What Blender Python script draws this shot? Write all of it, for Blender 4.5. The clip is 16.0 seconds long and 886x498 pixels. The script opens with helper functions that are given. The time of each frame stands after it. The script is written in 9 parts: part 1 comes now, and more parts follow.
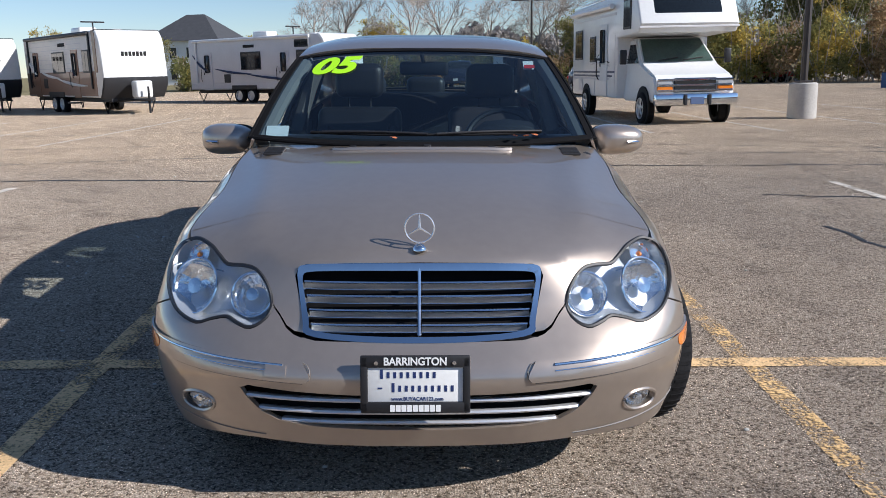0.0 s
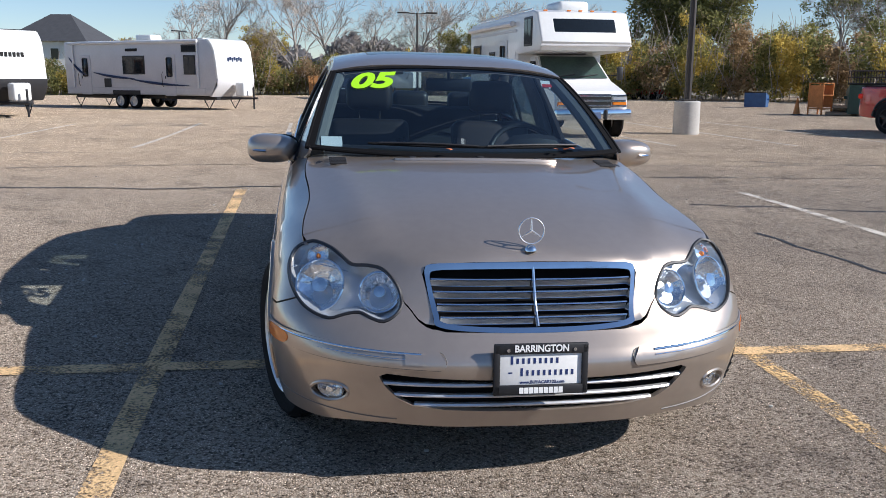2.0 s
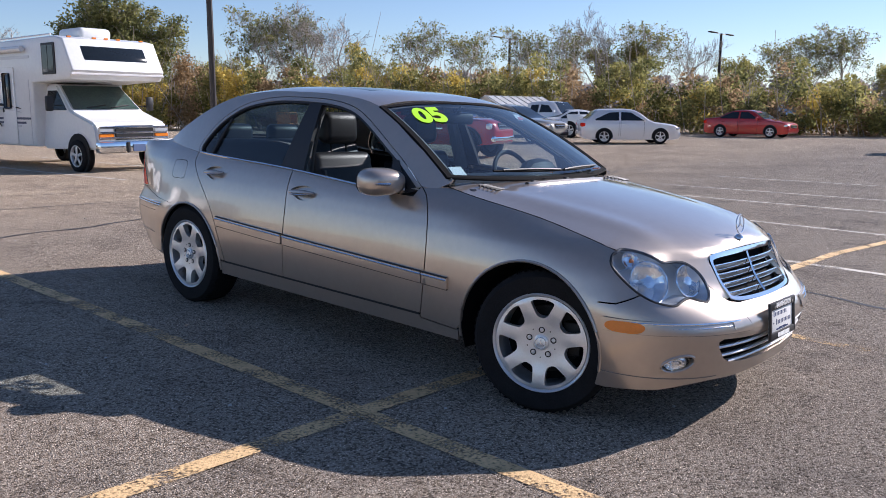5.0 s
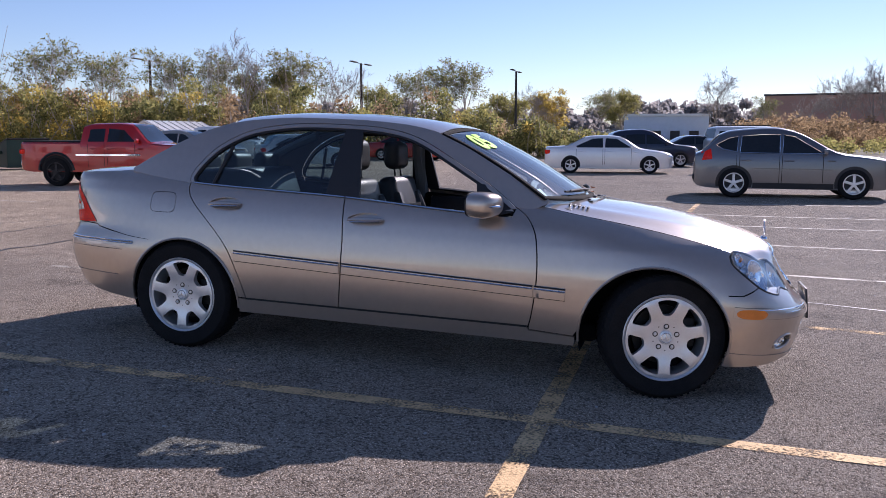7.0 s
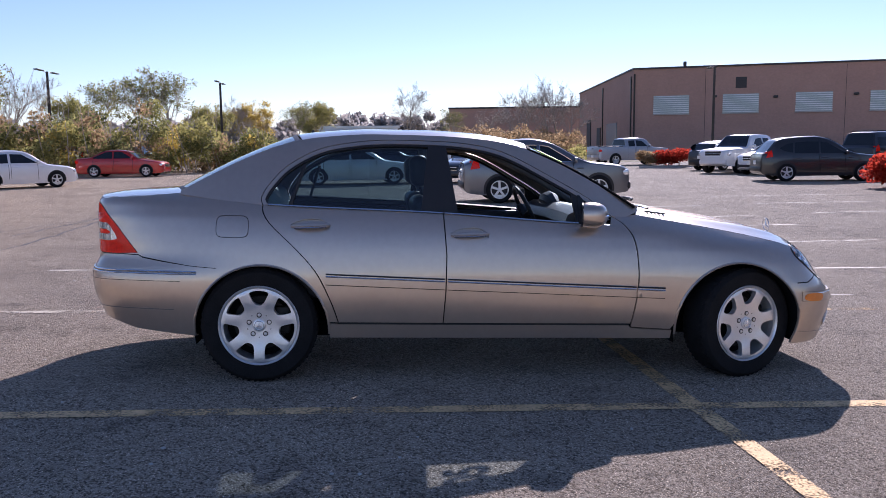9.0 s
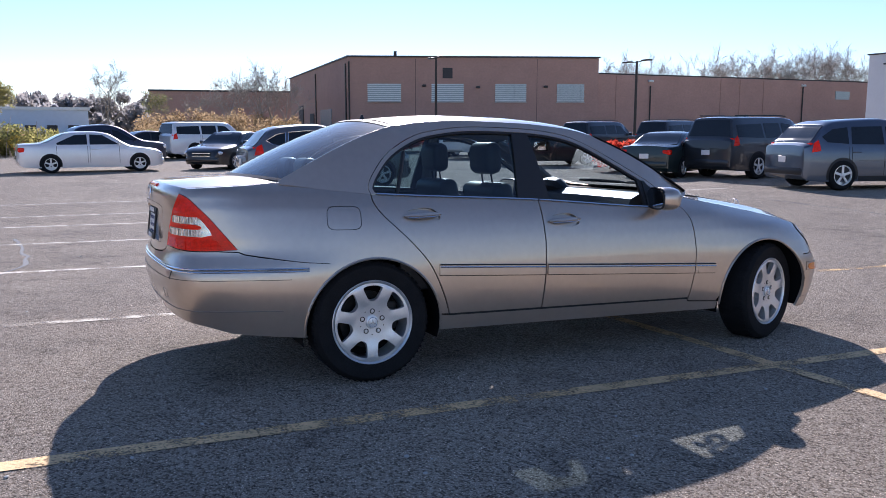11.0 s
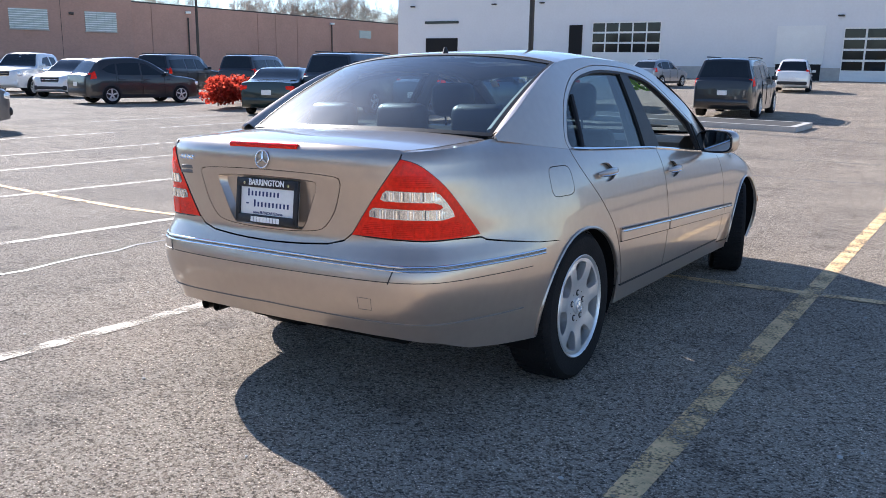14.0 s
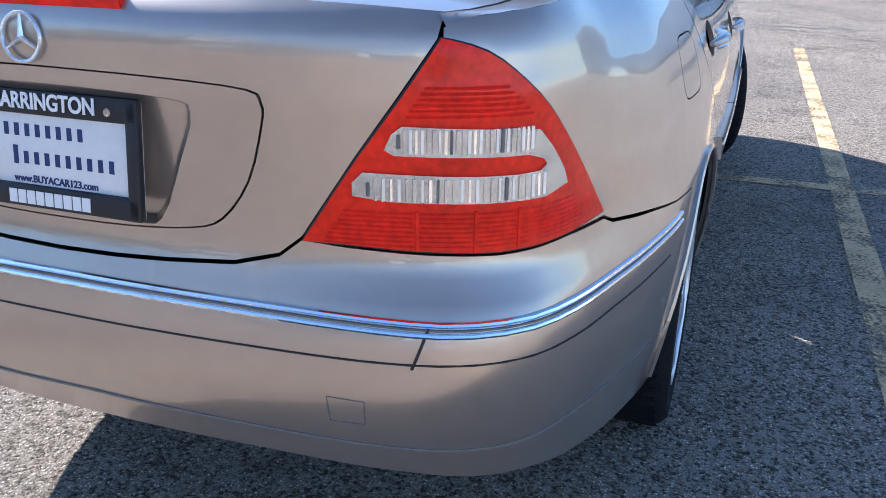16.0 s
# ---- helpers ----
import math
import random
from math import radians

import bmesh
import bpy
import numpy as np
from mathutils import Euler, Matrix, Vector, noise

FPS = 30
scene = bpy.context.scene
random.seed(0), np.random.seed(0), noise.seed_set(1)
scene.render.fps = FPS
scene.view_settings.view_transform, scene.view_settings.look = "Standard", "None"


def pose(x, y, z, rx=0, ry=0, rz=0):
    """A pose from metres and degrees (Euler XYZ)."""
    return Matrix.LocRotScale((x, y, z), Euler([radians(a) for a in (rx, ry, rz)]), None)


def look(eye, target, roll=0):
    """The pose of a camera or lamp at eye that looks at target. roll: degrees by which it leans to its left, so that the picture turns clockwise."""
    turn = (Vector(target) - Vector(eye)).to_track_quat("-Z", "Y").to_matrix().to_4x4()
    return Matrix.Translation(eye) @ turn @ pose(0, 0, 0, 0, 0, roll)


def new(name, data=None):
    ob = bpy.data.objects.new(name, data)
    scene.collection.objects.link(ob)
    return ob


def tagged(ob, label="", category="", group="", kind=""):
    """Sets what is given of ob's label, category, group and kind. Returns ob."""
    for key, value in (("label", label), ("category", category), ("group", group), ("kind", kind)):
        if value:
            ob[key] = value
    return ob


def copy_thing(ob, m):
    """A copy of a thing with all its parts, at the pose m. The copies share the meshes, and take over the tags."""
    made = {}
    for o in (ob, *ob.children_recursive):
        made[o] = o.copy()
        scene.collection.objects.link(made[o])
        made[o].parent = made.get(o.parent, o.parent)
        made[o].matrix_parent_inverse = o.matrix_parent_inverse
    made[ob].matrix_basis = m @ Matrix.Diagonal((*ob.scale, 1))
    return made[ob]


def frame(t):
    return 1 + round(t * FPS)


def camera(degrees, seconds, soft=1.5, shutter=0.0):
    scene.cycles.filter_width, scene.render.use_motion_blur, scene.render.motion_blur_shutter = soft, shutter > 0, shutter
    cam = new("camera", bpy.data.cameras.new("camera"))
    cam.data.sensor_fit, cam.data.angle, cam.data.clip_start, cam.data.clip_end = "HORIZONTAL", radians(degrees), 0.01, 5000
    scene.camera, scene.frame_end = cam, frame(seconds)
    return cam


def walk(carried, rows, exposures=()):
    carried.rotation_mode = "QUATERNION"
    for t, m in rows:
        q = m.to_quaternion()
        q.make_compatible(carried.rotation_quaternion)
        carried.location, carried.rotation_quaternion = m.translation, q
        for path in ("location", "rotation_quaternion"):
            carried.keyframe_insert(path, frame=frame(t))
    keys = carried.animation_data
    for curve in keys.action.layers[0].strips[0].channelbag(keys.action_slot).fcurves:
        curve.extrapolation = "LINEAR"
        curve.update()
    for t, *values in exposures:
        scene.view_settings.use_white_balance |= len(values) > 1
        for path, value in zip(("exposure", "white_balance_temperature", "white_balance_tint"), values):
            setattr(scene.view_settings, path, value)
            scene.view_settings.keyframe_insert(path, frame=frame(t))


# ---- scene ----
cam = camera(56.27, 16.0, 0.75)
PATH = [
    (0, pose(0.065, -4.403, 1.238, 77.68, 1.27, -0.81)),
    (0.5, pose(0.079, -4.432, 1.252, 77.73, 1.22, -0.69)),
    (1, pose(-0.052, -4.536, 1.265, 77.86, 1.08, -0.92)),
    (1.5, pose(-0.333, -4.650, 1.264, 77.79, 0.79, -2.91)),
    (2, pose(-0.705, -4.623, 1.276, 78.30, -0.22, -9.22)),
    (2.5, pose(-1.153, -4.590, 1.251, 78.93, -0.57, -17.20)),
    (3, pose(-1.663, -4.480, 1.257, 79.15, -0.35, -23.67)),
    (3.5, pose(-2.167, -4.301, 1.271, 79.05, -0.17, -29.55)),
    (4, pose(-2.733, -4.142, 1.288, 79.33, -0.09, -35.38)),
    (4.6, pose(-3.329, -3.770, 1.290, 79.94, -0.12, -43.18)),
    (5.2, pose(-3.882, -3.315, 1.296, 80.64, -0.18, -51.23)),
    (5.8, pose(-4.362, -2.782, 1.300, 81.36, -0.22, -59.28)),
    (6.5, pose(-4.794, -2.082, 1.301, 82.04, -0.09, -68.39)),
    (7, pose(-5.006, -1.557, 1.299, 82.15, -0.08, -73.77)),
    (7.5, pose(-5.145, -1.023, 1.303, 82.45, 0.18, -79.69)),
    (8, pose(-5.235, -0.500, 1.317, 82.76, 0.20, -86.00)),
    (8.5, pose(-5.329, 0.063, 1.321, 82.90, 0.61, -90.74)),
    (9, pose(-5.332, 0.625, 1.329, 82.88, 0.62, -94.86)),
    (9.5, pose(-5.340, 1.206, 1.352, 82.51, 0.53, -99.84)),
    (10.2, pose(-5.149, 1.932, 1.337, 82.34, 0.40, -106.59)),
    (10.75, pose(-4.904, 2.465, 1.344, 81.99, 0.17, -112.32)),
    (11.3, pose(-4.578, 2.955, 1.351, 81.60, -0.13, -118.28)),
    (12, pose(-4.039, 3.504, 1.352, 81.11, -0.55, -126.08)),
    (12.5, pose(-3.600, 3.844, 1.340, 80.54, -1.19, -131.92)),
    (13, pose(-3.143, 4.143, 1.339, 80.47, -1.22, -137.45)),
    (13.5, pose(-2.681, 4.332, 1.330, 79.91, -1.04, -142.31)),
    (14, pose(-2.176, 4.405, 1.341, 77.64, -0.86, -146.91)),
    (14.5, pose(-1.702, 4.249, 1.304, 74.63, -1.37, -152.19)),
    (15, pose(-1.329, 3.962, 1.260, 72.33, -1.81, -157.51)),
    (15.5, pose(-1.091, 3.561, 1.235, 69.52, -2.07, -157.97)),
    (16, pose(-0.884, 3.095, 1.186, 67.26, -1.62, -159.93)),
]
walk(cam, PATH, [(0.0, 0.84, 6000, 13), (2.0, 0.91, 6050, 13), (3.0, 1.04, 6050, 13), (4.2, 1.12, 6050, 14), (6.0, 0.97, 6030, 27), (9.5, 1.18, 6000, 29), (12.0, 1.52, 5900, 15), (13.0, 1.74, 5950, 13), (14.0, 1.82, 6000, 14), (15.0, 1.96, 5760, 15), (16.0, 2.05, 5480, 13)])

# ---- sky and sun ----
SUN_DIR = Vector((0.805, -0.307, 0.508)).normalized()      # towards the sun
world = bpy.data.worlds.new("world")
scene.world = world
world.use_nodes = True
sky = world.node_tree.nodes.new("ShaderNodeTexSky")
sky.sky_type, sky.sun_disc = "NISHITA", False
sky.sun_elevation = math.asin(SUN_DIR.z)
sky.sun_rotation = math.atan2(SUN_DIR.x, SUN_DIR.y)
sky.air_density, sky.dust_density, sky.ozone_density = 0.9, 0.05, 3.0
world.node_tree.links.new(sky.outputs[0], world.node_tree.nodes["Background"].inputs[0])
world.node_tree.nodes["Background"].inputs[1].default_value = 0.059
sun = new("sun", bpy.data.lights.new("sun", "SUN"))
sun.data.energy, sun.data.angle, sun.data.color = 3.5, radians(0.53), (1.0, 0.945, 0.86)
sun.matrix_world = look(SUN_DIR * 50, (0, 0, 0))


# ---- materials ----
def material(name, color, rough=0.5, metal=0.0, coat=0.0, vary=0.0, scale=8.0, bump=0.0, bump_scale=60.0,
             trans=0.0, ior=1.45, spread=0.0, alpha=1.0):
    """Principled surface; vary: share by which a two-scale noise darkens and lightens it; spread: by object."""
    m = bpy.data.materials.new(name)
    m.use_nodes = True
    nt = m.node_tree
    b = nt.nodes["Principled BSDF"]
    b.inputs["Base Color"].default_value = (*color, 1)
    b.inputs["Roughness"].default_value = rough
    b.inputs["Metallic"].default_value = metal
    b.inputs["Coat Weight"].default_value = coat
    b.inputs["Coat Roughness"].default_value = 0.03
    b.inputs["Transmission Weight"].default_value = trans
    b.inputs["IOR"].default_value = ior
    b.inputs["Alpha"].default_value = alpha
    if vary or bump:
        tc = nt.nodes.new("ShaderNodeTexCoord")
    if vary:
        n1 = nt.nodes.new("ShaderNodeTexNoise")
        n1.inputs["Scale"].default_value, n1.inputs["Detail"].default_value = scale, 6
        n2 = nt.nodes.new("ShaderNodeTexNoise")
        n2.inputs["Scale"].default_value, n2.inputs["Detail"].default_value = scale * 9, 3
        add = nt.nodes.new("ShaderNodeMath")
        add.operation = "ADD"
        rng = nt.nodes.new("ShaderNodeMapRange")
        rng.inputs["From Min"].default_value, rng.inputs["From Max"].default_value = 0.6, 1.4
        rng.inputs["To Min"].default_value, rng.inputs["To Max"].default_value = 1 - vary, 1 + vary
        mul = nt.nodes.new("ShaderNodeVectorMath")
        mul.operation = "SCALE"
        mul.inputs[0].default_value = color
        for n in (n1, n2):
            nt.links.new(tc.outputs["Object"], n.inputs["Vector"])
        nt.links.new(n1.outputs[0], add.inputs[0])
        nt.links.new(n2.outputs[0], add.inputs[1])
        nt.links.new(add.outputs[0], rng.inputs["Value"])
        out = rng.outputs[0]
        if spread:
            info = nt.nodes.new("ShaderNodeObjectInfo")
            r2 = nt.nodes.new("ShaderNodeMapRange")
            r2.inputs["To Min"].default_value, r2.inputs["To Max"].default_value = 1 - spread, 1 + spread
            nt.links.new(info.outputs["Random"], r2.inputs["Value"])
            m2 = nt.nodes.new("ShaderNodeMath")
            m2.operation = "MULTIPLY"
            nt.links.new(out, m2.inputs[0])
            nt.links.new(r2.outputs[0], m2.inputs[1])
            out = m2.outputs[0]
        nt.links.new(out, mul.inputs["Scale"])
        nt.links.new(mul.outputs[0], b.inputs["Base Color"])
    if bump:
        n3 = nt.nodes.new("ShaderNodeTexNoise")
        n3.inputs["Scale"].default_value, n3.inputs["Detail"].default_value = bump_scale, 4
        bp = nt.nodes.new("ShaderNodeBump")
        bp.inputs["Strength"].default_value, bp.inputs["Distance"].default_value = min(1, bump), 0.01
        nt.links.new(tc.outputs["Object"], n3.inputs["Vector"])
        nt.links.new(n3.outputs[0], bp.inputs["Height"])
        nt.links.new(bp.outputs[0], b.inputs["Normal"])
    return m


def paint(name, color, metal=0.0, rough=0.35, coat=1.0, ior=1.42):
    """Clear-coated car paint with fine flakes and a trace of road dust."""
    m = material(name, color, rough, metal, coat, vary=0.05, scale=3.0)
    m.node_tree.nodes["Principled BSDF"].inputs["Coat IOR"].default_value = ior
    return m


def clear(name, tint, ior=1.5, rough=0.0, dust=0.0):
    """A thin pane: lets tinted light straight through, mirrors by its angle, and may carry a film of dust."""
    m = bpy.data.materials.new(name)
    m.use_nodes = True
    nt = m.node_tree
    nt.nodes.remove(nt.nodes["Principled BSDF"])
    tr, gl, mx, fr = (nt.nodes.new(k) for k in ("ShaderNodeBsdfTransparent", "ShaderNodeBsdfGlossy", "ShaderNodeMixShader", "ShaderNodeLayerWeight"))
    pw, ma = nt.nodes.new("ShaderNodeMath"), nt.nodes.new("ShaderNodeMath")
    pw.operation, ma.operation = "POWER", "MULTIPLY_ADD"
    tr.inputs[0].default_value = (*tint, 1)
    gl.inputs["Roughness"].default_value = rough
    r0 = 2 * ((ior - 1) / (ior + 1)) ** 2
    fr.inputs["Blend"].default_value = 0.5
    pw.inputs[1].default_value = 5.0
    ma.inputs[1].default_value, ma.inputs[2].default_value = 1 - r0, r0
    nt.links.new(fr.outputs["Facing"], pw.inputs[0])
    nt.links.new(pw.outputs[0], ma.inputs[0])
    nt.links.new(ma.outputs[0], mx.inputs[0])
    nt.links.new(tr.outputs[0], mx.inputs[1])
    nt.links.new(gl.outputs[0], mx.inputs[2])
    last = mx.outputs[0]
    if dust:
        df, m2, nz, tc, mr = (nt.nodes.new(k) for k in ("ShaderNodeBsdfGlossy", "ShaderNodeMixShader", "ShaderNodeTexNoise", "ShaderNodeTexCoord", "ShaderNodeMapRange"))
        df.inputs["Color"].default_value, df.inputs["Roughness"].default_value = (0.8, 0.8, 0.8, 1), 0.45
        nz.inputs["Scale"].default_value, nz.inputs["Detail"].default_value = 4, 6
        mr.inputs["To Min"].default_value, mr.inputs["To Max"].default_value = dust * 0.4, dust * 1.6
        nt.links.new(tc.outputs["Object"], nz.inputs["Vector"])
        nt.links.new(nz.outputs[0], mr.inputs["Value"])
        nt.links.new(mr.outputs[0], m2.inputs[0])
        nt.links.new(last, m2.inputs[1])
        nt.links.new(df.outputs[0], m2.inputs[2])
        last = m2.outputs[0]
    nt.links.new(last, nt.nodes["Material Output"].inputs["Surface"])
    return m


PAINT = paint("champagne_paint", (0.475, 0.40, 0.335), 0.70, 0.29, ior=1.62)
BLACK = material("black_plastic", (0.018, 0.018, 0.02), 0.5, vary=0.15, scale=20, bump=0.1, bump_scale=300)
VOID = material("dark_liner", (0.008, 0.008, 0.009), 0.9, vary=0.2, scale=12)
VOID.node_tree.nodes["Principled BSDF"].inputs["Specular IOR Level"].default_value = 0.12
RUBBER = material("tyre_rubber", (0.016, 0.016, 0.017), 0.75, vary=0.3, scale=14, bump=0.15, bump_scale=120)
RUBBER.node_tree.nodes["Principled BSDF"].inputs["Specular IOR Level"].default_value = 0.12
CHROME = material("chrome", (0.82, 0.84, 0.86), 0.08, 1.0, vary=0.03, scale=5)
ALLOY = material("silver_alloy", (0.74, 0.74, 0.74), 0.36, 0.65, 0.4, vary=0.06, scale=15)
DARKMETAL = material("brake_metal", (0.03, 0.028, 0.026), 0.55, 0.7, vary=0.3, scale=30)
GLASS = clear("tinted_glass", (0.64, 0.77, 0.79), 1.5, 0.0, 0.004)
REAR_GLASS = clear("dark_tinted_glass", (0.38, 0.50, 0.53), 1.5, 0.0, 0.004)
LENS = clear("clear_lens", (0.93, 0.95, 0.97), 1.45)
REDLENS = material("red_lens", (0.84, 0.020, 0.006), 0.14, 0.0, 0.0, vary=0.30, scale=9, bump=0.05, bump_scale=60)
REDLENS.node_tree.nodes["Principled BSDF"].inputs["Specular IOR Level"].default_value = 0.3
FROSTED = material("frosted_lens", (0.50, 0.51, 0.52), 0.14, 0.75, 0.3, vary=0.3, scale=25, bump=0.10, bump_scale=40)
AMBER = material("amber_lens", (0.75, 0.21, 0.02), 0.15, 0.0, 0.8, vary=0.1, scale=40)
SILVER = material("reflector", (0.86, 0.88, 0.90), 0.25, 0.62, vary=0.1, scale=25, bump=0.35, bump_scale=35)
FACETS = material("lamp_facets", (0.92, 0.94, 0.96), 0.07, 0.92, vary=0.15, scale=30, bump=0.45, bump_scale=34)
BEZEL = material("lamp_bezel", (0.76, 0.78, 0.80), 0.24, 0.60, vary=0.1, scale=20)
EMBLEM = material("emblem_metal", (0.80, 0.81, 0.82), 0.22, 0.75, vary=0.03, scale=9)
WHITEPLASTIC = material("white_plastic", (0.78, 0.78, 0.76), 0.4, vary=0.05, scale=10)
BLUEINK = material("blue_ink", (0.018, 0.035, 0.13), 0.5)
DRYLEAF = material("dry_leaf", (0.42, 0.12, 0.04), 0.7, vary=0.3, scale=60)
WHITEINK = material("white_ink", (0.85, 0.85, 0.83), 0.45)
NEON = material("fluorescent_green", (0.42, 0.85, 0.01), 0.5)
LEATHER = material("charcoal_leather", (0.022, 0.022, 0.025), 0.42, vary=0.2, scale=12, bump=0.15, bump_scale=150)
GREYTRIM = material("grey_trim", (0.16, 0.155, 0.15), 0.6, vary=0.1, scale=15)
PALECLOTH = material("pale_insert", (0.13, 0.125, 0.115), 0.7, vary=0.1, scale=40)
MIRROR = material("mirror_glass", (0.62, 0.65, 0.68), 0.01, 1.0)


# ---- builders ----
def mesh_object(name, me, mat, parent=None, label=""):
    if mat and not me.materials:
        me.materials.append(mat)
    ob = new(name, me)
    if parent:
        ob.parent = parent
    if label:
        ob["label"] = label
    return ob


def part(name, bm, mat, parent=None, label="", smooth=True):
    """Links a bmesh as one mesh object under a thing or a part."""
    me = bpy.data.meshes.new(name)
    bm.normal_update()
    for f in bm.faces:
        f.smooth = smooth
    bm.to_mesh(me)
    bm.free()
    if smooth:
        me.set_sharp_from_angle(angle=radians(35))
    return mesh_object(name, me, mat, parent, label)


def thing(name, label, category, m=None, group=""):
    ob = new(name)
    ob.empty_display_size = 0.1
    if m is not None:
        ob.matrix_world = m
    return tagged(ob, label, category, group)


def box(sx, sy, sz, c=(0, 0, 0), bevel=0.0, seg=2, bm=None, m=None):
    out = bm or bmesh.new()
    r = bmesh.ops.create_cube(out, size=1, matrix=Matrix.Translation(c) @ Matrix.Diagonal((sx, sy, sz, 1)))
    vs = r["verts"]
    if bevel:
        es = list({e for v in vs for e in v.link_edges})
        res = bmesh.ops.bevel(out, geom=es, offset=bevel, segments=seg, affect="EDGES", profile=0.5)
        vs = list({v for f in res["faces"] for v in f.verts} | {v for v in vs if v.is_valid})
    if m is not None:
        bmesh.ops.transform(out, matrix=m, verts=vs)
    return out


def lathe(profile, n=32, axis="x", bm=None):
    """Turns (radius, along) points round the axis through the origin."""
    out = bm or bmesh.new()
    rings = []
    for r, a in profile:
        ring = []
        for i in range(n):
            c, s = math.cos(2 * math.pi * i / n) * r, math.sin(2 * math.pi * i / n) * r
            ring.append(out.verts.new({"x": (a, c, s), "y": (c, a, s), "z": (c, s, a)}[axis]))
        rings.append(ring)
    for p, q in zip(rings, rings[1:]):
        for i in range(n):
            out.faces.new((p[i], p[(i + 1) % n], q[(i + 1) % n], q[i]))
    bmesh.ops.recalc_face_normals(out, faces=out.faces)
    return out


def cyl(r, h, c=(0, 0, 0), axis="z", n=24, bm=None, r2=None):
    r2 = r if r2 is None else r2
    b = lathe([(0.0001, -h / 2), (r, -h / 2), (r2, h / 2), (0.0001, h / 2)], n, axis)
    bmesh.ops.translate(b, vec=c, verts=b.verts)
    if bm is None:
        return b
    return join(bm, b)


def join(bm, other):
    me = bpy.data.meshes.new("tmp")
    other.to_mesh(me)
    other.free()
    bm.from_mesh(me)
    bpy.data.meshes.remove(me)
    return bm


def tube(points, r, n=8, bm=None, closed=False, flat=1.0):
    """A round rod along points; flat squashes it vertically."""
    out = bm or bmesh.new()
    pts = [Vector(p) for p in points]
    rings = []
    for i, p in enumerate(pts):
        a = pts[i - 1] if i or closed else p
        b = pts[(i + 1) % len(pts)] if i < len(pts) - 1 or closed else p
        d = (b - a).normalized()
        up = Vector((0, 0, 1)) if abs(d.z) < 0.95 else Vector((1, 0, 0))
        u = d.cross(up).normalized()
        v = u.cross(d)
        rr = r[i] if isinstance(r, (list, tuple)) else r
        rings.append([out.verts.new(p + u * math.cos(k * 2 * math.pi / n) * rr + v * math.sin(k * 2 * math.pi / n) * rr * flat) for k in range(n)])
    pairs = list(zip(rings, rings[1:])) + ([(rings[-1], rings[0])] if closed else [])
    for a, b in pairs:
        for k in range(n):
            out.faces.new((a[k], a[(k + 1) % n], b[(k + 1) % n], b[k]))
    if not closed:
        out.faces.new(rings[0][::-1])
        out.faces.new(rings[-1])
    bmesh.ops.recalc_face_normals(out, faces=out.faces)
    return out


def lettering(text, size, m, mat, parent, depth=0.0006, name="lettering", shear=0.0, wide=1.0, bold=0.0):
    """Words in the built-in font as a mesh, centred on m's origin, in its x-y plane."""
    cu = bpy.data.curves.new(name, "FONT")
    cu.body, cu.size, cu.extrude, cu.align_x, cu.align_y, cu.shear, cu.offset = text, size, depth, "CENTER", "CENTER", shear, bold
    tmp = bpy.data.objects.new(name, cu)
    scene.collection.objects.link(tmp)
    me = bpy.data.meshes.new_from_object(tmp.evaluated_get(bpy.context.evaluated_depsgraph_get()))
    bpy.data.objects.remove(tmp)
    bpy.data.curves.remove(cu)
    me.transform(m @ Matrix.Diagonal((wide, 1, 1, 1)))
    return mesh_object(name, me, mat, parent)


def mono(xs, ys):
    """A smooth curve through points that never overshoots them; takes arrays."""
    xs, ys = np.array(xs, float), np.array(ys, float)
    h, d = np.diff(xs), np.diff(ys) / np.diff(xs)
    m = np.zeros(len(xs))
    m[1:-1] = np.where(d[1:] * d[:-1] > 0, 2 * d[1:] * d[:-1] / np.where(d[1:] + d[:-1] == 0, 1, d[1:] + d[:-1]), 0)
    m[0], m[-1] = d[0], d[-1]

    def f(q):
        q = np.asarray(q, float)
        i = np.clip(np.searchsorted(xs, q) - 1, 0, len(h) - 1)
        t = (q - xs[i]) / h[i]
        lo, hi = t < 0, t > 1
        tc = np.clip(t, 0, 1)
        v = (ys[i] * (1 + 2 * tc) * (1 - tc) ** 2 + ys[i + 1] * tc * tc * (3 - 2 * tc)
             + h[i] * (m[i] * tc * (1 - tc) ** 2 - m[i + 1] * tc * tc * (1 - tc)))
        return v + np.where(lo, t * h[i] * m[0], 0) + np.where(hi, (t - 1) * h[i] * m[-1], 0)
    return f


def inside(pts, poly):
    p, res = np.asarray(poly), np.zeros(len(pts), bool)
    x, y = pts[:, 0], pts[:, 1]
    a, b = p, np.roll(p, -1, 0)
    for (x1, y1), (x2, y2) in zip(a, b):
        c = (y1 > y) != (y2 > y)
        res ^= c & (x < (x2 - x1) * (y - y1) / ((y2 - y1) or 1e-12) + x1)
    return res


def dense(loop, step):
    out = []
    for a, b in zip(loop, list(loop[1:]) + [loop[0]]):
        n = max(1, int(math.ceil(math.hypot(b[0] - a[0], b[1] - a[1]) / step)))
        out += [(a[0] + (b[0] - a[0]) * i / n, a[1] + (b[1] - a[1]) * i / n) for i in range(n)]
    return out


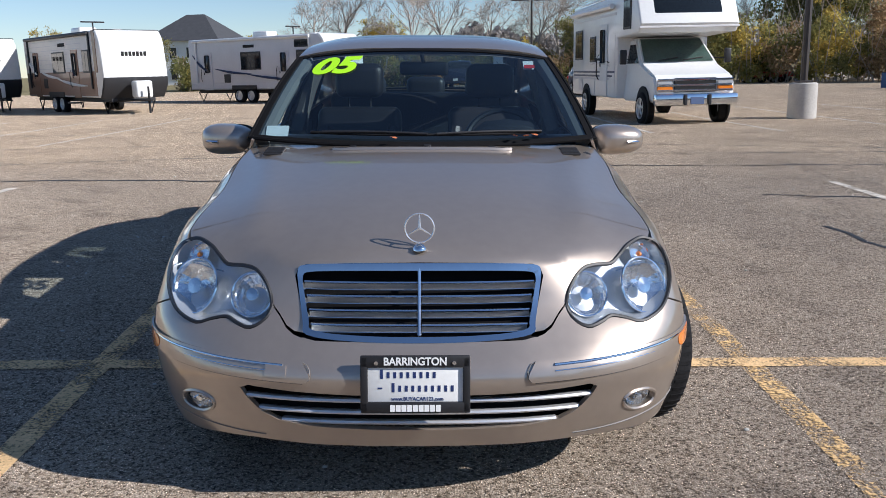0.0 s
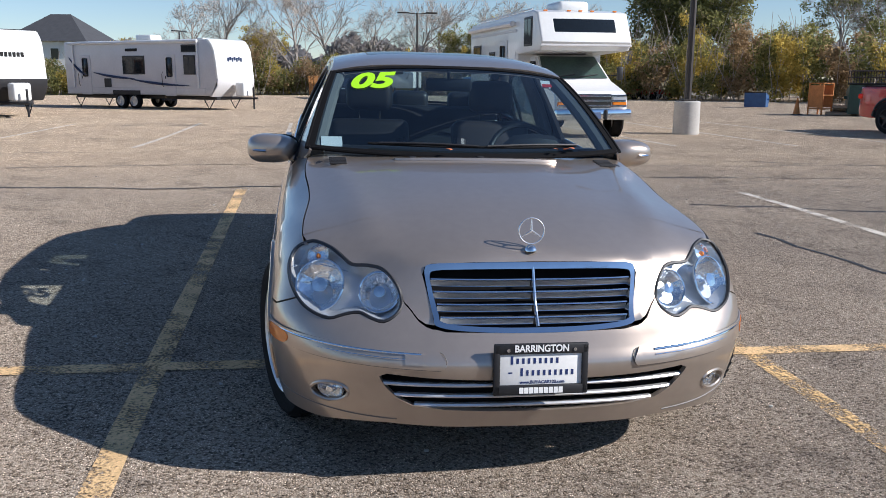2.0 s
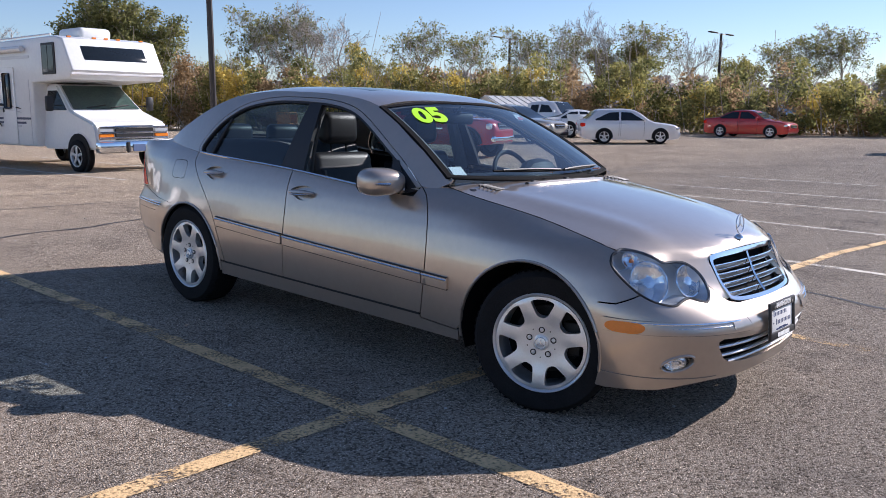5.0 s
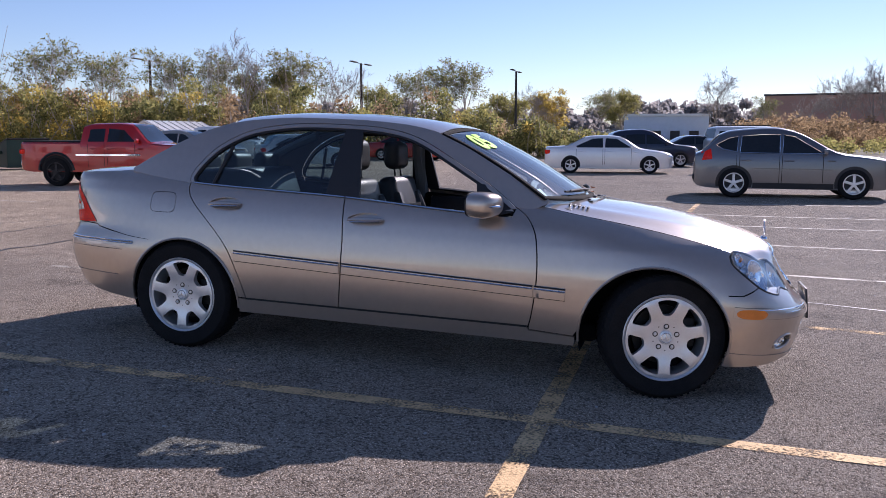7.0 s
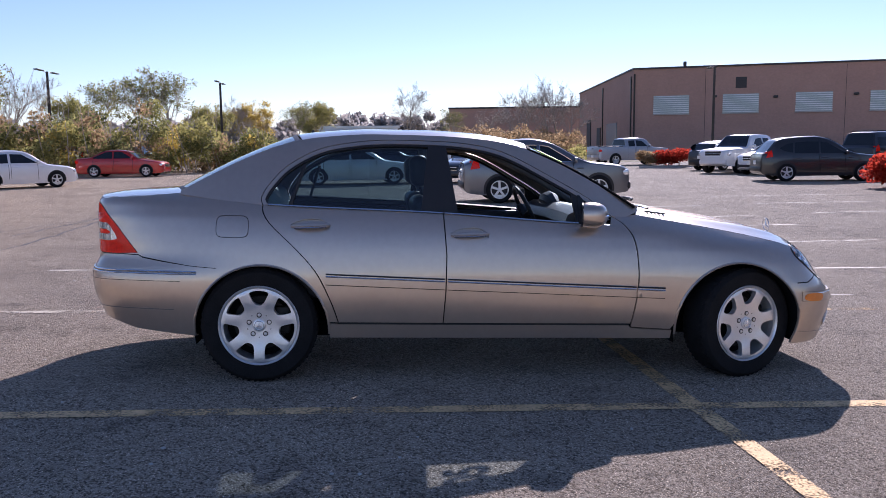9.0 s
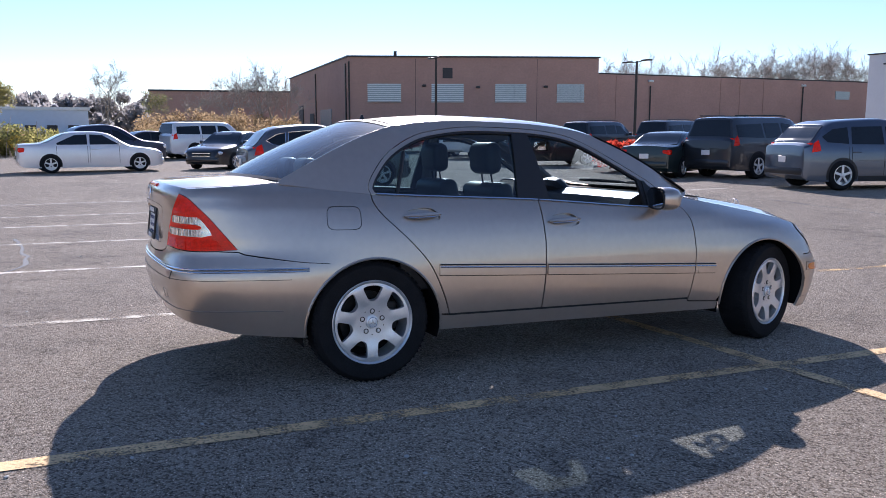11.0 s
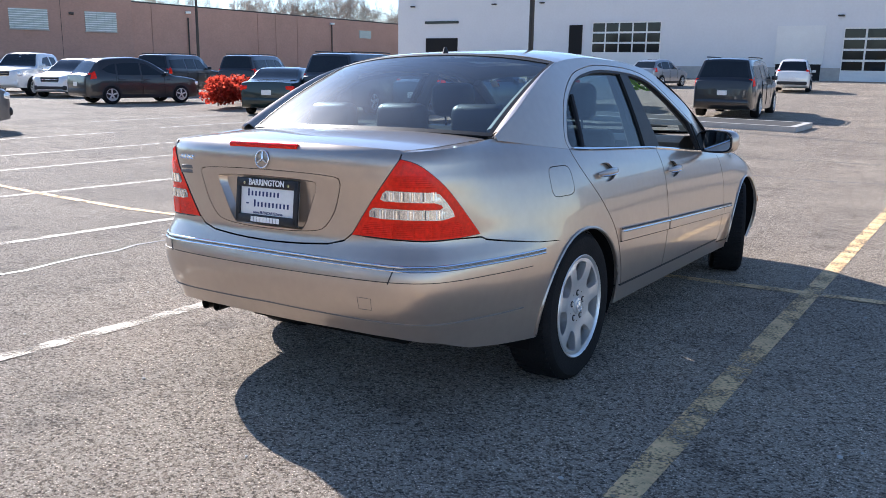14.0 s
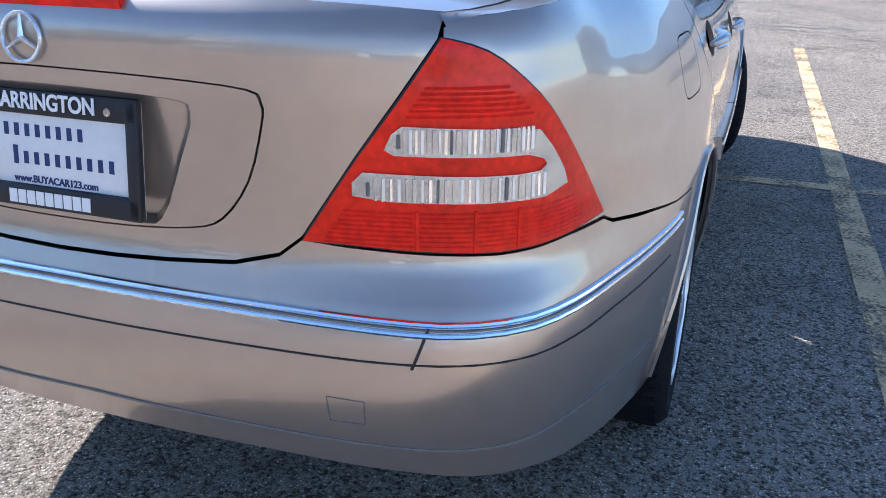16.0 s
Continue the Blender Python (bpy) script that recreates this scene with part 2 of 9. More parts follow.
def rounded(loop, n=4):
    """The closed smooth curve through the points of a loop."""
    k, out = len(loop), []
    for i in range(k):
        p0, p1, p2, p3 = (np.array(loop[(i + j - 1) % k]) for j in range(4))
        for t in np.linspace(0, 1, n, endpoint=False):
            out.append(tuple(0.5 * (2 * p1 + (p2 - p0) * t + (2 * p0 - 5 * p1 + 4 * p2 - p3) * t * t + (3 * p1 - p0 - 3 * p2 + p3) * t ** 3)))
    return out


def curve(points, n=6):
    """An open smooth curve through points."""
    k, out = len(points), []
    for i in range(k - 1):
        p0, p1, p2, p3 = (np.array(points[min(max(i + j - 1, 0), k - 1)]) for j in range(4))
        for t in np.linspace(0, 1, n, endpoint=False):
            out.append(tuple(0.5 * (2 * p1 + (p2 - p0) * t + (2 * p0 - 5 * p1 + 4 * p2 - p3) * t * t + (3 * p1 - p0 - 3 * p2 + p3) * t ** 3)))
    return out + [tuple(points[-1])]


from mathutils.geometry import delaunay_2d_cdt


def panel(name, surf, loops, mat, parent, step=0.03, depth=0.012, lift=0.0, label="", flip=False):
    """A curved sheet with thick edges: the region inside loops[0] less the other loops, laid on surf(u, v) -> points."""
    loops = [dense(l, step) for l in loops]
    lo, hi = np.min(loops[0], 0), np.max(loops[0], 0)
    gu, gv = np.meshgrid(np.arange(lo[0] + step / 2, hi[0], step), np.arange(lo[1] + step / 2, hi[1], step))
    g = np.column_stack([gu.ravel(), gv.ravel()])
    keep = inside(g, loops[0])
    for l in loops[1:]:
        keep &= ~inside(g, l)
    for l in loops:
        a = np.array(l)
        if len(g):
            d2 = np.min((g[:, None, 0] - a[None, :, 0]) ** 2 + (g[:, None, 1] - a[None, :, 1]) ** 2, 1)
            keep &= d2 > (step * 0.4) ** 2
    pts, edges = [], []
    for l in loops:
        s = len(pts)
        pts += [Vector(p) for p in l]
        edges += [(s + i, s + (i + 1) % len(l)) for i in range(len(l))]
    pts += [Vector(p) for p in g[keep]]
    vs, es, fs, *_ = delaunay_2d_cdt(pts, edges, [], 0, 1e-6)
    uv = np.array([tuple(v) for v in vs])
    tri = np.array([f for f in fs if len(f) == 3])
    cen = uv[tri].mean(1)
    ok = inside(cen, loops[0])
    for l in loops[1:]:
        ok &= ~inside(cen, l)
    tri = tri[ok]
    e = 0.003
    P = surf(uv[:, 0], uv[:, 1])
    du = surf(uv[:, 0] + e, uv[:, 1]) - surf(uv[:, 0] - e, uv[:, 1])
    dv = surf(uv[:, 0], uv[:, 1] + e) - surf(uv[:, 0], uv[:, 1] - e)
    N = np.cross(du, dv)
    N /= np.linalg.norm(N, axis=1)[:, None] + 1e-12
    if flip:
        N = -N
    P = P + N * lift
    t0 = P[tri]
    fn = np.cross(t0[:, 1] - t0[:, 0], t0[:, 2] - t0[:, 0])
    bad = np.einsum("ij,ij->i", fn, N[tri[:, 0]]) < 0
    tri[bad] = tri[bad][:, ::-1]
    # thick edges
    cnt = {}
    for t in tri:
        for i in range(3):
            k = (t[i], t[(i + 1) % 3])
            cnt[k] = 1
    rim = [k for k in cnt if (k[1], k[0]) not in cnt]
    V, NN, F = [tuple(p) for p in P], [tuple(n) for n in N], [tuple(int(i) for i in t) for t in tri]
    if depth:
        for a, b in rim:
            q = np.cross(P[b] - P[a], N[a])
            q /= np.linalg.norm(q) + 1e-12
            s = len(V)
            V += [tuple(P[a]), tuple(P[b]), tuple(P[b] - N[b] * depth), tuple(P[a] - N[a] * depth)]
            NN += [tuple(q)] * 4
            F.append((s + 3, s + 2, s + 1, s))
    me = bpy.data.meshes.new(name)
    me.from_pydata(V, [], F)
    me.shade_smooth()
    me.normals_split_custom_set_from_vertices(NN)
    return mesh_object(name, me, mat, parent, label)


# ---- ground level ----
def ground_z(x, y):
    w = 1 / (1 + (math.hypot(x, y) / 9) ** 4)
    rise = min(1.0, 0.024 * max(0.0, -y - 25)) * min(1.0, max(0.0, (45 - x) / 20))
    return (-0.02397 * x + 0.02453 * y) * w - 0.18 * (1 - w) + rise


# the slope on which the sedan stands
LEAN = Matrix(((0.99971, 0.00029, 0.02396), (0.00029, 0.9997, -0.02452), (-0.02396, 0.02452, 0.99941))).to_4x4()


# ==== the sedan ====
# plan outline from the middle of the nose round one side to the middle of the tail
PLAN = curve([(0, -2.205), (0.15, -2.203), (0.32, -2.190), (0.50, -2.152), (0.65, -2.085), (0.77, -1.985), (0.845, -1.86), (0.868, -1.72),
              (0.874, -1.5), (0.874, -1.1), (0.874, -0.5), (0.874, 0.3), (0.868, 0.9), (0.862, 1.27), (0.840, 1.6), (0.806, 1.80),
              (0.768, 1.95), (0.735, 2.06), (0.688, 2.15), (0.605, 2.212), (0.48, 2.245), (0.3, 2.263), (0.13, 2.272), (0, 2.273)], 30)
PLAN = np.array(PLAN)
ARC = np.concatenate([[0], np.cumsum(np.linalg.norm(np.diff(PLAN, axis=0), axis=1))])
KN = np.linspace(0, ARC[-1], 110)
plan_x, plan_y = mono(KN, np.interp(KN, ARC, PLAN[:, 0])), mono(KN, np.interp(KN, ARC, PLAN[:, 1]))


def s_y(y):
    """Arc length at which the outline passes y (sides)."""
    return float(np.interp(y, PLAN[:, 1], ARC))


HALF = int(np.argmax(PLAN[:, 0]))


def s_front(x):
    return float(np.interp(x, PLAN[:HALF, 0], ARC[:HALF]))


def s_rear(x):
    return float(np.interp(-x, -PLAN[HALF:, 0], ARC[HALF:]))


LEVELS = np.array([0.15, 0.25, 0.35, 0.45, 0.53, 0.60, 0.68, 0.76, 0.84, 0.92, 1.00, 1.06])
STATIONS = [
    (0.0, (0.075, 0.04, 0.012, 0.0, 0.065, 0.122, 0.163, 0.203, 0.31, 0.46, 0.6, 0.7)),
    (s_front(0.36), (0.075, 0.04, 0.012, 0.0, 0.065, 0.122, 0.163, 0.203, 0.31, 0.46, 0.6, 0.7)),
    (s_front(0.60), (0.08, 0.04, 0.012, 0.0, 0.050, 0.116, 0.172, 0.235, 0.33, 0.47, 0.6, 0.7)),
    (s_y(-1.87), (0.07, 0.035, 0.01, 0.0, 0.008, 0.035, 0.075, 0.145, 0.26, 0.40, 0.52, 0.6)),
    (s_y(-1.45), (0.04, 0.02, 0.006, 0.0, 0.0, 0.004, 0.018, 0.055, 0.165, 0.30, 0.42, 0.5)),
    (s_y(-0.95), (0.05, 0.03, 0.012, 0.003, 0.0, 0.002, 0.012, 0.028, 0.062, 0.15, 0.28, 0.38)),
    (s_y(-0.5), (0.06, 0.035, 0.014, 0.003, 0.0, 0.002, 0.010, 0.024, 0.048, 0.10, 0.18, 0.25)),
    (s_y(0.3), (0.06, 0.035, 0.014, 0.003, 0.0, 0.002, 0.010, 0.022, 0.042, 0.078, 0.14, 0.20)),
    (s_y(1.27), (0.05, 0.025, 0.010, 0.002, 0.0, 0.003, 0.012, 0.024, 0.042, 0.072, 0.125, 0.185)),
    (s_y(1.83), (0.07, 0.045, 0.022, 0.005, 0.0, 0.006, 0.030, 0.042, 0.056, 0.078, 0.130, 0.22)),
    (s_rear(0.62), (0.13, 0.100, 0.058, 0.016, 0.0, 0.008, 0.045, 0.046, 0.046, 0.047, 0.072, 0.17)),
    (s_rear(0.30), (0.13, 0.100, 0.058, 0.016, 0.0, 0.010, 0.036, 0.034, 0.029, 0.023, 0.040, 0.13)),
    (ARC[-1], (0.13, 0.100, 0.058, 0.016, 0.0, 0.010, 0.036, 0.034, 0.029, 0.023, 0.040, 0.13)),
]
INSET = [mono([a for a, _ in STATIONS], [r[k] for _, r in STATIONS]) for k in range(len(LEVELS))]
DIR = mono([-1, s_front(0.25), s_front(0.55), s_y(-1.87), s_y(-1.5), s_y(-1.1), s_y(1.3), s_y(1.65), s_y(1.88), s_rear(0.6), s_rear(0.25), ARC[-1] + 1],
           np.radians([90, 90, 108, 140, 168, 180, 180, 192, 215, 250, 270, 270.01]))


def inset(s, z):
    """How far the skin lies inside the plan outline at arc length s and height z."""
    d = np.array([f(s) for f in INSET])
    h = np.diff(LEVELS)[:, None]
    dl = np.diff(d, axis=0) / h
    m = np.zeros_like(d)
    m[1:-1] = (dl[1:] * h[:-1] + dl[:-1] * h[1:]) / (h[1:] + h[:-1])
    m[0], m[-1] = dl[0], dl[-1]
    i = np.clip(np.searchsorted(LEVELS, z) - 1, 0, len(LEVELS) - 2)
    j = np.arange(len(i))
    hh = h[i, 0]
    t = np.clip((z - LEVELS[i]) / hh, 0, 1)
    return (d[i, j] * (1 + 2 * t) * (1 - t) ** 2 + d[i + 1, j] * t * t * (3 - 2 * t)
            + hh * (m[i, j] * t * (1 - t) ** 2 - m[i + 1, j] * t * t * (1 - t)))


def skin(side):
    """The lower body as a surface over arc length and height, on one side (1 or -1)."""
    def f(s, z):
        s, z = np.atleast_1d(np.asarray(s, float)), np.atleast_1d(np.asarray(z, float))
        sa = np.abs(s)
        sg = np.where(s < 0, -1, 1) * side
        over = np.where(s > ARC[-1], -1, 1)
        sa = np.where(sa > ARC[-1], 2 * ARC[-1] - sa, sa)
        a, d = DIR(sa), inset(sa, z)
        return np.column_stack([(plan_x(sa) + np.cos(a) * d) * sg * over, plan_y(sa) + np.sin(a) * d, z])
    return f


SKIN = {1: skin(1), -1: skin(-1)}


def at(s, z):
    return SKIN[1](s, z)[0]


# bonnet
bonnet_mid = mono([-2.06, -1.98, -1.80, -1.57, -1.30, -1.0, -0.8], [0.725, 0.768, 0.828, 0.883, 0.926, 0.957, 0.968])
bonnet_edge_z = mono([-2.1, -1.95, -1.86, -1.77, -1.53, -1.30, -0.98, -0.82], [0.585, 0.665, 0.712, 0.752, 0.810, 0.853, 0.905, 0.933])
_y = np.linspace(-2.1, -0.8, 40)
_x = []
for yy in _y:
    z, s = float(bonnet_edge_z(yy)), s_y(min(yy, -0.8))
    for _ in range(30):
        s += (yy - at(s, z)[1]) * 0.7
        s = max(0.3, s)
    _x.append(at(s, z)[0])
_k = _y > -1.80
bonnet_edge_x = mono(np.concatenate([[-2.12, -1.95], _y[_k]]), np.concatenate([[0.50, 0.665], np.array(_x)[_k]]))


def bonnet(x, y):
    x, y = np.atleast_1d(np.asarray(x, float)), np.atleast_1d(np.asarray(y, float))
    m, e, w = bonnet_mid(y), bonnet_edge_z(y), bonnet_edge_x(y)
    q = np.abs(x) / w
    ridge = 0.010 * np.exp(-((np.abs(x) - (0.50 + 0.13 * (y + 2) / 1.1)) / 0.075) ** 2) * np.clip((y + 2.03) / 0.3, 0, 1)
    return np.column_stack([x, y, m - (m - e) * np.clip(q, 0, 1.3) ** 2.5 + ridge * np.clip(1 - q ** 8, 0, 1)])


# line where the bonnet's front meets the nose
NOSE = []
for s in np.linspace(0, s_y(-1.80), 40):
    zs = np.linspace(0.60, 0.86, 120)
    p = SKIN[1](np.full(120, s), zs)
    f = bonnet(p[:, 0], p[:, 1])[:, 2] - zs
    k = int(np.argmax(f < 0))
    z = zs[k - 1] + (zs[k] - zs[k - 1]) * f[k - 1] / (f[k - 1] - f[k]) if k else 0.72
    NOSE.append((float(s), float(z)))
nose_z = mono([a for a, _ in NOSE], [b for _, b in NOSE])
NOSE_XY = [tuple(at(s, z)[:2]) for s, z in NOSE]

# waist line, roof rail, roof
belt_z = mono([-1.0, -0.5, 0.3, 1.2, 1.5, 1.75, 2.0], [0.862, 0.878, 0.930, 0.966, 0.995, 1.022, 1.03])
_yb = np.linspace(-1.0, 2.0, 40)
belt_x = mono(_yb, [at(s_y(v), float(belt_z(v)))[0] for v in _yb])
rail_z = mono([-0.88, -0.70, -0.54, -0.34, -0.18, 0.0, 0.3, 0.63, 0.95, 1.17, 1.36, 1.557, 1.72],
              [0.955, 1.055, 1.145, 1.248, 1.312, 1.344, 1.364, 1.368, 1.346, 1.298, 1.222, 1.122, 1.035])


def cabin(side):
    """The side of the cabin over y and z."""
    def f(y, z):
        y, z = np.atleast_1d(np.asarray(y, float)), np.atleast_1d(np.asarray(z, float))
        h = z - belt_z(y)
        foot = np.clip((-0.52 - y) / 0.34, 0, 1)
        return np.column_stack([side * (belt_x(y) - 0.40 * h - 0.20 * h * h - 0.032 * foot * foot * (3 - 2 * foot)), y, z])
    return f


CABIN = {1: cabin(1), -1: cabin(-1)}
roof_mid = mono([-0.30, -0.1, 0.1, 0.35, 0.65, 0.95, 1.12], [1.333, 1.380, 1.401, 1.412, 1.412, 1.394, 1.372])
_yr = np.linspace(-0.3, 1.15, 30)
rail_x = mono(_yr, [CABIN[1](v, float(rail_z(v)))[0][0] for v in _yr])


def roof(x, y):
    x, y = np.atleast_1d(np.asarray(x, float)), np.atleast_1d(np.asarray(y, float))
    q = np.clip(np.abs(x) / rail_x(y), 0, 1.05)
    return np.column_stack([x, y, rail_z(y) + (roof_mid(y) - rail_z(y)) * (1 - q ** 3.6)])


def screen(top, foot, bow):
    """A curved screen over x across (-1 to 1) and height share 0 to 1, between two edge curves given by x share."""
    def f(u, v):
        u, v = np.atleast_1d(np.asarray(u, float)), np.atleast_1d(np.asarray(v, float))
        a, b = foot(u), top(u)
        p = a + (b - a) * v[:, None]
        p[:, 2] += bow * 4 * v * (1 - v)
        return p
    return f


def edge(x1, y0, y1, z0, z1):
    return lambda u: np.column_stack([u * x1, y0 + (y1 - y0) * u * u, z0 + (z1 - z0) * np.abs(u) ** 2.4])


FRONT_SCREEN = screen(edge(rail_x(-0.235) - 0.004, -0.275, -0.235, 1.338, float(rail_z(-0.235)) + 0.0), edge(0.735, -1.005, -0.835, 0.955, 0.972), 0.022)
REAR_SCREEN = screen(edge(rail_x(1.06) - 0.006, 1.12, 1.06, 1.375, float(rail_z(1.06)) + 0.0), edge(0.632, 1.83, 1.675, 1.048, 1.030), 0.022)
deck_mid = mono([1.66, 1.8, 2.0, 2.12, 2.20, 2.235, 2.27], [1.058, 1.052, 1.040, 1.030, 1.018, 1.005, 0.96])


def deck(x, y):
    x, y = np.atleast_1d(np.asarray(x, float)), np.atleast_1d(np.asarray(y, float))
    return np.column_stack([x, y, deck_mid(y) - 0.035 * np.abs(x / 0.62) ** 3])


F_ARCH, R_ARCH = (-1.43, 0.292, 0.372), (1.255, 0.28, 0.366)


def arch(a, lo, n=22, grow=0.0):
    """Points of a wheel arch from its rear foot over the top to its front foot (as y, z)."""
    y, z, r = a
    r += grow
    t0 = math.asin((lo - z) / r)
    return [(y + r * math.cos(t), z + r * math.sin(t)) for t in np.linspace(t0, math.pi - t0, n)]


def sill_z(y):
    return 0.232 + 0.014 * (y + 1.03) / 1.9


def seam_z(y):
    return 0.318 + 0.016 * (y + 1.03) / 1.9


FRONT_CUT = curve([(-0.800, 0.319), (-0.812, 0.37), (-0.830, 0.50), (-0.834, 0.63), (-0.815, 0.785), (-0.765, 0.872), (-0.70, 0.918)], 5)
MID_CUT = [(0.262, 0.330), (0.250, 0.50), (0.246, 0.70), (0.262, 0.9295)]
REAR_CUT = curve([(0.838, 0.333), (0.879, 0.449), (0.956, 0.605), (1.063, 0.729), (1.20, 0.860), (1.245, 0.925), (1.252, 0.968)], 5)
G = 0.0034      # half a shut line


def sy(pts):
    return [(s_y(y), z) for y, z in pts]


def move(pts, dy):
    return [(y + dy, z) for y, z in pts]


car = thing("sedan", "champagne metallic four-door sedan parked on the asphalt lot, front window open", "car", LEAN)

# lamp outlines on the nose (x across, z up) and on the tail
HEAD = rounded([(0.733, 0.749), (0.700, 0.754), (0.650, 0.741), (0.617, 0.721), (0.587, 0.702), (0.537, 0.703), (0.490, 0.697), (0.453, 0.663), (0.434, 0.618),
                (0.447, 0.577), (0.493, 0.552), (0.537, 0.560), (0.570, 0.571), (0.617, 0.562), (0.667, 0.548), (0.730, 0.563), (0.767, 0.592), (0.788, 0.630),
                (0.795, 0.668), (0.788, 0.700), (0.765, 0.732)], 3)


def nose_point(x, z):
    """Arc length at which the skin at height z lies x metres from the middle, on the nose."""
    s = s_front(min(x, 0.8))
    for _ in range(25):
        s += (x - at(s, z)[0]) * 0.8
    return s


_sd, _yd = np.linspace(0.2, s_y(-1.2), 260), np.linspace(-2.1, -1.3, 260)


def front_face(side, push=0.0):
    """The nose and bonnet as one surface over x and z (front view)."""
    def f(x, z):
        x, z = np.atleast_1d(np.asarray(x, float)), np.atleast_1d(np.asarray(z, float))
        out = []
        for a, b in zip(np.abs(x), z):
            p = SKIN[1](_sd, np.full(260, b))
            yr = float(np.interp(a, p[:, 0], p[:, 1]))
            yb = float(np.interp(b, bonnet(np.full(260, a), _yd)[:, 2], _yd))
            k = 0.02
            m = max(yr, yb) + k * math.log(1 + math.exp(-abs(yr - yb) / k)) * 0.6
            out.append((side * a, m + push, b))
        return np.array(out)
    return f


FACE = {1: front_face(1), -1: front_face(-1)}
HEAD_S = [(nose_point(x, z), z) for x, z in HEAD]
near = lambda x, z: int(np.argmin([math.hypot(a - x, b - z) for a, b in HEAD]))
turn_to = lambda l, i, j: l[i:j + 1] if i <= j else l[i:] + l[:j + 1]
H_TOP, H_IN, H_OUT = near(0.733, 0.749), near(0.434, 0.618), near(0.765, 0.590)
L_ALL = ARC[-1]
TAIL_S = ([(L_ALL - 0.393, 0.704), (L_ALL - 0.474, 0.820), (L_ALL - 0.535, 0.900)]
          + curve([(L_ALL - v, z) for v, z in ((0.585, 0.970), (0.645, 0.954), (0.705, 0.915), (0.770, 0.860), (0.848, 0.780), (0.896, 0.730), (0.922, 0.703))], 3)
          + [(L_ALL - v, z) for v, z in ((0.81, 0.698), (0.672, 0.696), (0.611, 0.698), (0.540, 0.700), (0.455, 0.704))])
FOG = (0.665, 0.315)
shoulder_z = mono([s_y(1.72), s_y(1.80), s_y(1.92), s_rear(0.70), s_rear(0.62), L_ALL - 0.588], [1.022, 1.026, 1.016, 1.002, 0.994, 0.982])
SHOULDER = [(s_y(v), float(belt_z(v))) for v in (1.60, 1.64, 1.68, 1.71)] + [(float(s), float(shoulder_z(s))) for s in np.linspace(s_y(1.74), L_ALL - 0.588, 16)]

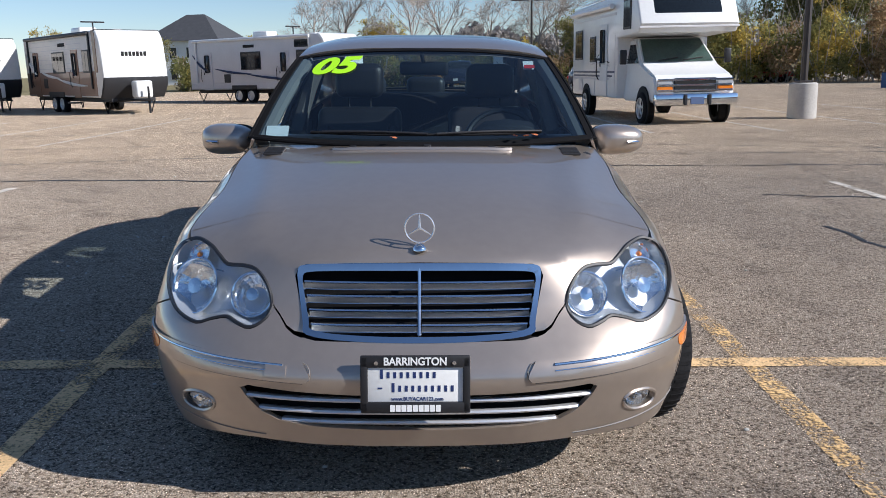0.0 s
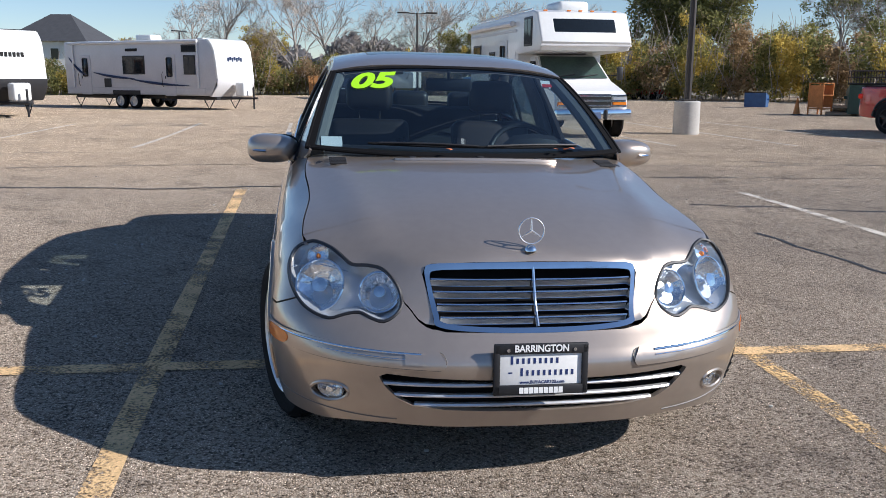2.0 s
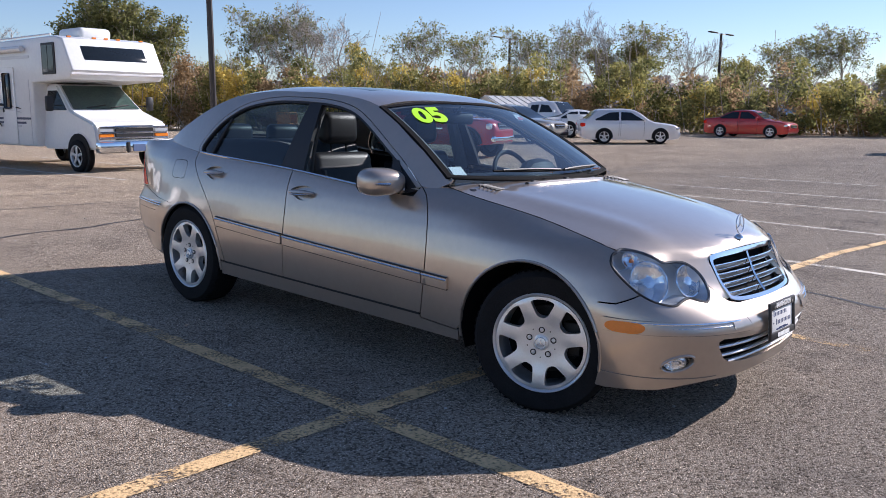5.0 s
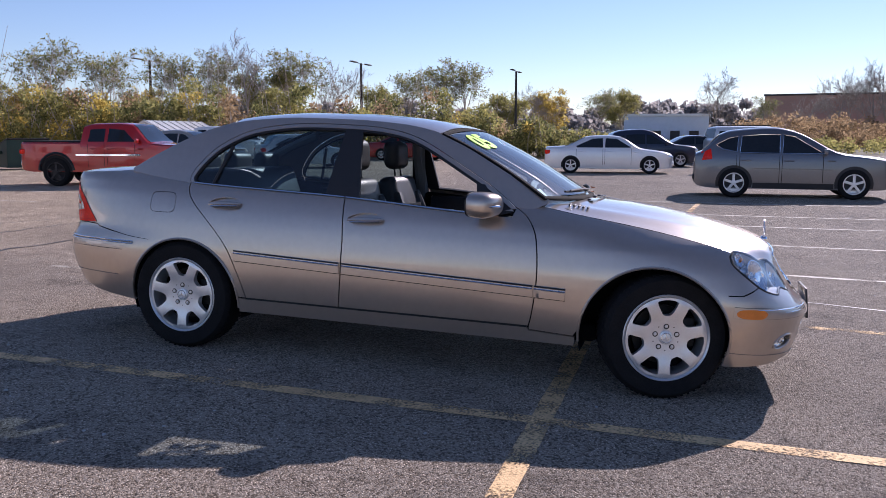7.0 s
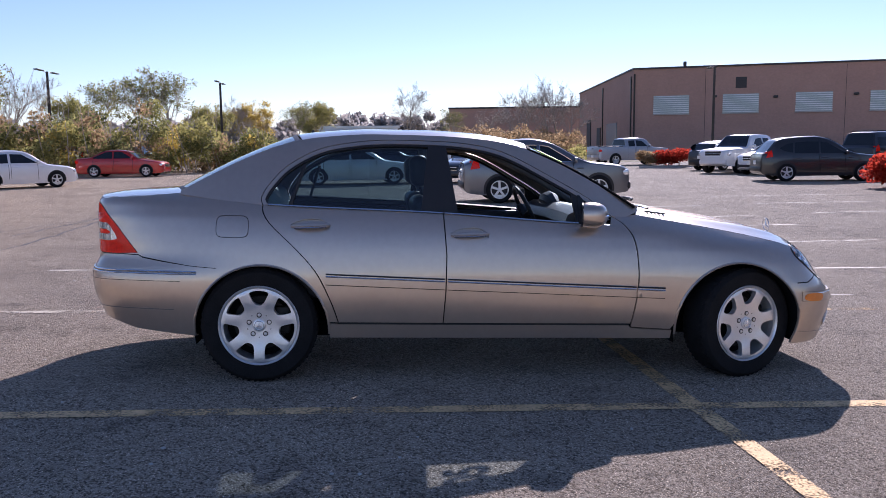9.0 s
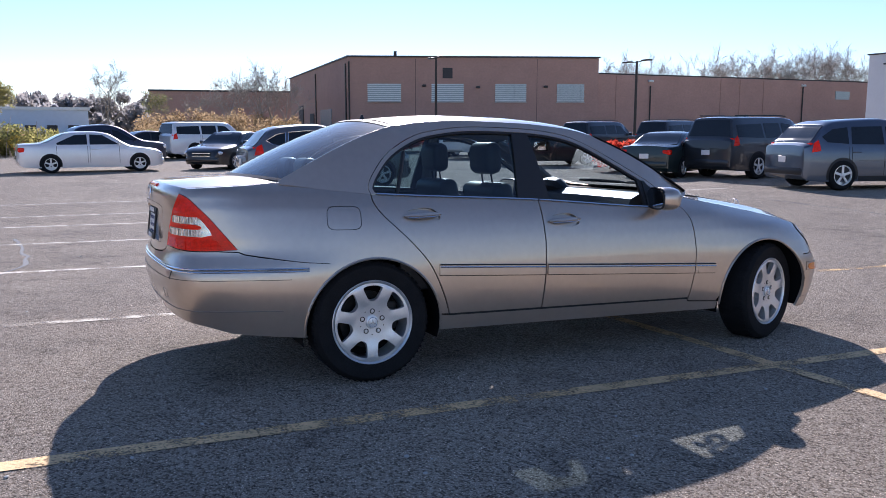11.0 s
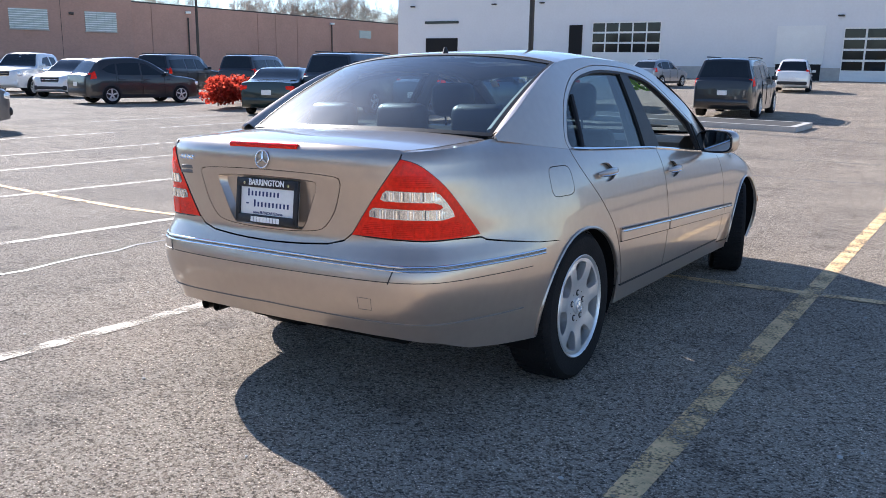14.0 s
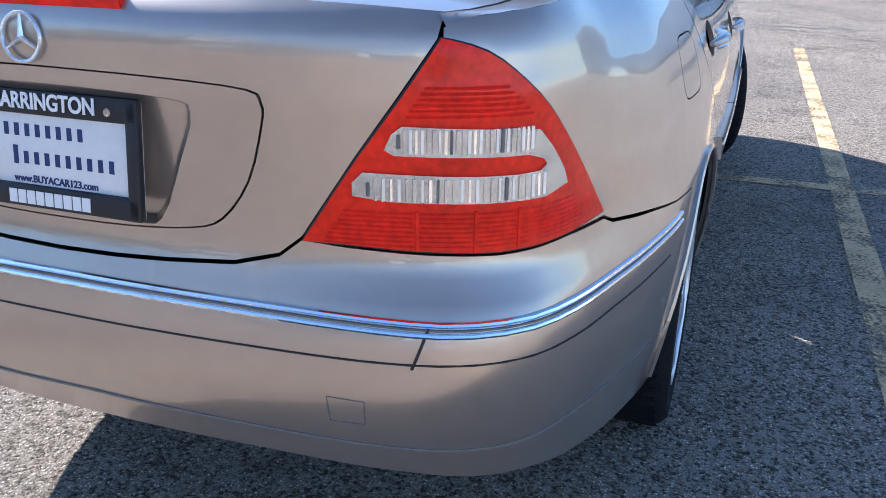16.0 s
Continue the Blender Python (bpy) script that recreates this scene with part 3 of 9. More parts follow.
for side in (1, -1):
    S = SKIN[side]
    fl = side < 0
    # front wing
    wing_top = [(s, nose_z(s)) for s in np.linspace(s_y(-1.81), s_y(-1.80), 2)]
    top = [(yy, float(bonnet_edge_z(yy))) for yy in np.linspace(-1.78, -0.84, 24)]
    top_s = []
    for yy, z in top:
        s = s_y(yy)
        for _ in range(30):
            s += (yy - at(s, z)[1]) * 0.7
        top_s.append((s, z - 0.002))
    loop = top_s + sy([(-0.80, 0.925)] + move(FRONT_CUT[::-1], -G) + [(-0.80 - G, 0.300), (-1.03, 0.286)] + arch(F_ARCH, 0.33)[:])
    loop += [(s_y(-1.775), 0.5535), (s_y(-1.85), 0.556)]
    loop += [(a + 0.004, b) for a, b in turn_to(HEAD_S, H_OUT, H_TOP)]
    panel("front_wing", S, [loop], PAINT, car, 0.03, flip=fl)
    # doors, sill, quarter
    belt = lambda a, b: [(v, float(belt_z(v)) - 0.001) for v in np.linspace(a, b, 14)]
    bottom = lambda a, b: [(v, seam_z(v)) for v in np.linspace(a, b, 8)]
    cup = lambda y0, z0, k=1.0: rounded([(y0 + k * a, z0 + k * b) for a, b in ((-0.105, -0.012), (-0.05, -0.036), (0.02, -0.038), (0.09, -0.012), (0.105, 0.010), (0.04, 0.036), (-0.06, 0.036))], 4)
    fd = panel("front_door", S, [sy(move(FRONT_CUT, G) + belt(-0.68, 0.262 - G) + move(MID_CUT[::-1], -G) + bottom(0.25, -0.79)), sy(cup(0.117, 0.815))], PAINT, car, 0.035, flip=fl)
    rd = panel("rear_door", S, [sy(move(MID_CUT, G) + belt(0.27, 1.245) + move(REAR_CUT[::-1], -G) + bottom(0.83, 0.27)), sy(cup(0.988, 0.858))], PAINT, car, 0.035, flip=fl)
    panel("sill", S, [sy([(-1.035, sill_z(-1.035)), (-1.04, 0.279)] + [(-0.80, 0.293)] + [(v, seam_z(v) - 0.012) for v in np.linspace(-0.79, 0.83, 12)] + [(0.884, 0.326), (0.885, sill_z(0.885))])], PAINT, car, 0.035, flip=fl)
    panel("sill_strip", S, [sy([(v, seam_z(v) - 0.001) for v in np.linspace(-0.79, 0.84, 12)] + [(v, seam_z(v) - 0.011) for v in np.linspace(0.84, -0.79, 12)])], BLACK, car, 0.04, lift=0.001, flip=fl)
    bump_top = [(1.83, 0.662), (1.63, 0.640), (1.50, 0.630)]
    up = [(s_y(v), float(belt_z(v)) - 0.001) for v in np.linspace(1.252, 1.72, 10)]
    tail_edge = [p for p in TAIL_S[3:] if p[1] > 0.70]
    loop = sy(move(REAR_CUT, G)) + up + SHOULDER[4:] \
        + [(a - 0.003, b + 0.001) for a, b in tail_edge] + [(L_ALL - 0.930, 0.694), (L_ALL - 0.96, 0.682), (s_y(1.83), 0.668)] + sy(bump_top[1:])
    flap = rounded([(1.335, 0.80), (1.415, 0.793), (1.49, 0.80), (1.503, 0.85), (1.49, 0.905), (1.415, 0.912), (1.335, 0.905), (1.322, 0.85)], 4)
    loop += sy([p for p in arch(R_ARCH, 0.336, 40) if p[0] < 1.43])
    panel("quarter_panel", S, [loop] + ([sy(flap)] if side < 0 else []), PAINT, car, 0.03, flip=fl)
    if side < 0:
        c = np.mean(flap, 0)
        panel("fuel_flap", S, [sy([(c[0] + (a - c[0]) * 0.965, c[1] + (b - c[1]) * 0.95) for a, b in flap])], PAINT, car, 0.02, flip=fl)
    # wheel-arch lips
    for a, lo in ((F_ARCH, 0.26), (R_ARCH, 0.27)):
        pts = [S(s_y(y), z)[0] + np.array([side * 0.002, 0, 0]) for y, z in arch(a, lo, 30, 0.002)]
        part("arch_lip", tube(pts, 0.007, 6), PAINT, car)
        inner = bmesh.new()
        y0, z0, r = a
        ring = []
        for y, z in arch((y0, z0, r + 0.004), 0.2, 24):
            px = float(S(s_y(y), z)[0][0])
            ring.append([inner.verts.new((px - side * 0.012, y, z)), inner.verts.new((px - side * 0.33, y, z))])
        for p, q in zip(ring, ring[1:]):
            inner.faces.new((p[0], p[1], q[1], q[0]))
        inner.faces.new([p[1] for p in ring])
        part("wheel_housing", inner, VOID, car)
    # side mouldings: painted rubbing strip with a chrome bead
    for a, b, host in ((-0.985, -0.826, None), (-0.818, 0.240, fd), (0.258, 0.905, rd)):
        mid = lambda v: 0.548 + (v - 0.24) * 0.0405
        ys = np.linspace(a, b, 16)
        panel("side_moulding", S, [sy([(v, mid(v) + 0.030) for v in ys] + [(v, mid(v) - 0.030) for v in ys[::-1]])], PAINT, host or car, 0.03, 0.012, lift=0.011, flip=fl)
        part("chrome_bead", tube([S(s_y(v), mid(v) + 0.014)[0] + np.array([side * 0.014, 0, 0]) for v in ys], 0.0045, 6), CHROME, host or car)
        part("chrome_bead", tube([S(s_y(v), mid(v) + 0.026)[0] + np.array([side * 0.0095, 0, 0]) for v in ys], 0.0048, 6), BLACK, host or car)
        part("chrome_bead", tube([S(s_y(v), mid(v) - 0.030)[0] + np.array([side * 0.006, 0, 0]) for v in ys], 0.0048, 6), BLACK, host or car)
    # door handles in their cups
    for (y0, z0), host in (((0.117, 0.815), fd), ((0.988, 0.858), rd)):
        panel("handle_cup", S, [sy(cup(y0, z0, 1.02))], PAINT, host, 0.02, 0.0, lift=-0.0165, flip=fl)
        b = tube([S(s_y(y0 + q * 0.105), z0 + 0.004 - q * 0.004)[0] + np.array([side * (0.010 + 0.022 * (1 - q * q)), 0, 0]) for q in np.linspace(-1, 1, 15)],
                 [0.006 + 0.011 * (1 - q * q) for q in np.linspace(-1, 1, 15)], 10)
        part("door_handle", b, PAINT, host)
        part("handle_strip", tube([S(s_y(y0 + q * 0.085), z0 - 0.006 - q * 0.004)[0] + np.array([side * (0.020 + 0.022 * (1 - q * q)), 0, 0]) for q in np.linspace(-1, 1, 9)], 0.004, 6), CHROME, host)
    # cabin side: outer frame with the door opening line, black window surround, glass
    C = CABIN[side]
    rail = [(v, float(rail_z(v))) for v in np.linspace(-0.86, 1.71, 60)]
    shut = curve([(-0.70, 0.92), (-0.56, 1.025), (-0.40, 1.118), (-0.18, 1.238), (-0.03, 1.296), (0.15, 1.326), (0.35, 1.336), (0.585, 1.337), (0.76, 1.322),
                  (0.95, 1.282), (1.12, 1.190), (1.22, 1.085), (1.262, 1.01), (1.252, 0.968)], 4)
    low = [(v, float(belt_z(v))) for v in np.linspace(1.71, 1.255, 8)]
    panel("pillar_frame", C, [rail + low + shut[::-1] + [(-0.78, 0.912), (-0.85, 0.945)]], PAINT, car, 0.03, flip=fl)
    shrink = lambda pts, k: [(y - k * dy, z - k * dz) for (y, z), (dy, dz) in zip(pts, norms(pts))]

    def norms(pts):
        a = np.gradient(np.array(pts), axis=0)
        a = np.column_stack([-a[:, 1], a[:, 0]])
        return a / (np.linalg.norm(a, axis=1)[:, None] + 1e-9)
    trim0 = shrink(shut, 0.004)
    trim1 = shrink(shut, 0.024)
    panel("door_frame", C, [trim0 + [(1.22, 0.972), (1.21, 0.972)] + trim1[::-1] + [(-0.64, 0.905)]], PAINT, car, 0.03, flip=fl)
    glass_edge = shrink(shut, 0.034)
    fpost, rpost = (0.235, 0.325), 0.10
    gl = [p for p in glass_edge if p[1] > belt_z(p[0]) + 0.012]
    sash = lambda y0, z: y0 + (z - 0.93) * 0.10
    front_loop = [p for p in gl if -0.49 < p[0] < 0.225]
    rear_loop = [p for p in gl if p[0] > 0.345]
    fw = [(-0.49, float(belt_z(-0.49)) + 0.010)] + front_loop + [(0.235, front_loop[-1][1]), (0.180, float(belt_z(0.18)) + 0.012)]
    rw = [(0.385, float(belt_z(0.385)) + 0.012), (0.340, rear_loop[0][1])] + rear_loop + [(1.205, float(belt_z(1.205)) + 0.012)]
    surround = trim1 + [(1.20, 0.967)] + [(v, float(belt_z(v)) + 0.001) for v in np.linspace(1.19, -0.60, 20)]
    panel("window_surround", C, [surround, fw, rw], BLACK, car, 0.03, 0.02, lift=-0.004, flip=fl)
    panel("rear_door_glass", C, [[(c[0], c[1]) for c in rw]], REAR_GLASS, rd, 0.04, 0.0, lift=-0.016, flip=fl)
    part("glass_divider", tube([C(1.03 - 0.0 + 0.075 * (1 - q), 0.965 + q * 0.225)[0] - np.array([side * 0.010, 0, 0]) for q in np.linspace(-0.02, 1.0, 6)], 0.011, 6), BLACK, rd)
    part("waist_trim", tube([C(v, float(belt_z(v)) + 0.004)[0] + np.array([side * 0.003, 0, 0]) for v in np.linspace(-0.50, 0.256, 14)], 0.0065, 6), CHROME, fd)
    part("waist_trim", tube([C(v, float(belt_z(v)) + 0.004)[0] + np.array([side * 0.003, 0, 0]) for v in np.linspace(0.266, 1.222, 14)], 0.0065, 6), CHROME, rd)
    # inner door skin
    for a, b, host in ((-0.75, 0.24, fd), (0.28, 1.10, rd)):
        bm = box(0.05, b - a, 0.44, (side * 0.765, (a + b) / 2, 0.66 + 0.02 * (a + 0.5)), 0.02)
        part("door_card", bm, LEATHER, host)
    # door mirror: head, lens strip, glass, foot
    bm = bmesh.new()
    bmesh.ops.create_uvsphere(bm, u_segments=28, v_segments=16, radius=1)
    for v in bm.verts:
        x, y, z = v.co
        v.co = (math.copysign(abs(x) ** 0.75, x) * 0.120, min(0.046, math.copysign(abs(y) ** 0.8, y) * 0.092), math.copysign(abs(z) ** 0.72, z) * 0.068 * (1 - 0.12 * x))
    bmesh.ops.transform(bm, matrix=pose(side * 0.890, -0.545, 0.935, 0, 0, side * 14), verts=bm.verts)
    head = part("door_mirror", bm, PAINT, car)
    gm = bmesh.new()
    gl_loop = [(0.104 * math.copysign(abs(math.cos(t)) ** 0.6, math.cos(t)), 0.057 * math.copysign(abs(math.sin(t)) ** 0.6, math.sin(t))) for t in np.linspace(0, 2 * math.pi, 28, endpoint=False)]
    gm.faces.new([gm.verts.new((a, 0, b)) for a, b in gl_loop])
    bmesh.ops.transform(gm, matrix=pose(side * 0.890, -0.545, 0.935, 0, 0, side * 14) @ pose(0, 0.052, 0, -5, 0, 0), verts=gm.verts)
    part("mirror_glass", gm, MIRROR, head, smooth=False)
    part("mirror_rim", tube([(pose(side * 0.890, -0.545, 0.935, 0, 0, side * 14) @ Vector((a * 1.05, 0.045, b * 1.06))) for a, b in gl_loop], 0.006, 6, closed=True), BLACK, head)
    part("indicator_strip", tube([pose(side * 0.890, -0.545, 0.935, 0, 0, side * 14) @ Vector((side * (-0.02 + 0.128 * math.sin(q)), -0.094 * math.cos(q) ** 0.8 - 0.001, -0.004)) for q in np.linspace(0.2, 1.45, 9)], 0.010, 8, flat=0.8), CHROME, head)
    part("mirror_foot", tube([(side * 0.752, -0.60, 0.885), (side * 0.79, -0.585, 0.895), (side * 0.83, -0.57, 0.905)], [0.030, 0.026, 0.022], 10, flat=0.8), PAINT, head)
    tri = [(-0.63, 0.886), (-0.505, 0.888), (-0.50, 1.035), (-0.515, 1.035)]
    panel("mirror_base", C, [tri], BLACK, head, 0.03, 0.01, lift=0.003, flip=fl)

# bonnet, roof, screens, boot lid
side_line = [(float(bonnet_edge_x(v)) - 0.002, v) for v in np.linspace(-1.78, -0.84, 24)]
cowl = [(x, -0.985 + 0.17 * (x / 0.72) ** 2) for x in np.linspace(0.70, 0.0, 14)]
Y_CUT = -1.72
half = [(x, Y_CUT - 0.010) for x in np.linspace(0, float(bonnet_edge_x(Y_CUT)) - 0.002, 16)] + [p for p in side_line if p[1] > Y_CUT + 0.01] + cowl
half = [half[0]] + [p for p in half[1:-1] if p[0] > 0.005] + [half[-1]]
bonnet_ob = panel("bonnet", bonnet, [half + [(-x, y) for x, y in half[-2:0:-1]]], PAINT, car, 0.035, 0.0)
front_skin = SKIN[1]
roof_loop = [(-0.0 + x, -0.268 + 0.035 * (x / 0.58) ** 2) for x in np.linspace(-0.60, 0.60, 20)]
roof_side = [(float(rail_x(v)) - 0.001, v) for v in np.linspace(-0.22, 1.05, 30)]
roof_back = [(x, 1.112 - 0.055 * (x / 0.56) ** 2) for x in np.linspace(0.55, -0.55, 20)]
roof_front = [(x, -0.266 + 0.035 * (x / 0.58) ** 2) for x in np.linspace(-0.575, 0.575, 20)]
sunroof = rounded([(-0.40, 0.10), (-0.38, 0.045), (0, 0.035), (0.38, 0.045), (0.40, 0.10), (0.40, 0.42), (0.38, 0.475), (0, 0.48), (-0.38, 0.475), (-0.40, 0.42)], 4)
panel("roof", roof, [roof_front + roof_side + roof_back + [(-x, y) for x, y in roof_side[::-1]], sunroof], PAINT, car, 0.035)
panel("sunroof", roof, [[(x * 0.985, 0.26 + (y - 0.26) * 0.98) for x, y in sunroof]], clear("sunroof_glass", (0.55, 0.6, 0.6), 1.6), car, 0.035, 0.0)
panel("headliner", lambda x, y: roof(x, y) - np.array([0, 0, 0.035]), [[(x * 0.96, y) for x, y in roof_front + roof_side + roof_back + [(-x, y) for x, y in roof_side[::-1]]], [(x * 0.94, 0.26 + (y - 0.26) * 0.92) for x, y in sunroof]], GREYTRIM, car, 0.06, 0.0)
unit = lambda u0, u1, v0, v1: dense([(u0, v0), (u1, v0), (u1, v1), (u0, v1)], 0.05)
ws = panel("windscreen", FRONT_SCREEN, [unit(-0.985, 0.985, 0.0, 1.0)], clear("dusty_windscreen_glass", (0.66, 0.79, 0.83), 1.62, 0.0, 0.005), car, 0.06, 0.0, label="tinted windscreen with a green number painted on")
for a, b, c, d in ((-1.0, -0.955, 0.0, 1.0), (0.955, 1.0, 0.0, 1.0), (-0.955, 0.955, 0.965, 1.0), (-0.955, 0.955, 0.0, 0.03)):
    panel("screen_seal", FRONT_SCREEN, [unit(a, b, c, d)], VOID, ws, 0.05, 0.004, lift=0.003)
part("screen_seal", tube([FRONT_SCREEN(-1.0, v)[0] for v in np.linspace(1, 0, 14)] + [FRONT_SCREEN(u, 0.0)[0] for u in np.linspace(-0.96, 0.96, 20)] + [FRONT_SCREEN(1.0, v)[0] for v in np.linspace(0, 1, 14)], 0.008, 6), VOID, ws)
rs = panel("rear_screen", REAR_SCREEN, [unit(-0.985, 0.985, 0.0, 1.0)], clear("dusty_rear_glass", (0.66, 0.78, 0.80), 1.6, 0.0, 0.03), car, 0.06, 0.0, flip=True)
for a, b, c, d in ((-1.0, -0.972, 0.0, 1.0), (0.972, 1.0, 0.0, 1.0), (-0.972, 0.972, 0.962, 1.0), (-0.972, 0.972, 0.0, 0.03)):
    panel("screen_seal", REAR_SCREEN, [unit(a, b, c, d)], BLACK, rs, 0.05, 0.004, lift=0.003, flip=True)
for sg in (1, -1):
    part("screen_trim", tube([REAR_SCREEN(sg * 1.003, v)[0] for v in np.linspace(0.0, 1, 12)], 0.0035, 6), CHROME, rs)
Lr = ARC[-1]
LIP = []        # line where the lid's top meets its rear face, as (x, y, z)
for s in np.linspace(Lr, Lr - 0.590, 14):
    zs = np.linspace(0.93, 1.06, 130)
    p = SKIN[1](np.full(130, s), zs)
    f = deck(p[:, 0], p[:, 1])[:, 2] - zs
    k = int(np.argmax(f < 0))
    LIP.append((float(p[k, 0]), float(p[k, 1]), float(zs[k]), float(s)))
lid_half = [(0.0, 1.836)] + [(x, 1.836 - 0.155 * (x / 0.632) ** 2) for x in np.linspace(0.1, 0.60, 8)] + [(0.613, 1.70), (0.611, 1.86), (0.607, 1.98), (0.599, 2.06), (0.583, 2.12)] + [(x, y) for x, y, z, s in LIP[::-1]]
lid_half[-1] = (0.0, lid_half[-1][1])
lid = panel("boot_lid", deck, [lid_half + [(-x, y) for x, y in lid_half[-2:0:-1]]], PAINT, car, 0.03)
rim = np.array([at(s, z) for s, z in SHOULDER])       # outer edge of the rear shoulders
rim_x, rim_z = mono(rim[:, 1], rim[:, 0]), mono(rim[:, 1], rim[:, 2])
seam_x = mono([1.55, 1.72, 1.86, 1.98, 2.06, 2.12, 2.18], [0.622, 0.618, 0.616, 0.612, 0.604, 0.588, 0.553])


def shoulder(x, y):
    x, y = np.atleast_1d(np.asarray(x, float)), np.atleast_1d(np.asarray(y, float))
    a = seam_x(y)
    t = np.clip((np.abs(x) - a) / np.maximum(rim_x(y) - a, 0.004), 0, 1)
    return np.column_stack([x, y, deck(a, y)[:, 2] * (1 - np.abs(t) ** 2) + rim_z(y) * np.abs(t) ** 2])


for sg in (1, -1):
    ye = float(rim[-1, 1]) - 0.002
    yy = np.linspace(float(rim[0, 1]) + 0.001, ye, 14)
    loop = [(sg * float(seam_x(v)), v) for v in yy] + [(sg * float(rim_x(v)), v) for v in yy[::-1]]
    panel("rear_shoulder", shoulder, [loop], PAINT, car, 0.03, 0.0)
    # body colour between the roof pillar and the rear screen
    bm = bmesh.new()
    rows_ = []
    for q in np.linspace(0, 1, 16):
        y = 1.055 + (1.69 - 1.055) * q
        a = CABIN[sg](y, float(rail_z(y)))[0]
        b = REAR_SCREEN(sg * 0.992, 1 - q)[0]
        rows_.append([bm.verts.new(tuple(a + (b - a) * k + np.array([0, 0, 0.006 * 4 * k * (1 - k)]))) for k in (0, 0.25, 0.5, 0.75, 1.0)])
    for p, q in zip(rows_, rows_[1:]):
        for k in range(4):
            bm.faces.new((p[k], p[k + 1], q[k + 1], q[k]))
    bmesh.ops.recalc_face_normals(bm, faces=bm.faces)
    part("rear_pillar", bm, PAINT, car)
# boot lid's rear face with the recess for the plate
back = lambda s, z: front_skin(Lr + np.asarray(s), z)
lf = [(0, 0.652), (0.10, 0.654), (0.184, 0.658), (0.290, 0.666), (0.357, 0.683), (0.391, 0.709), (0.470, 0.821), (0.530, 0.901), (0.580, 0.970), (0.588, LIP[-1][2] - 0.001)]
lf = lf + [(Lr - s, z - 0.0005) for x, y, z, s in LIP[-2::-1]]
rec_r = [(0.225, 0.703), (0.276, 0.722), (0.322, 0.78), (0.350, 0.86), (0.352, 0.886), (0.332, 0.903), (0.2, 0.911), (0, 0.914)]
rec = rounded(rec_r + [(-x, z) for x, z in rec_r[-2::-1]] + [(-0.12, 0.694), (0, 0.692), (0.12, 0.694)], 3)
panel("lid_back", back, [lf + [(-x, z) for x, z in lf[-2:0:-1]], rec], PAINT, lid, 0.03)
inner = [(x * 0.989, 0.80 + (z - 0.80) * 0.980) for x, z in rec]
well = rounded([(0.178, 0.712), (0.222, 0.80), (0.248, 0.868), (0.21, 0.884), (0, 0.890), (-0.21, 0.884), (-0.248, 0.868), (-0.222, 0.80), (-0.178, 0.712), (-0.12, 0.702), (0.12, 0.702)], 3)
panel("plate_panel", back, [inner, well], PAINT, lid, 0.03)
floor_ = [(x * 0.90, 0.796 + (z - 0.796) * 0.93) for x, z in well]
panel("plate_well", lambda s, z: back(s, z) + np.array([0, -0.024, 0]), [floor_], PAINT, lid, 0.03, 0.0)
bm = bmesh.new()
ring = []
for (a, b), (c, d) in zip(dense(well, 0.03), [(x * 0.90, 0.796 + (z - 0.796) * 0.93) for x, z in dense(well, 0.03)]):
    p, q = back(a, b)[0], back(c, d)[0] + np.array([0, -0.0242, 0])
    ring.append([bm.verts.new(tuple(v)) for v in (p, p + (q - p) * 0.08 + np.array([0, -0.002, 0]), p + (q - p) * 0.90 + np.array([0, -0.002, 0]), q)])
for p, q in zip(ring, ring[1:] + ring[:1]):
    for k in range(3):
        bm.faces.new((p[k], q[k], q[k + 1], p[k + 1]))
bmesh.ops.recalc_face_normals(bm, faces=bm.faces)
part("well_edge", bm, PAINT, lid)
part("brake_light", tube([back(x, 0.9985)[0] + np.array([0, -0.004, 0]) for x in np.linspace(-0.182, 0.154, 12)], 0.0120, 8, flat=0.9), REDLENS, lid, "slim red high-level brake light")


def star(r, parent, m, thick=0.004):
    """A ring with three arms."""
    b = tube([(r * math.cos(t), r * math.sin(t), 0) for t in np.linspace(0, 2 * math.pi, 32, endpoint=False)], thick, 8, closed=True)
    for k in range(3):
        t = math.pi / 2 + k * 2 * math.pi / 3
        tube([(0, 0, 0), (r * math.cos(t), r * math.sin(t), 0)], [thick * 1.6, thick * 0.5], 6, bm=b)
    bmesh.ops.transform(b, matrix=m, verts=b.verts)
    return part("ring_emblem", b, EMBLEM, parent)


pe = back(0, 0.950)[0]
star(0.032, lid, Matrix.Translation((0, pe[1] + 0.004, pe[2])) @ pose(0, 0, 0, 84, 0, 180), 0.0027)
for k in range(4):      # model badge, as plain bars
    p = back(-0.494 + k * 0.029, 0.938)[0]
    part("badge_bar", box(0.019, 0.005, 0.018, (p[0], p[1] + 0.003, p[2]), 0.006, m=None), CHROME, lid)
for k, (w_, z_) in enumerate(((0.085, 0.898), (0.10, 0.880))):
    p = back(-0.438, z_)[0]
    part("dealer_badge", box(w_, 0.003, 0.013, (p[0], p[1] + 0.002, p[2]), 0.001, m=None), GREYTRIM, lid)

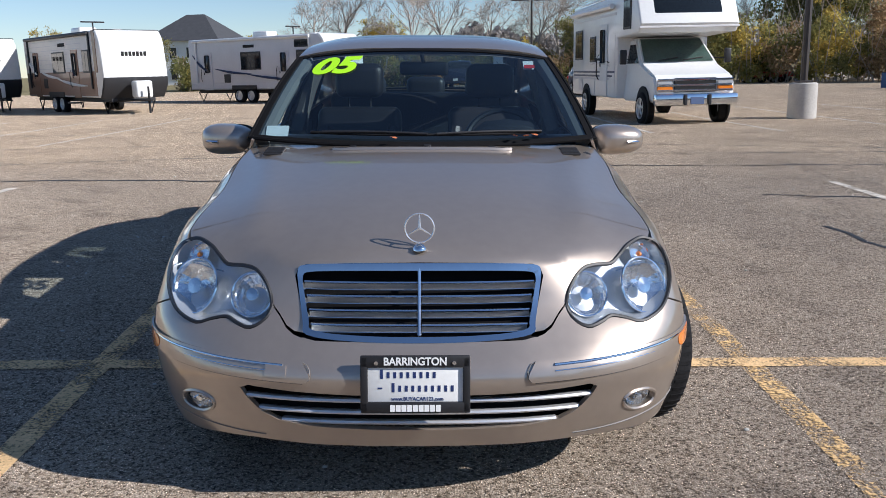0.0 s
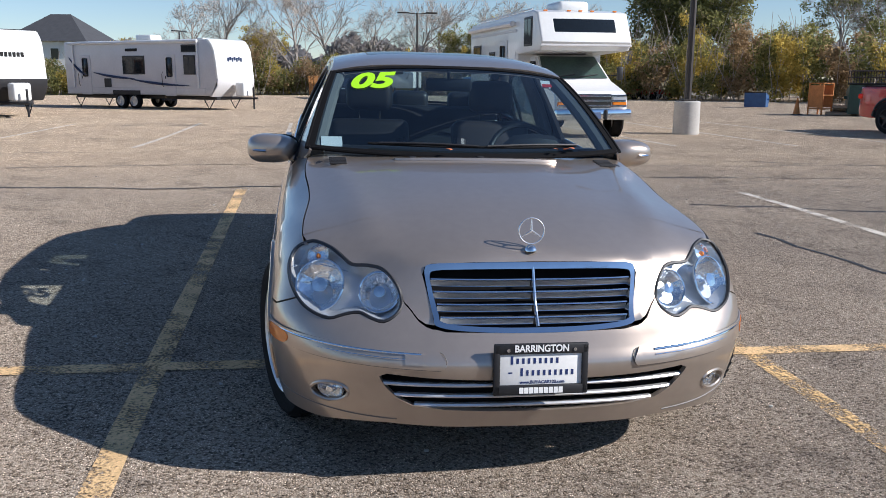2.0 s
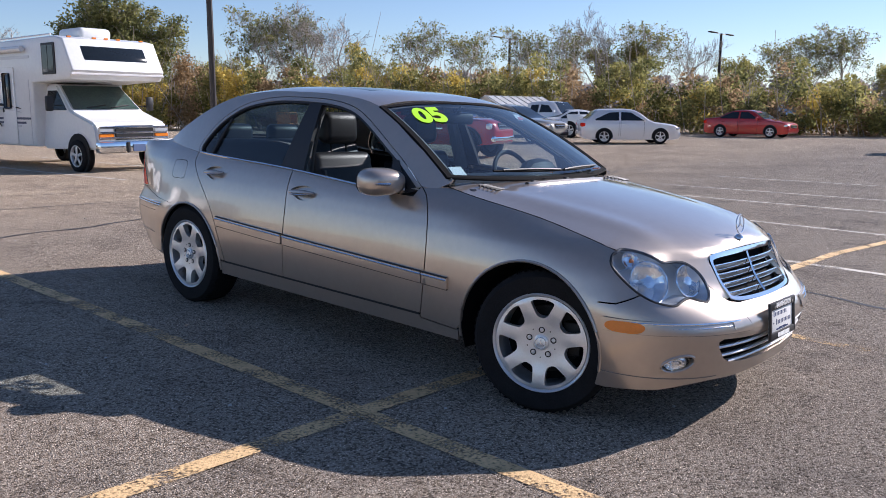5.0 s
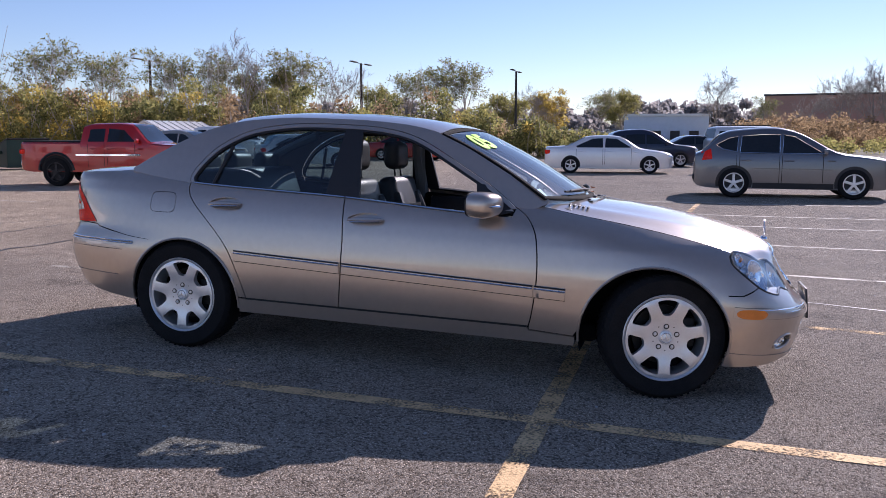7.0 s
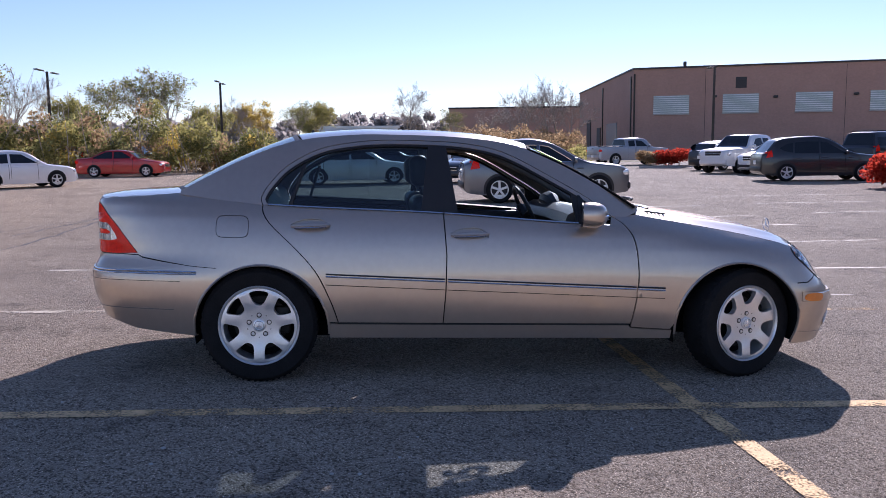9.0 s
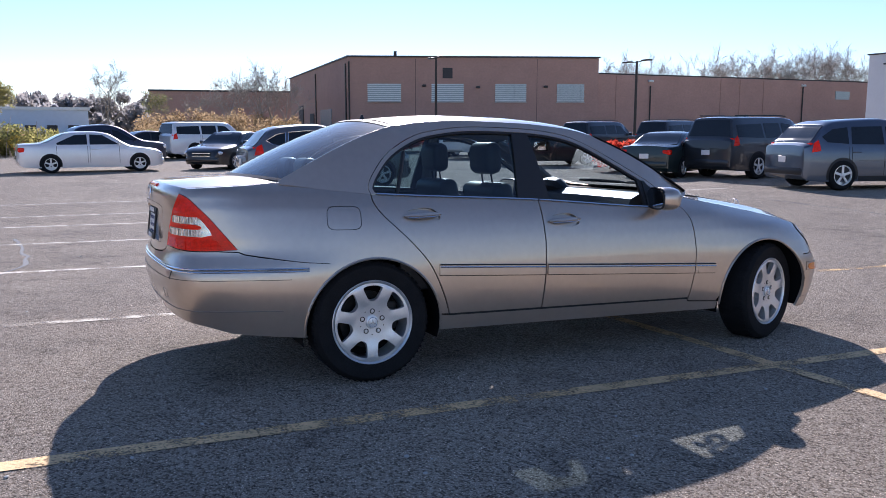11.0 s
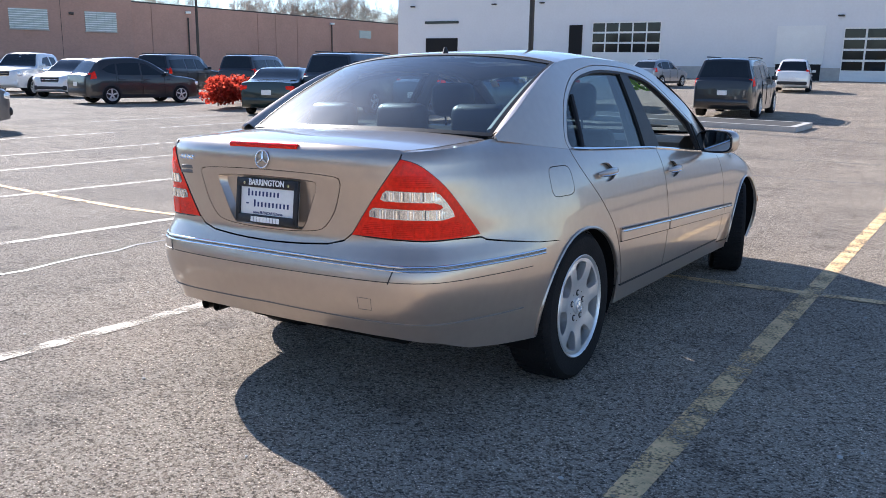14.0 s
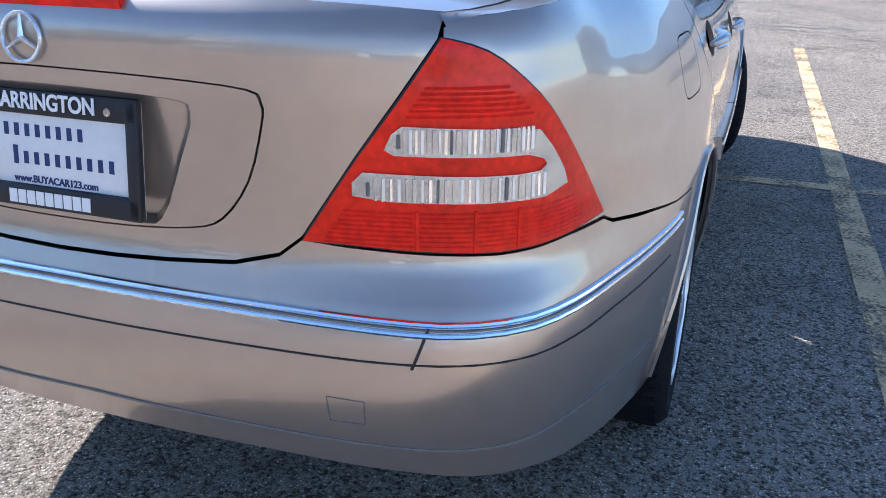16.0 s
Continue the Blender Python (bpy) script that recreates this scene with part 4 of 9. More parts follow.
# front skin between grille, lamps and bonnet; joined across the middle only above the grille
for side in (1, -1):
    S, fl = SKIN[side], side < 0
    up = [(x, float(bonnet(x, Y_CUT)[0, 2])) for x in np.linspace(0, float(bonnet_edge_x(Y_CUT)) - 0.002, 16)]
    up += [(x, float(bonnet(x, y)[0, 2])) for x, y in side_line[::-1] if -1.775 < y < Y_CUT - 0.01]
    lamp = [(0.612 + (x - 0.612) * 1.012, 0.65 + (z - 0.65) * 1.02) for x, z in turn_to(HEAD, H_TOP, H_IN)]
    seam = [(0.425, 0.607), (0.408, 0.590), (0.385, 0.562), (0.362, 0.548), (0.335, 0.543)]
    grille_side = [(0.338, 0.575), (0.366, 0.690), (0.358, 0.712), (0.335, 0.7235), (0.20, 0.7300), (0.0, 0.7315)]
    loop = [(side * x, z) for x, z in up + lamp + seam + grille_side]
    panel("bonnet_nose", lambda x, z: np.column_stack([x, FACE[1](x, z)[:, 1], z]), [loop], PAINT, bonnet_ob, 0.022, 0.0)
    # headlamp: bowl, reflectors, seal, lens
    FC = FACE[side]
    hl = [(side * x, z) for x, z in HEAD]
    lampb = panel("headlamp", FC, [hl], LENS, car, 0.016, 0.0, lift=0.006, flip=not fl, label="clear twin-oval headlamp")
    edge_pts = [FC(x, z)[0] for x, z in HEAD]
    part("lamp_seal", tube([p + np.array([0, 0.002, -0.001]) for p in edge_pts], 0.0065, 6, closed=True), BLACK, lampb)
    c = np.mean(edge_pts, 0)
    bm = bmesh.new()
    r0 = [bm.verts.new(p + np.array([0, 0.004, -0.002])) for p in edge_pts]
    r1 = [bm.verts.new(c + (p - c) * 0.86 + np.array([-side * 0.012, 0.055, -0.010])) for p in edge_pts]
    for i in range(len(r0)):
        bm.faces.new((r0[i], r0[(i + 1) % len(r0)], r1[(i + 1) % len(r0)], r1[i]))
    f = bm.faces.new(r1)
    bmesh.ops.triangulate(bm, faces=[f])
    bmesh.ops.recalc_face_normals(bm, faces=bm.faces)
    part("lamp_bowl", bm, BEZEL, lampb)
    for cx, cz, r in ((0.697, 0.632, 0.087), (0.506, 0.627, 0.067)):
        p = FC(cx, cz)[0]
        m = Matrix.Translation((p[0] - side * 0.006, p[1] + 0.026, p[2] - 0.004)) @ pose(0, 0, 0, 0, 0, side * (30 if cx > 0.6 else 16)) @ pose(0, 0, 0, -24, 0, 0)
        bm = lathe([(r, -0.008), (r * 0.93, 0.004), (r * 0.76, 0.016), (r * 0.55, 0.027), (r * 0.3, 0.034), (0.001, 0.036)], 16, "y")
        bmesh.ops.transform(bm, matrix=m, verts=bm.verts)
        part("reflector", bm, FACETS, lampb, smooth=False)
        bm = lathe([(r * 0.30, -0.004), (r * 0.28, -0.010), (0.001, -0.012)], 18, "y")
        tube([(0, 0.03, 0), (0, -0.006, 0)], r * 0.16, 8, bm=bm)
        bmesh.ops.transform(bm, matrix=m, verts=bm.verts)
        part("bulb_cap", bm, CHROME, lampb)
        part("reflector_ring", tube([m @ Vector((r * math.cos(t), -0.007, r * math.sin(t))) for t in np.linspace(0, 2 * math.pi, 28, endpoint=False)], 0.004, 6, closed=True), CHROME, lampb)
    part("lamp_visor", tube([FC(x, z)[0] + np.array([0, 0.012, -0.006]) for x, z in ((0.785, 0.676), (0.74, 0.694), (0.687, 0.697), (0.64, 0.690), (0.600, 0.683))], 0.004, 6, flat=0.5), CHROME, lampb)
    p = FC(0.700, 0.722)[0]
    bm = lathe([(0.040, -0.004), (0.036, 0.006), (0.022, 0.016), (0.001, 0.020)], 14, "y")
    bmesh.ops.transform(bm, matrix=Matrix.Translation((p[0] - side * 0.004, p[1] + 0.030, p[2] - 0.014)) @ pose(0, 0, 0, 0, 0, side * 30) @ pose(0, 0, 0, -30, 0, 0), verts=bm.verts)
    ind = part("indicator", bm, FACETS, lampb, smooth=False)
    part("indicator_bulb", lathe([(0.009, 0.0), (0.008, -0.012), (0.001, -0.018)], 10, "y"), AMBER, ind).matrix_local = Matrix.Translation((p[0] - side * 0.004, p[1] + 0.030, p[2] - 0.014))

# front bumper, one piece across; u is arc length, negative on the far side
fb_top = [(0.0, 0.527), (s_front(0.30), 0.530), (s_front(0.335), 0.536)]
fb = [(0, 0.212), (s_front(0.30), 0.214), (s_front(0.50), 0.221), (s_front(0.62), 0.212), (s_front(0.72), 0.196), (s_y(-1.83), 0.192), (s_y(-1.79), 0.195)]
fb += [(s_y(y), z) for y, z in arch(F_ARCH, 0.20, 60) if y < -1.6 and z < 0.549][::-1][::3]
low_lamp = [(a, b - 0.004) for a, b in turn_to(HEAD_S, H_IN, H_OUT)][::-1]
fb += [(s_y(-1.775), 0.5475), (s_y(-1.85), 0.550)] + low_lamp
fb += [(nose_point(x, z - 0.006), z - 0.006) for x, z in ((0.425, 0.607), (0.408, 0.590), (0.385, 0.562), (0.362, 0.548))] + [(s_front(0.345), 0.536)] + fb_top[::-1]
ff = [fb[0]] + [p for p in fb[1:-1]] + [fb[-1]]
intake_h = [(0, 0.392), (0.2, 0.394), (0.36, 0.400), (0.49, 0.409), (0.514, 0.397), (0.500, 0.366), (0.460, 0.322), (0.410, 0.295), (0.30, 0.281), (0.15, 0.274), (0, 0.272)]
intake = [(s_front(x), z) for x, z in intake_h]
fog_loop = lambda k: [(nose_point(FOG[0] + k * 0.057 * math.cos(t), FOG[1]), FOG[1] + k * (0.033 * math.sin(t) - 0.010 * math.cos(t))) for t in np.linspace(0, 2 * math.pi, 24, endpoint=False)]
mirror_loop = lambda l: [(-a, b) for a, b in l[::-1]]
fbump = panel("front_bumper", front_skin, [ff + [(-a, b) for a, b in ff[-2:0:-1]], intake + [(-a, b) for a, b in intake[-2:0:-1]], fog_loop(1), mirror_loop(fog_loop(1))], PAINT, car, 0.028, 0.015)
part("intake_back", tube([front_skin(s, 0.335)[0] + np.array([0, 0.115, 0]) for s in np.linspace(-s_front(0.50), s_front(0.50), 24)], 0.080, 8), VOID, fbump)
for z0, half_w in ((0.370, 0.500), (0.330, 0.468), (0.295, 0.400)):
    part("intake_bar", tube([front_skin(s, z0)[0] + np.array([0, 0.016, 0]) for s in np.linspace(-s_front(half_w), s_front(half_w), 30)], 0.012, 8, flat=0.62), ALLOY, fbump)
for side in (1, -1):
    S, fl = SKIN[side], side < 0
    lens = panel("fog_lamp", S, [fog_loop(0.93)], LENS, fbump, 0.012, 0.0, lift=-0.006, flip=fl)
    p = S(nose_point(*FOG), FOG[1])[0]
    bm = lathe([(0.046, -0.004), (0.04, 0.012), (0.02, 0.03), (0.001, 0.034)], 24, "y")
    lathe([(0.014, -0.002), (0.012, -0.012), (0.001, -0.013)], 14, "y", bm=bm)
    bmesh.ops.transform(bm, matrix=Matrix.Translation((p[0] - side * 0.006, p[1] + 0.022, p[2])) @ pose(0, 0, 0, 0, 0, side * 35) @ Matrix.Diagonal((1.1, 1, 0.7, 1)), verts=bm.verts)
    part("fog_reflector", bm, FACETS, lens)
    part("fog_rim", tube([S(a, b)[0] for a, b in fog_loop(1.05)], 0.006, 6, closed=True), PAINT, lens)
    # bumper moulding with chrome strip
    ss = np.linspace(s_front(0.33), s_y(-1.80), 26)
    mz = lambda s: 0.468 + 0.018 * (s - ss[0]) / (ss[-1] - ss[0])
    end = [(s_front(0.31), 0.452), (s_front(0.307), 0.440), (s_front(0.318), 0.428)]
    strip = panel("bumper_moulding", S, [[(s, mz(s) + 0.012) for s in ss] + [(s, mz(s) - 0.040) for s in ss[::-1]] + end[::-1]], PAINT, fbump, 0.03, 0.012, lift=0.007, flip=fl)
    part("chrome_strip", tube([S(s, mz(s) + 0.002)[0] + np.array([0, -0.006, 0.002]) for s in ss[2:]], 0.0042, 8), CHROME, strip)
    part("chrome_strip", tube([S(s, mz(s) - 0.012)[0] + np.array([0, -0.005, 0.0]) for s in ss[2:]], 0.0026, 6), CHROME, strip)
    rim_pts = [(s, mz(s) + 0.013) for s in ss[::-1]] + [(ss[0] - 0.012, mz(ss[0]) + 0.009), (ss[0] - 0.021, mz(ss[0]) - 0.004), (ss[0] - 0.024, mz(ss[0]) - 0.016), (ss[0] - 0.021, mz(ss[0]) - 0.029), (ss[0] - 0.012, mz(ss[0]) - 0.038)] + [(s, mz(s) - 0.041) for s in ss]
    part("strip_gap", tube([S(a, b)[0] + np.array([0, -0.004, 0.0]) for a, b in rim_pts], 0.0016, 5), GREYTRIM, strip)
    part("lip_line", tube([S(s, 0.238 + 0.030 * q ** 1.5)[0] for q, s in ((q, s_front(0.46) + (s_y(-1.80) - s_front(0.46)) * q) for q in np.linspace(0, 1, 20))], 0.0024, 5), GREYTRIM, fbump)
    panel("side_marker", S, [[(s_y(v), z) for v, z in rounded([(-1.955, 0.467), (-1.93, 0.485), (-1.84, 0.488), (-1.812, 0.468), (-1.84, 0.447), (-1.93, 0.444)], 4)]], AMBER, fbump, 0.02, 0.008, lift=0.009, flip=fl, label="amber side marker")
    if side < 0:
        panel("tow_cover", S, [[(s_front(x), z) for x, z in ((0.375, 0.44), (0.435, 0.442), (0.435, 0.472), (0.375, 0.470))]], PAINT, strip, 0.02, 0.004, lift=0.009, flip=fl)

# grille: chrome frame, bars, centre post, dark mesh behind
g_loop = rounded([(0.0, 0.727), (0.20, 0.726), (0.340, 0.720), (0.367, 0.702), (0.358, 0.650), (0.338, 0.574), (0.322, 0.546), (0.2, 0.534), (0.0, 0.530), (-0.2, 0.534), (-0.322, 0.546), (-0.338, 0.574), (-0.358, 0.650), (-0.367, 0.702), (-0.340, 0.720), (-0.20, 0.726)], 4)
gs = [(math.copysign(s_front(abs(x) * 1.012), x), 0.628 + (z - 0.628) * 1.036) for x, z in g_loop]
g_in = [(a * 0.945, 0.628 + (b - 0.628) * 0.83 - 0.003) for a, b in gs]
grille = panel("grille", front_skin, [gs, g_in], CHROME, car, 0.02, 0.03, lift=0.0015, label="chrome radiator grille with four bars")
panel("grille_back", lambda s, z: front_skin(s, z) + np.array([0, 0.055, 0]), [gs], VOID, grille, 0.05, 0.0)
for k, z0 in enumerate((0.671, 0.634, 0.597, 0.562)):
    w_ = 0.318 + (z0 - 0.57) * 0.28
    for sg in (1, -1):
        pts = [front_skin(sg * s, z0)[0] + np.array([0, 0.012, 0]) for s in np.linspace(s_front(0.008), s_front(w_), 12)]
        bm = bmesh.new()
        for dy, dz, hh in ((0, 0.004, 0.0042), (0.008, -0.0205, 0.0022)):
            tube([p + np.array([0, dy, dz]) for p in pts], hh, 6, bm=bm)
        bar = part("grille_bar", bm, CHROME, grille)
        bm = bmesh.new()
        a = [(bm.verts.new(p + np.array([0, 0.0005, 0.003])), bm.verts.new(p + np.array([0, 0.007, -0.0200]))) for p in pts]
        for p, q in zip(a, a[1:]):
            bm.faces.new((p[0], q[0], q[1], p[1]))
        bmesh.ops.solidify(bm, geom=bm.faces[:], thickness=0.003)
        part("bar_blade", bm, ALLOY, bar)
part("grille_post", tube([front_skin(0, z)[0] + np.array([0, 0.004, 0]) for z in np.linspace(0.542, 0.715, 8)], 0.006, 8), CHROME, grille)
# standing emblem on the bonnet
hb = bonnet(0, -1.985)[0]
part("emblem_base", lathe([(0.001, 0.016), (0.012, 0.012), (0.02, 0.003), (0.021, -0.004)], 20, "z"), CHROME, bonnet_ob).matrix_local = Matrix.Translation(hb)
star(0.043, bonnet_ob, Matrix.Translation((0, hb[1], hb[2] + 0.062)) @ pose(0, 0, 0, 84, 0, 0), 0.0028)
for x in (-0.28, 0.28, 0.02):
    p = bonnet(x, -1.02)[0]
    part("washer_jet", box(0.03, 0.022, 0.009, tuple(p + np.array([0, 0, 0.004])), 0.004), BLACK, bonnet_ob)
# added raised strip, shaping the bright glare along the bonnet's trailing edge
bm = bmesh.new()
rows_ = []
for x in np.linspace(-0.36, 0.36, 20):
    end = 0.5 if abs(x) > 0.35 else 1.0
    ya = -1.062 + 0.10 * (x / 0.72) ** 2
    rows_.append([bm.verts.new((x, ya + dy * end, float(bonnet(x, ya + dy * end)[0, 2]) + dz)) for dy, dz in ((-0.022, 0.0005), (-0.018, 0.011), (0.018, 0.006), (0.024, 0.0005))])
for p, q in zip(rows_, rows_[1:]):
    for k in range(3):
        bm.faces.new((p[k], p[k + 1], q[k + 1], q[k]))
bmesh.ops.recalc_face_normals(bm, faces=bm.faces)
part("bonnet_strip", bm, PAINT, bonnet_ob)
# scuttle and wipers
part("scuttle", tube([(x, -0.985 + 0.18 * (x / 0.72) ** 2 + 0.03, 0.935 - 0.012 * (x / 0.7) ** 2) for x in np.linspace(-0.68, 0.68, 20)], 0.036, 8, flat=0.35), VOID, car)
for sg in (1, -1):
    for k in range(5):
        p = bonnet(sg * 0.60, -1.05 + 0.024 * k)[0]
        part("cowl_vent", box(0.075, 0.010, 0.010, tuple(p + np.array([0, 0, 0.003])), 0.003, 1), BLACK, car)
for x0, x1, k in ((0.06, 0.50, 0), (-0.42, 0.02, 1)):
    arm = part("wiper", tube([FRONT_SCREEN(x / 0.735, 0.055 + 0.012 * math.sin(q * 3.14))[0] + np.array([0, -0.016, 0.022]) for q, x in ((q, x0 + (x1 - x0) * q) for q in np.linspace(0, 1, 10))], 0.0055, 6), BLACK, car)
    part("wiper_blade", tube([FRONT_SCREEN(x / 0.735, 0.065)[0] + np.array([0, -0.012, 0.012]) for x in np.linspace(x0 - 0.05, x1, 10)], 0.0065, 6), RUBBER, arm)

# rear bumper, lamps
rbh = [(Lr, 0.350), (s_rear(0.30), 0.350), (s_rear(0.55), 0.343), (s_rear(0.70), 0.322), (s_y(2.0), 0.285), (s_y(1.80), 0.268), (s_y(1.62), 0.255), (s_y(1.606), 0.258)]
rbh += [(s_y(y), z) for y, z in arch(R_ARCH, 0.26, 60) if y > 1.35 and z < 0.621][::3]
rbh += [(s_y(1.44), 0.6245), (s_y(1.50), 0.627), (s_y(1.63), 0.637), (s_y(1.83), 0.662), (Lr - 0.96, 0.676), (Lr - 0.93, 0.688)]
rbh += [(Lr - v, z - 0.006) for v, z in ((0.81, 0.698), (0.672, 0.696), (0.611, 0.698), (0.540, 0.700), (0.455, 0.704))] + [(Lr - x, z - 0.006) for x, z in lf[5::-1]]
rbh = [(Lr - s, z) for s, z in rbh]
rear_skin = lambda s, z: front_skin(Lr - np.asarray(s), z)
rbump = panel("rear_bumper", rear_skin, [rbh + [(-a, b) for a, b in rbh[-2:0:-1]]], PAINT, car, 0.028, 0.015, flip=True)
for s_end in (1,):
    ss = np.linspace(-(Lr - s_y(1.60)), Lr - s_y(1.60), 60)
    hz = lambda s: 0.612 - 0.008 * min(1, abs(s) / 0.6) ** 2
    line_z = lambda s: 0.555
    lip_z = lambda s: 0.412 - 0.012 * min(1, abs(s) / 0.7)
    s2 = [s for s in ss if abs(s) < 1.22]
    part("chrome_strip", tube([rear_skin(s, hz(s) + 0.005)[0] + np.array([0, 0.001, 0.0]) for s in ss], 0.0048, 8), CHROME, rbump)
    part("chrome_strip", tube([rear_skin(s, hz(s) - 0.009)[0] + np.array([0, 0.001, 0.0]) for s in ss], 0.0042, 8), CHROME, rbump)
    part("strip_gap", tube([rear_skin(s, hz(s) - 0.002)[0] for s in ss], 0.0022, 5), GREYTRIM, rbump)
    part("strip_gap", tube([rear_skin(s, line_z(s))[0] for s in s2], 0.0017, 5), BLACK, rbump)
    part("lip_line", tube([rear_skin(s, lip_z(s))[0] for s in ss if abs(s) < 1.2], 0.003, 5), GREYTRIM, rbump)
for sg in (1, -1):
    part("strip_joint", tube([rear_skin(sg * (0.553 + 0.023 * (z - 0.55) / 0.06), z)[0] for z in np.linspace(0.549, 0.612, 5)], 0.0024, 5), BLACK, rbump)
tc_ = [(0.432, 0.447), (0.484, 0.447), (0.486, 0.490), (0.432, 0.492)]
part("tow_cover", tube([rear_skin(-a, b)[0] for a, b in dense(tc_, 0.02)], 0.0012, 4, closed=True), GREYTRIM, rbump)
for side in (1, -1):
    S, fl = SKIN[side], side < 0
    tl = panel("tail_lamp", S, [TAIL_S], REDLENS, car, 0.015, 0.02, lift=0.003, flip=fl, label="red tail lamp with two clear bands")
    part("lamp_seal", tube([S(a, b)[0] for a, b in dense(TAIL_S, 0.03)], 0.0028, 5, closed=True), BLACK, tl)
    band = [(0.512, 0.835), (0.522, 0.856), (0.536, 0.866), (0.687, 0.860), (0.726, 0.855), (0.756, 0.826), (0.782, 0.795), (0.792, 0.774), (0.741, 0.764), (0.519, 0.767),
            (0.468, 0.773), (0.468, 0.791), (0.483, 0.805), (0.695, 0.800), (0.730, 0.801), (0.741, 0.808), (0.735, 0.816), (0.708, 0.824), (0.525, 0.828)]
    panel("clear_band", S, [[(Lr - v, z) for v, z in band]], FROSTED, tl, 0.013, 0.0, lift=0.0055, flip=fl)
    out = lambda v, z: (S(Lr - v, z)[0] - np.array([0, 1.6, 0.8])) * np.array([0.55, 1, 0.3])
    proud = lambda v, z, d: S(Lr - v, z)[0] + d * out(v, z) / np.linalg.norm(out(v, z))
    for v0, v1, z0 in ((0.530, 0.722, 0.846), (0.488, 0.750, 0.783)):
        for k in range(26):
            v = v0 + (v1 - v0) * k / 25
            hgt = 0.0150 if 0 < k < 25 else 0.009
            part("lens_prism", tube([proud(v, z, 0.005) for z in (z0 - hgt, z0, z0 + hgt)], 0.0031 - 0.0008 * (k % 2), 4), (FROSTED, CHROME, FROSTED, BEZEL, ALLOY)[k * 7 % 5] if k % 9 else GREYTRIM, tl)
    for z0 in (0.706, 0.7125, 0.719, 0.7255, 0.732, 0.7385, 0.745, 0.7515, 0.877, 0.884, 0.891, 0.898, 0.905, 0.912):
        va, vb = 0.388 + (z0 - 0.70) * 0.69 + 0.03, (0.855 - (z0 - 0.70) * 0.8 if z0 < 0.8 else 0.715 - (z0 - 0.877) * 1.1)
        part("lens_rib", tube([proud(v, z0, 0.0026) for v in np.linspace(va, vb, 10)], 0.0021, 5), REDLENS, tl)
    for v in (0.555, 0.635, 0.70):
        part("lens_divider", tube([proud(v, z, 0.003) for z in np.linspace(0.700, 0.755, 4)], 0.0028, 5), REDLENS, tl)
for dx in (0.40, 0.465):
    bm = lathe([(0.020, 0.0), (0.022, 0.1), (0.019, 0.1), (0.017, 0.01), (0.001, 0.008)], 18, "y")
    part("tail_pipe", bm, DARKMETAL, car).matrix_local = Matrix.Translation((dx, 2.045, 0.318))

# aerial, plates
part("aerial", lathe([(0.001, 0.028), (0.006, 0.026), (0.014, 0.004), (0.018, -0.004)], 16, "z"), BLACK, car).matrix_local = Matrix.Translation((0, 1.03, float(roof_mid(1.03))))


def plate(name, m, host, label):
    """A plastic dealer plate with its black frame; local x to the right, y up, z out."""
    bm = bmesh.new()
    box(0.325, 0.172, 0.006, (0, 0, 0), 0.004, bm=bm)
    fr = part(name, bm, WHITEPLASTIC, host, label)
    fr.matrix_local = m
    for sx, sy_, c in ((0.325, 0.036, (0, 0.070, 0.004)), (0.325, 0.034, (0, -0.070, 0.004)), (0.022, 0.172, (-0.152, 0, 0.004)), (0.022, 0.172, (0.152, 0, 0.004))):
        part("plate_frame", box(sx, sy_, 0.014, c, 0.004), BLACK, fr)
    lettering("BARRINGTON", 0.0325, Matrix.Translation((0, 0.071, 0.0125)), WHITEINK, fr, wide=0.90, bold=0.0009)
    for k in range(9):      # names as plain bars
        part("lettering_bar", box(0.0145, 0.0205, 0.0012, (-0.0680 + k * 0.0170, -0.071, 0.0122)), WHITEINK, fr)
    for sx in (-0.115, 0.115):
        part("screw", cyl(0.006, 0.004, (sx, 0.067, 0.012), "z", 12), CHROME, fr)
    lettering("www.BUYACAR123.com", 0.0150, Matrix.Translation((0.006, -0.045, 0.0035)), BLUEINK, fr, bold=0.0003)
    for x_, n_, y_ in ((-0.100, 9, 0.028), (-0.066, 10, -0.013)):     # dealer wordmark, as plain bars
        for k in range(n_):
            part("lettering_bar", box(0.0085, 0.028 if k == 0 else 0.0185, 0.0008, (x_ + k * 0.0195, y_ + (0.003 if k == 0 else 0), 0.0034)), BLUEINK, fr)
    part("lettering_bar", box(0.014, 0.005, 0.0008, (-0.105, -0.012, 0.0034)), BLUEINK, fr)
    return fr


plate("number_plate", Matrix.Translation((-0.010, -2.214, 0.433)) @ pose(0, 0, 0, 84, 0, 0) @ Matrix.Scale(0.94, 4), fbump, "white dealer plate in a black frame")
plate("number_plate", Matrix.Translation((-0.011, 2.243, 0.793)) @ pose(0, 0, 0, 84, 0, 180) @ Matrix.Scale(0.955, 4), lid, "white dealer plate in a black frame")
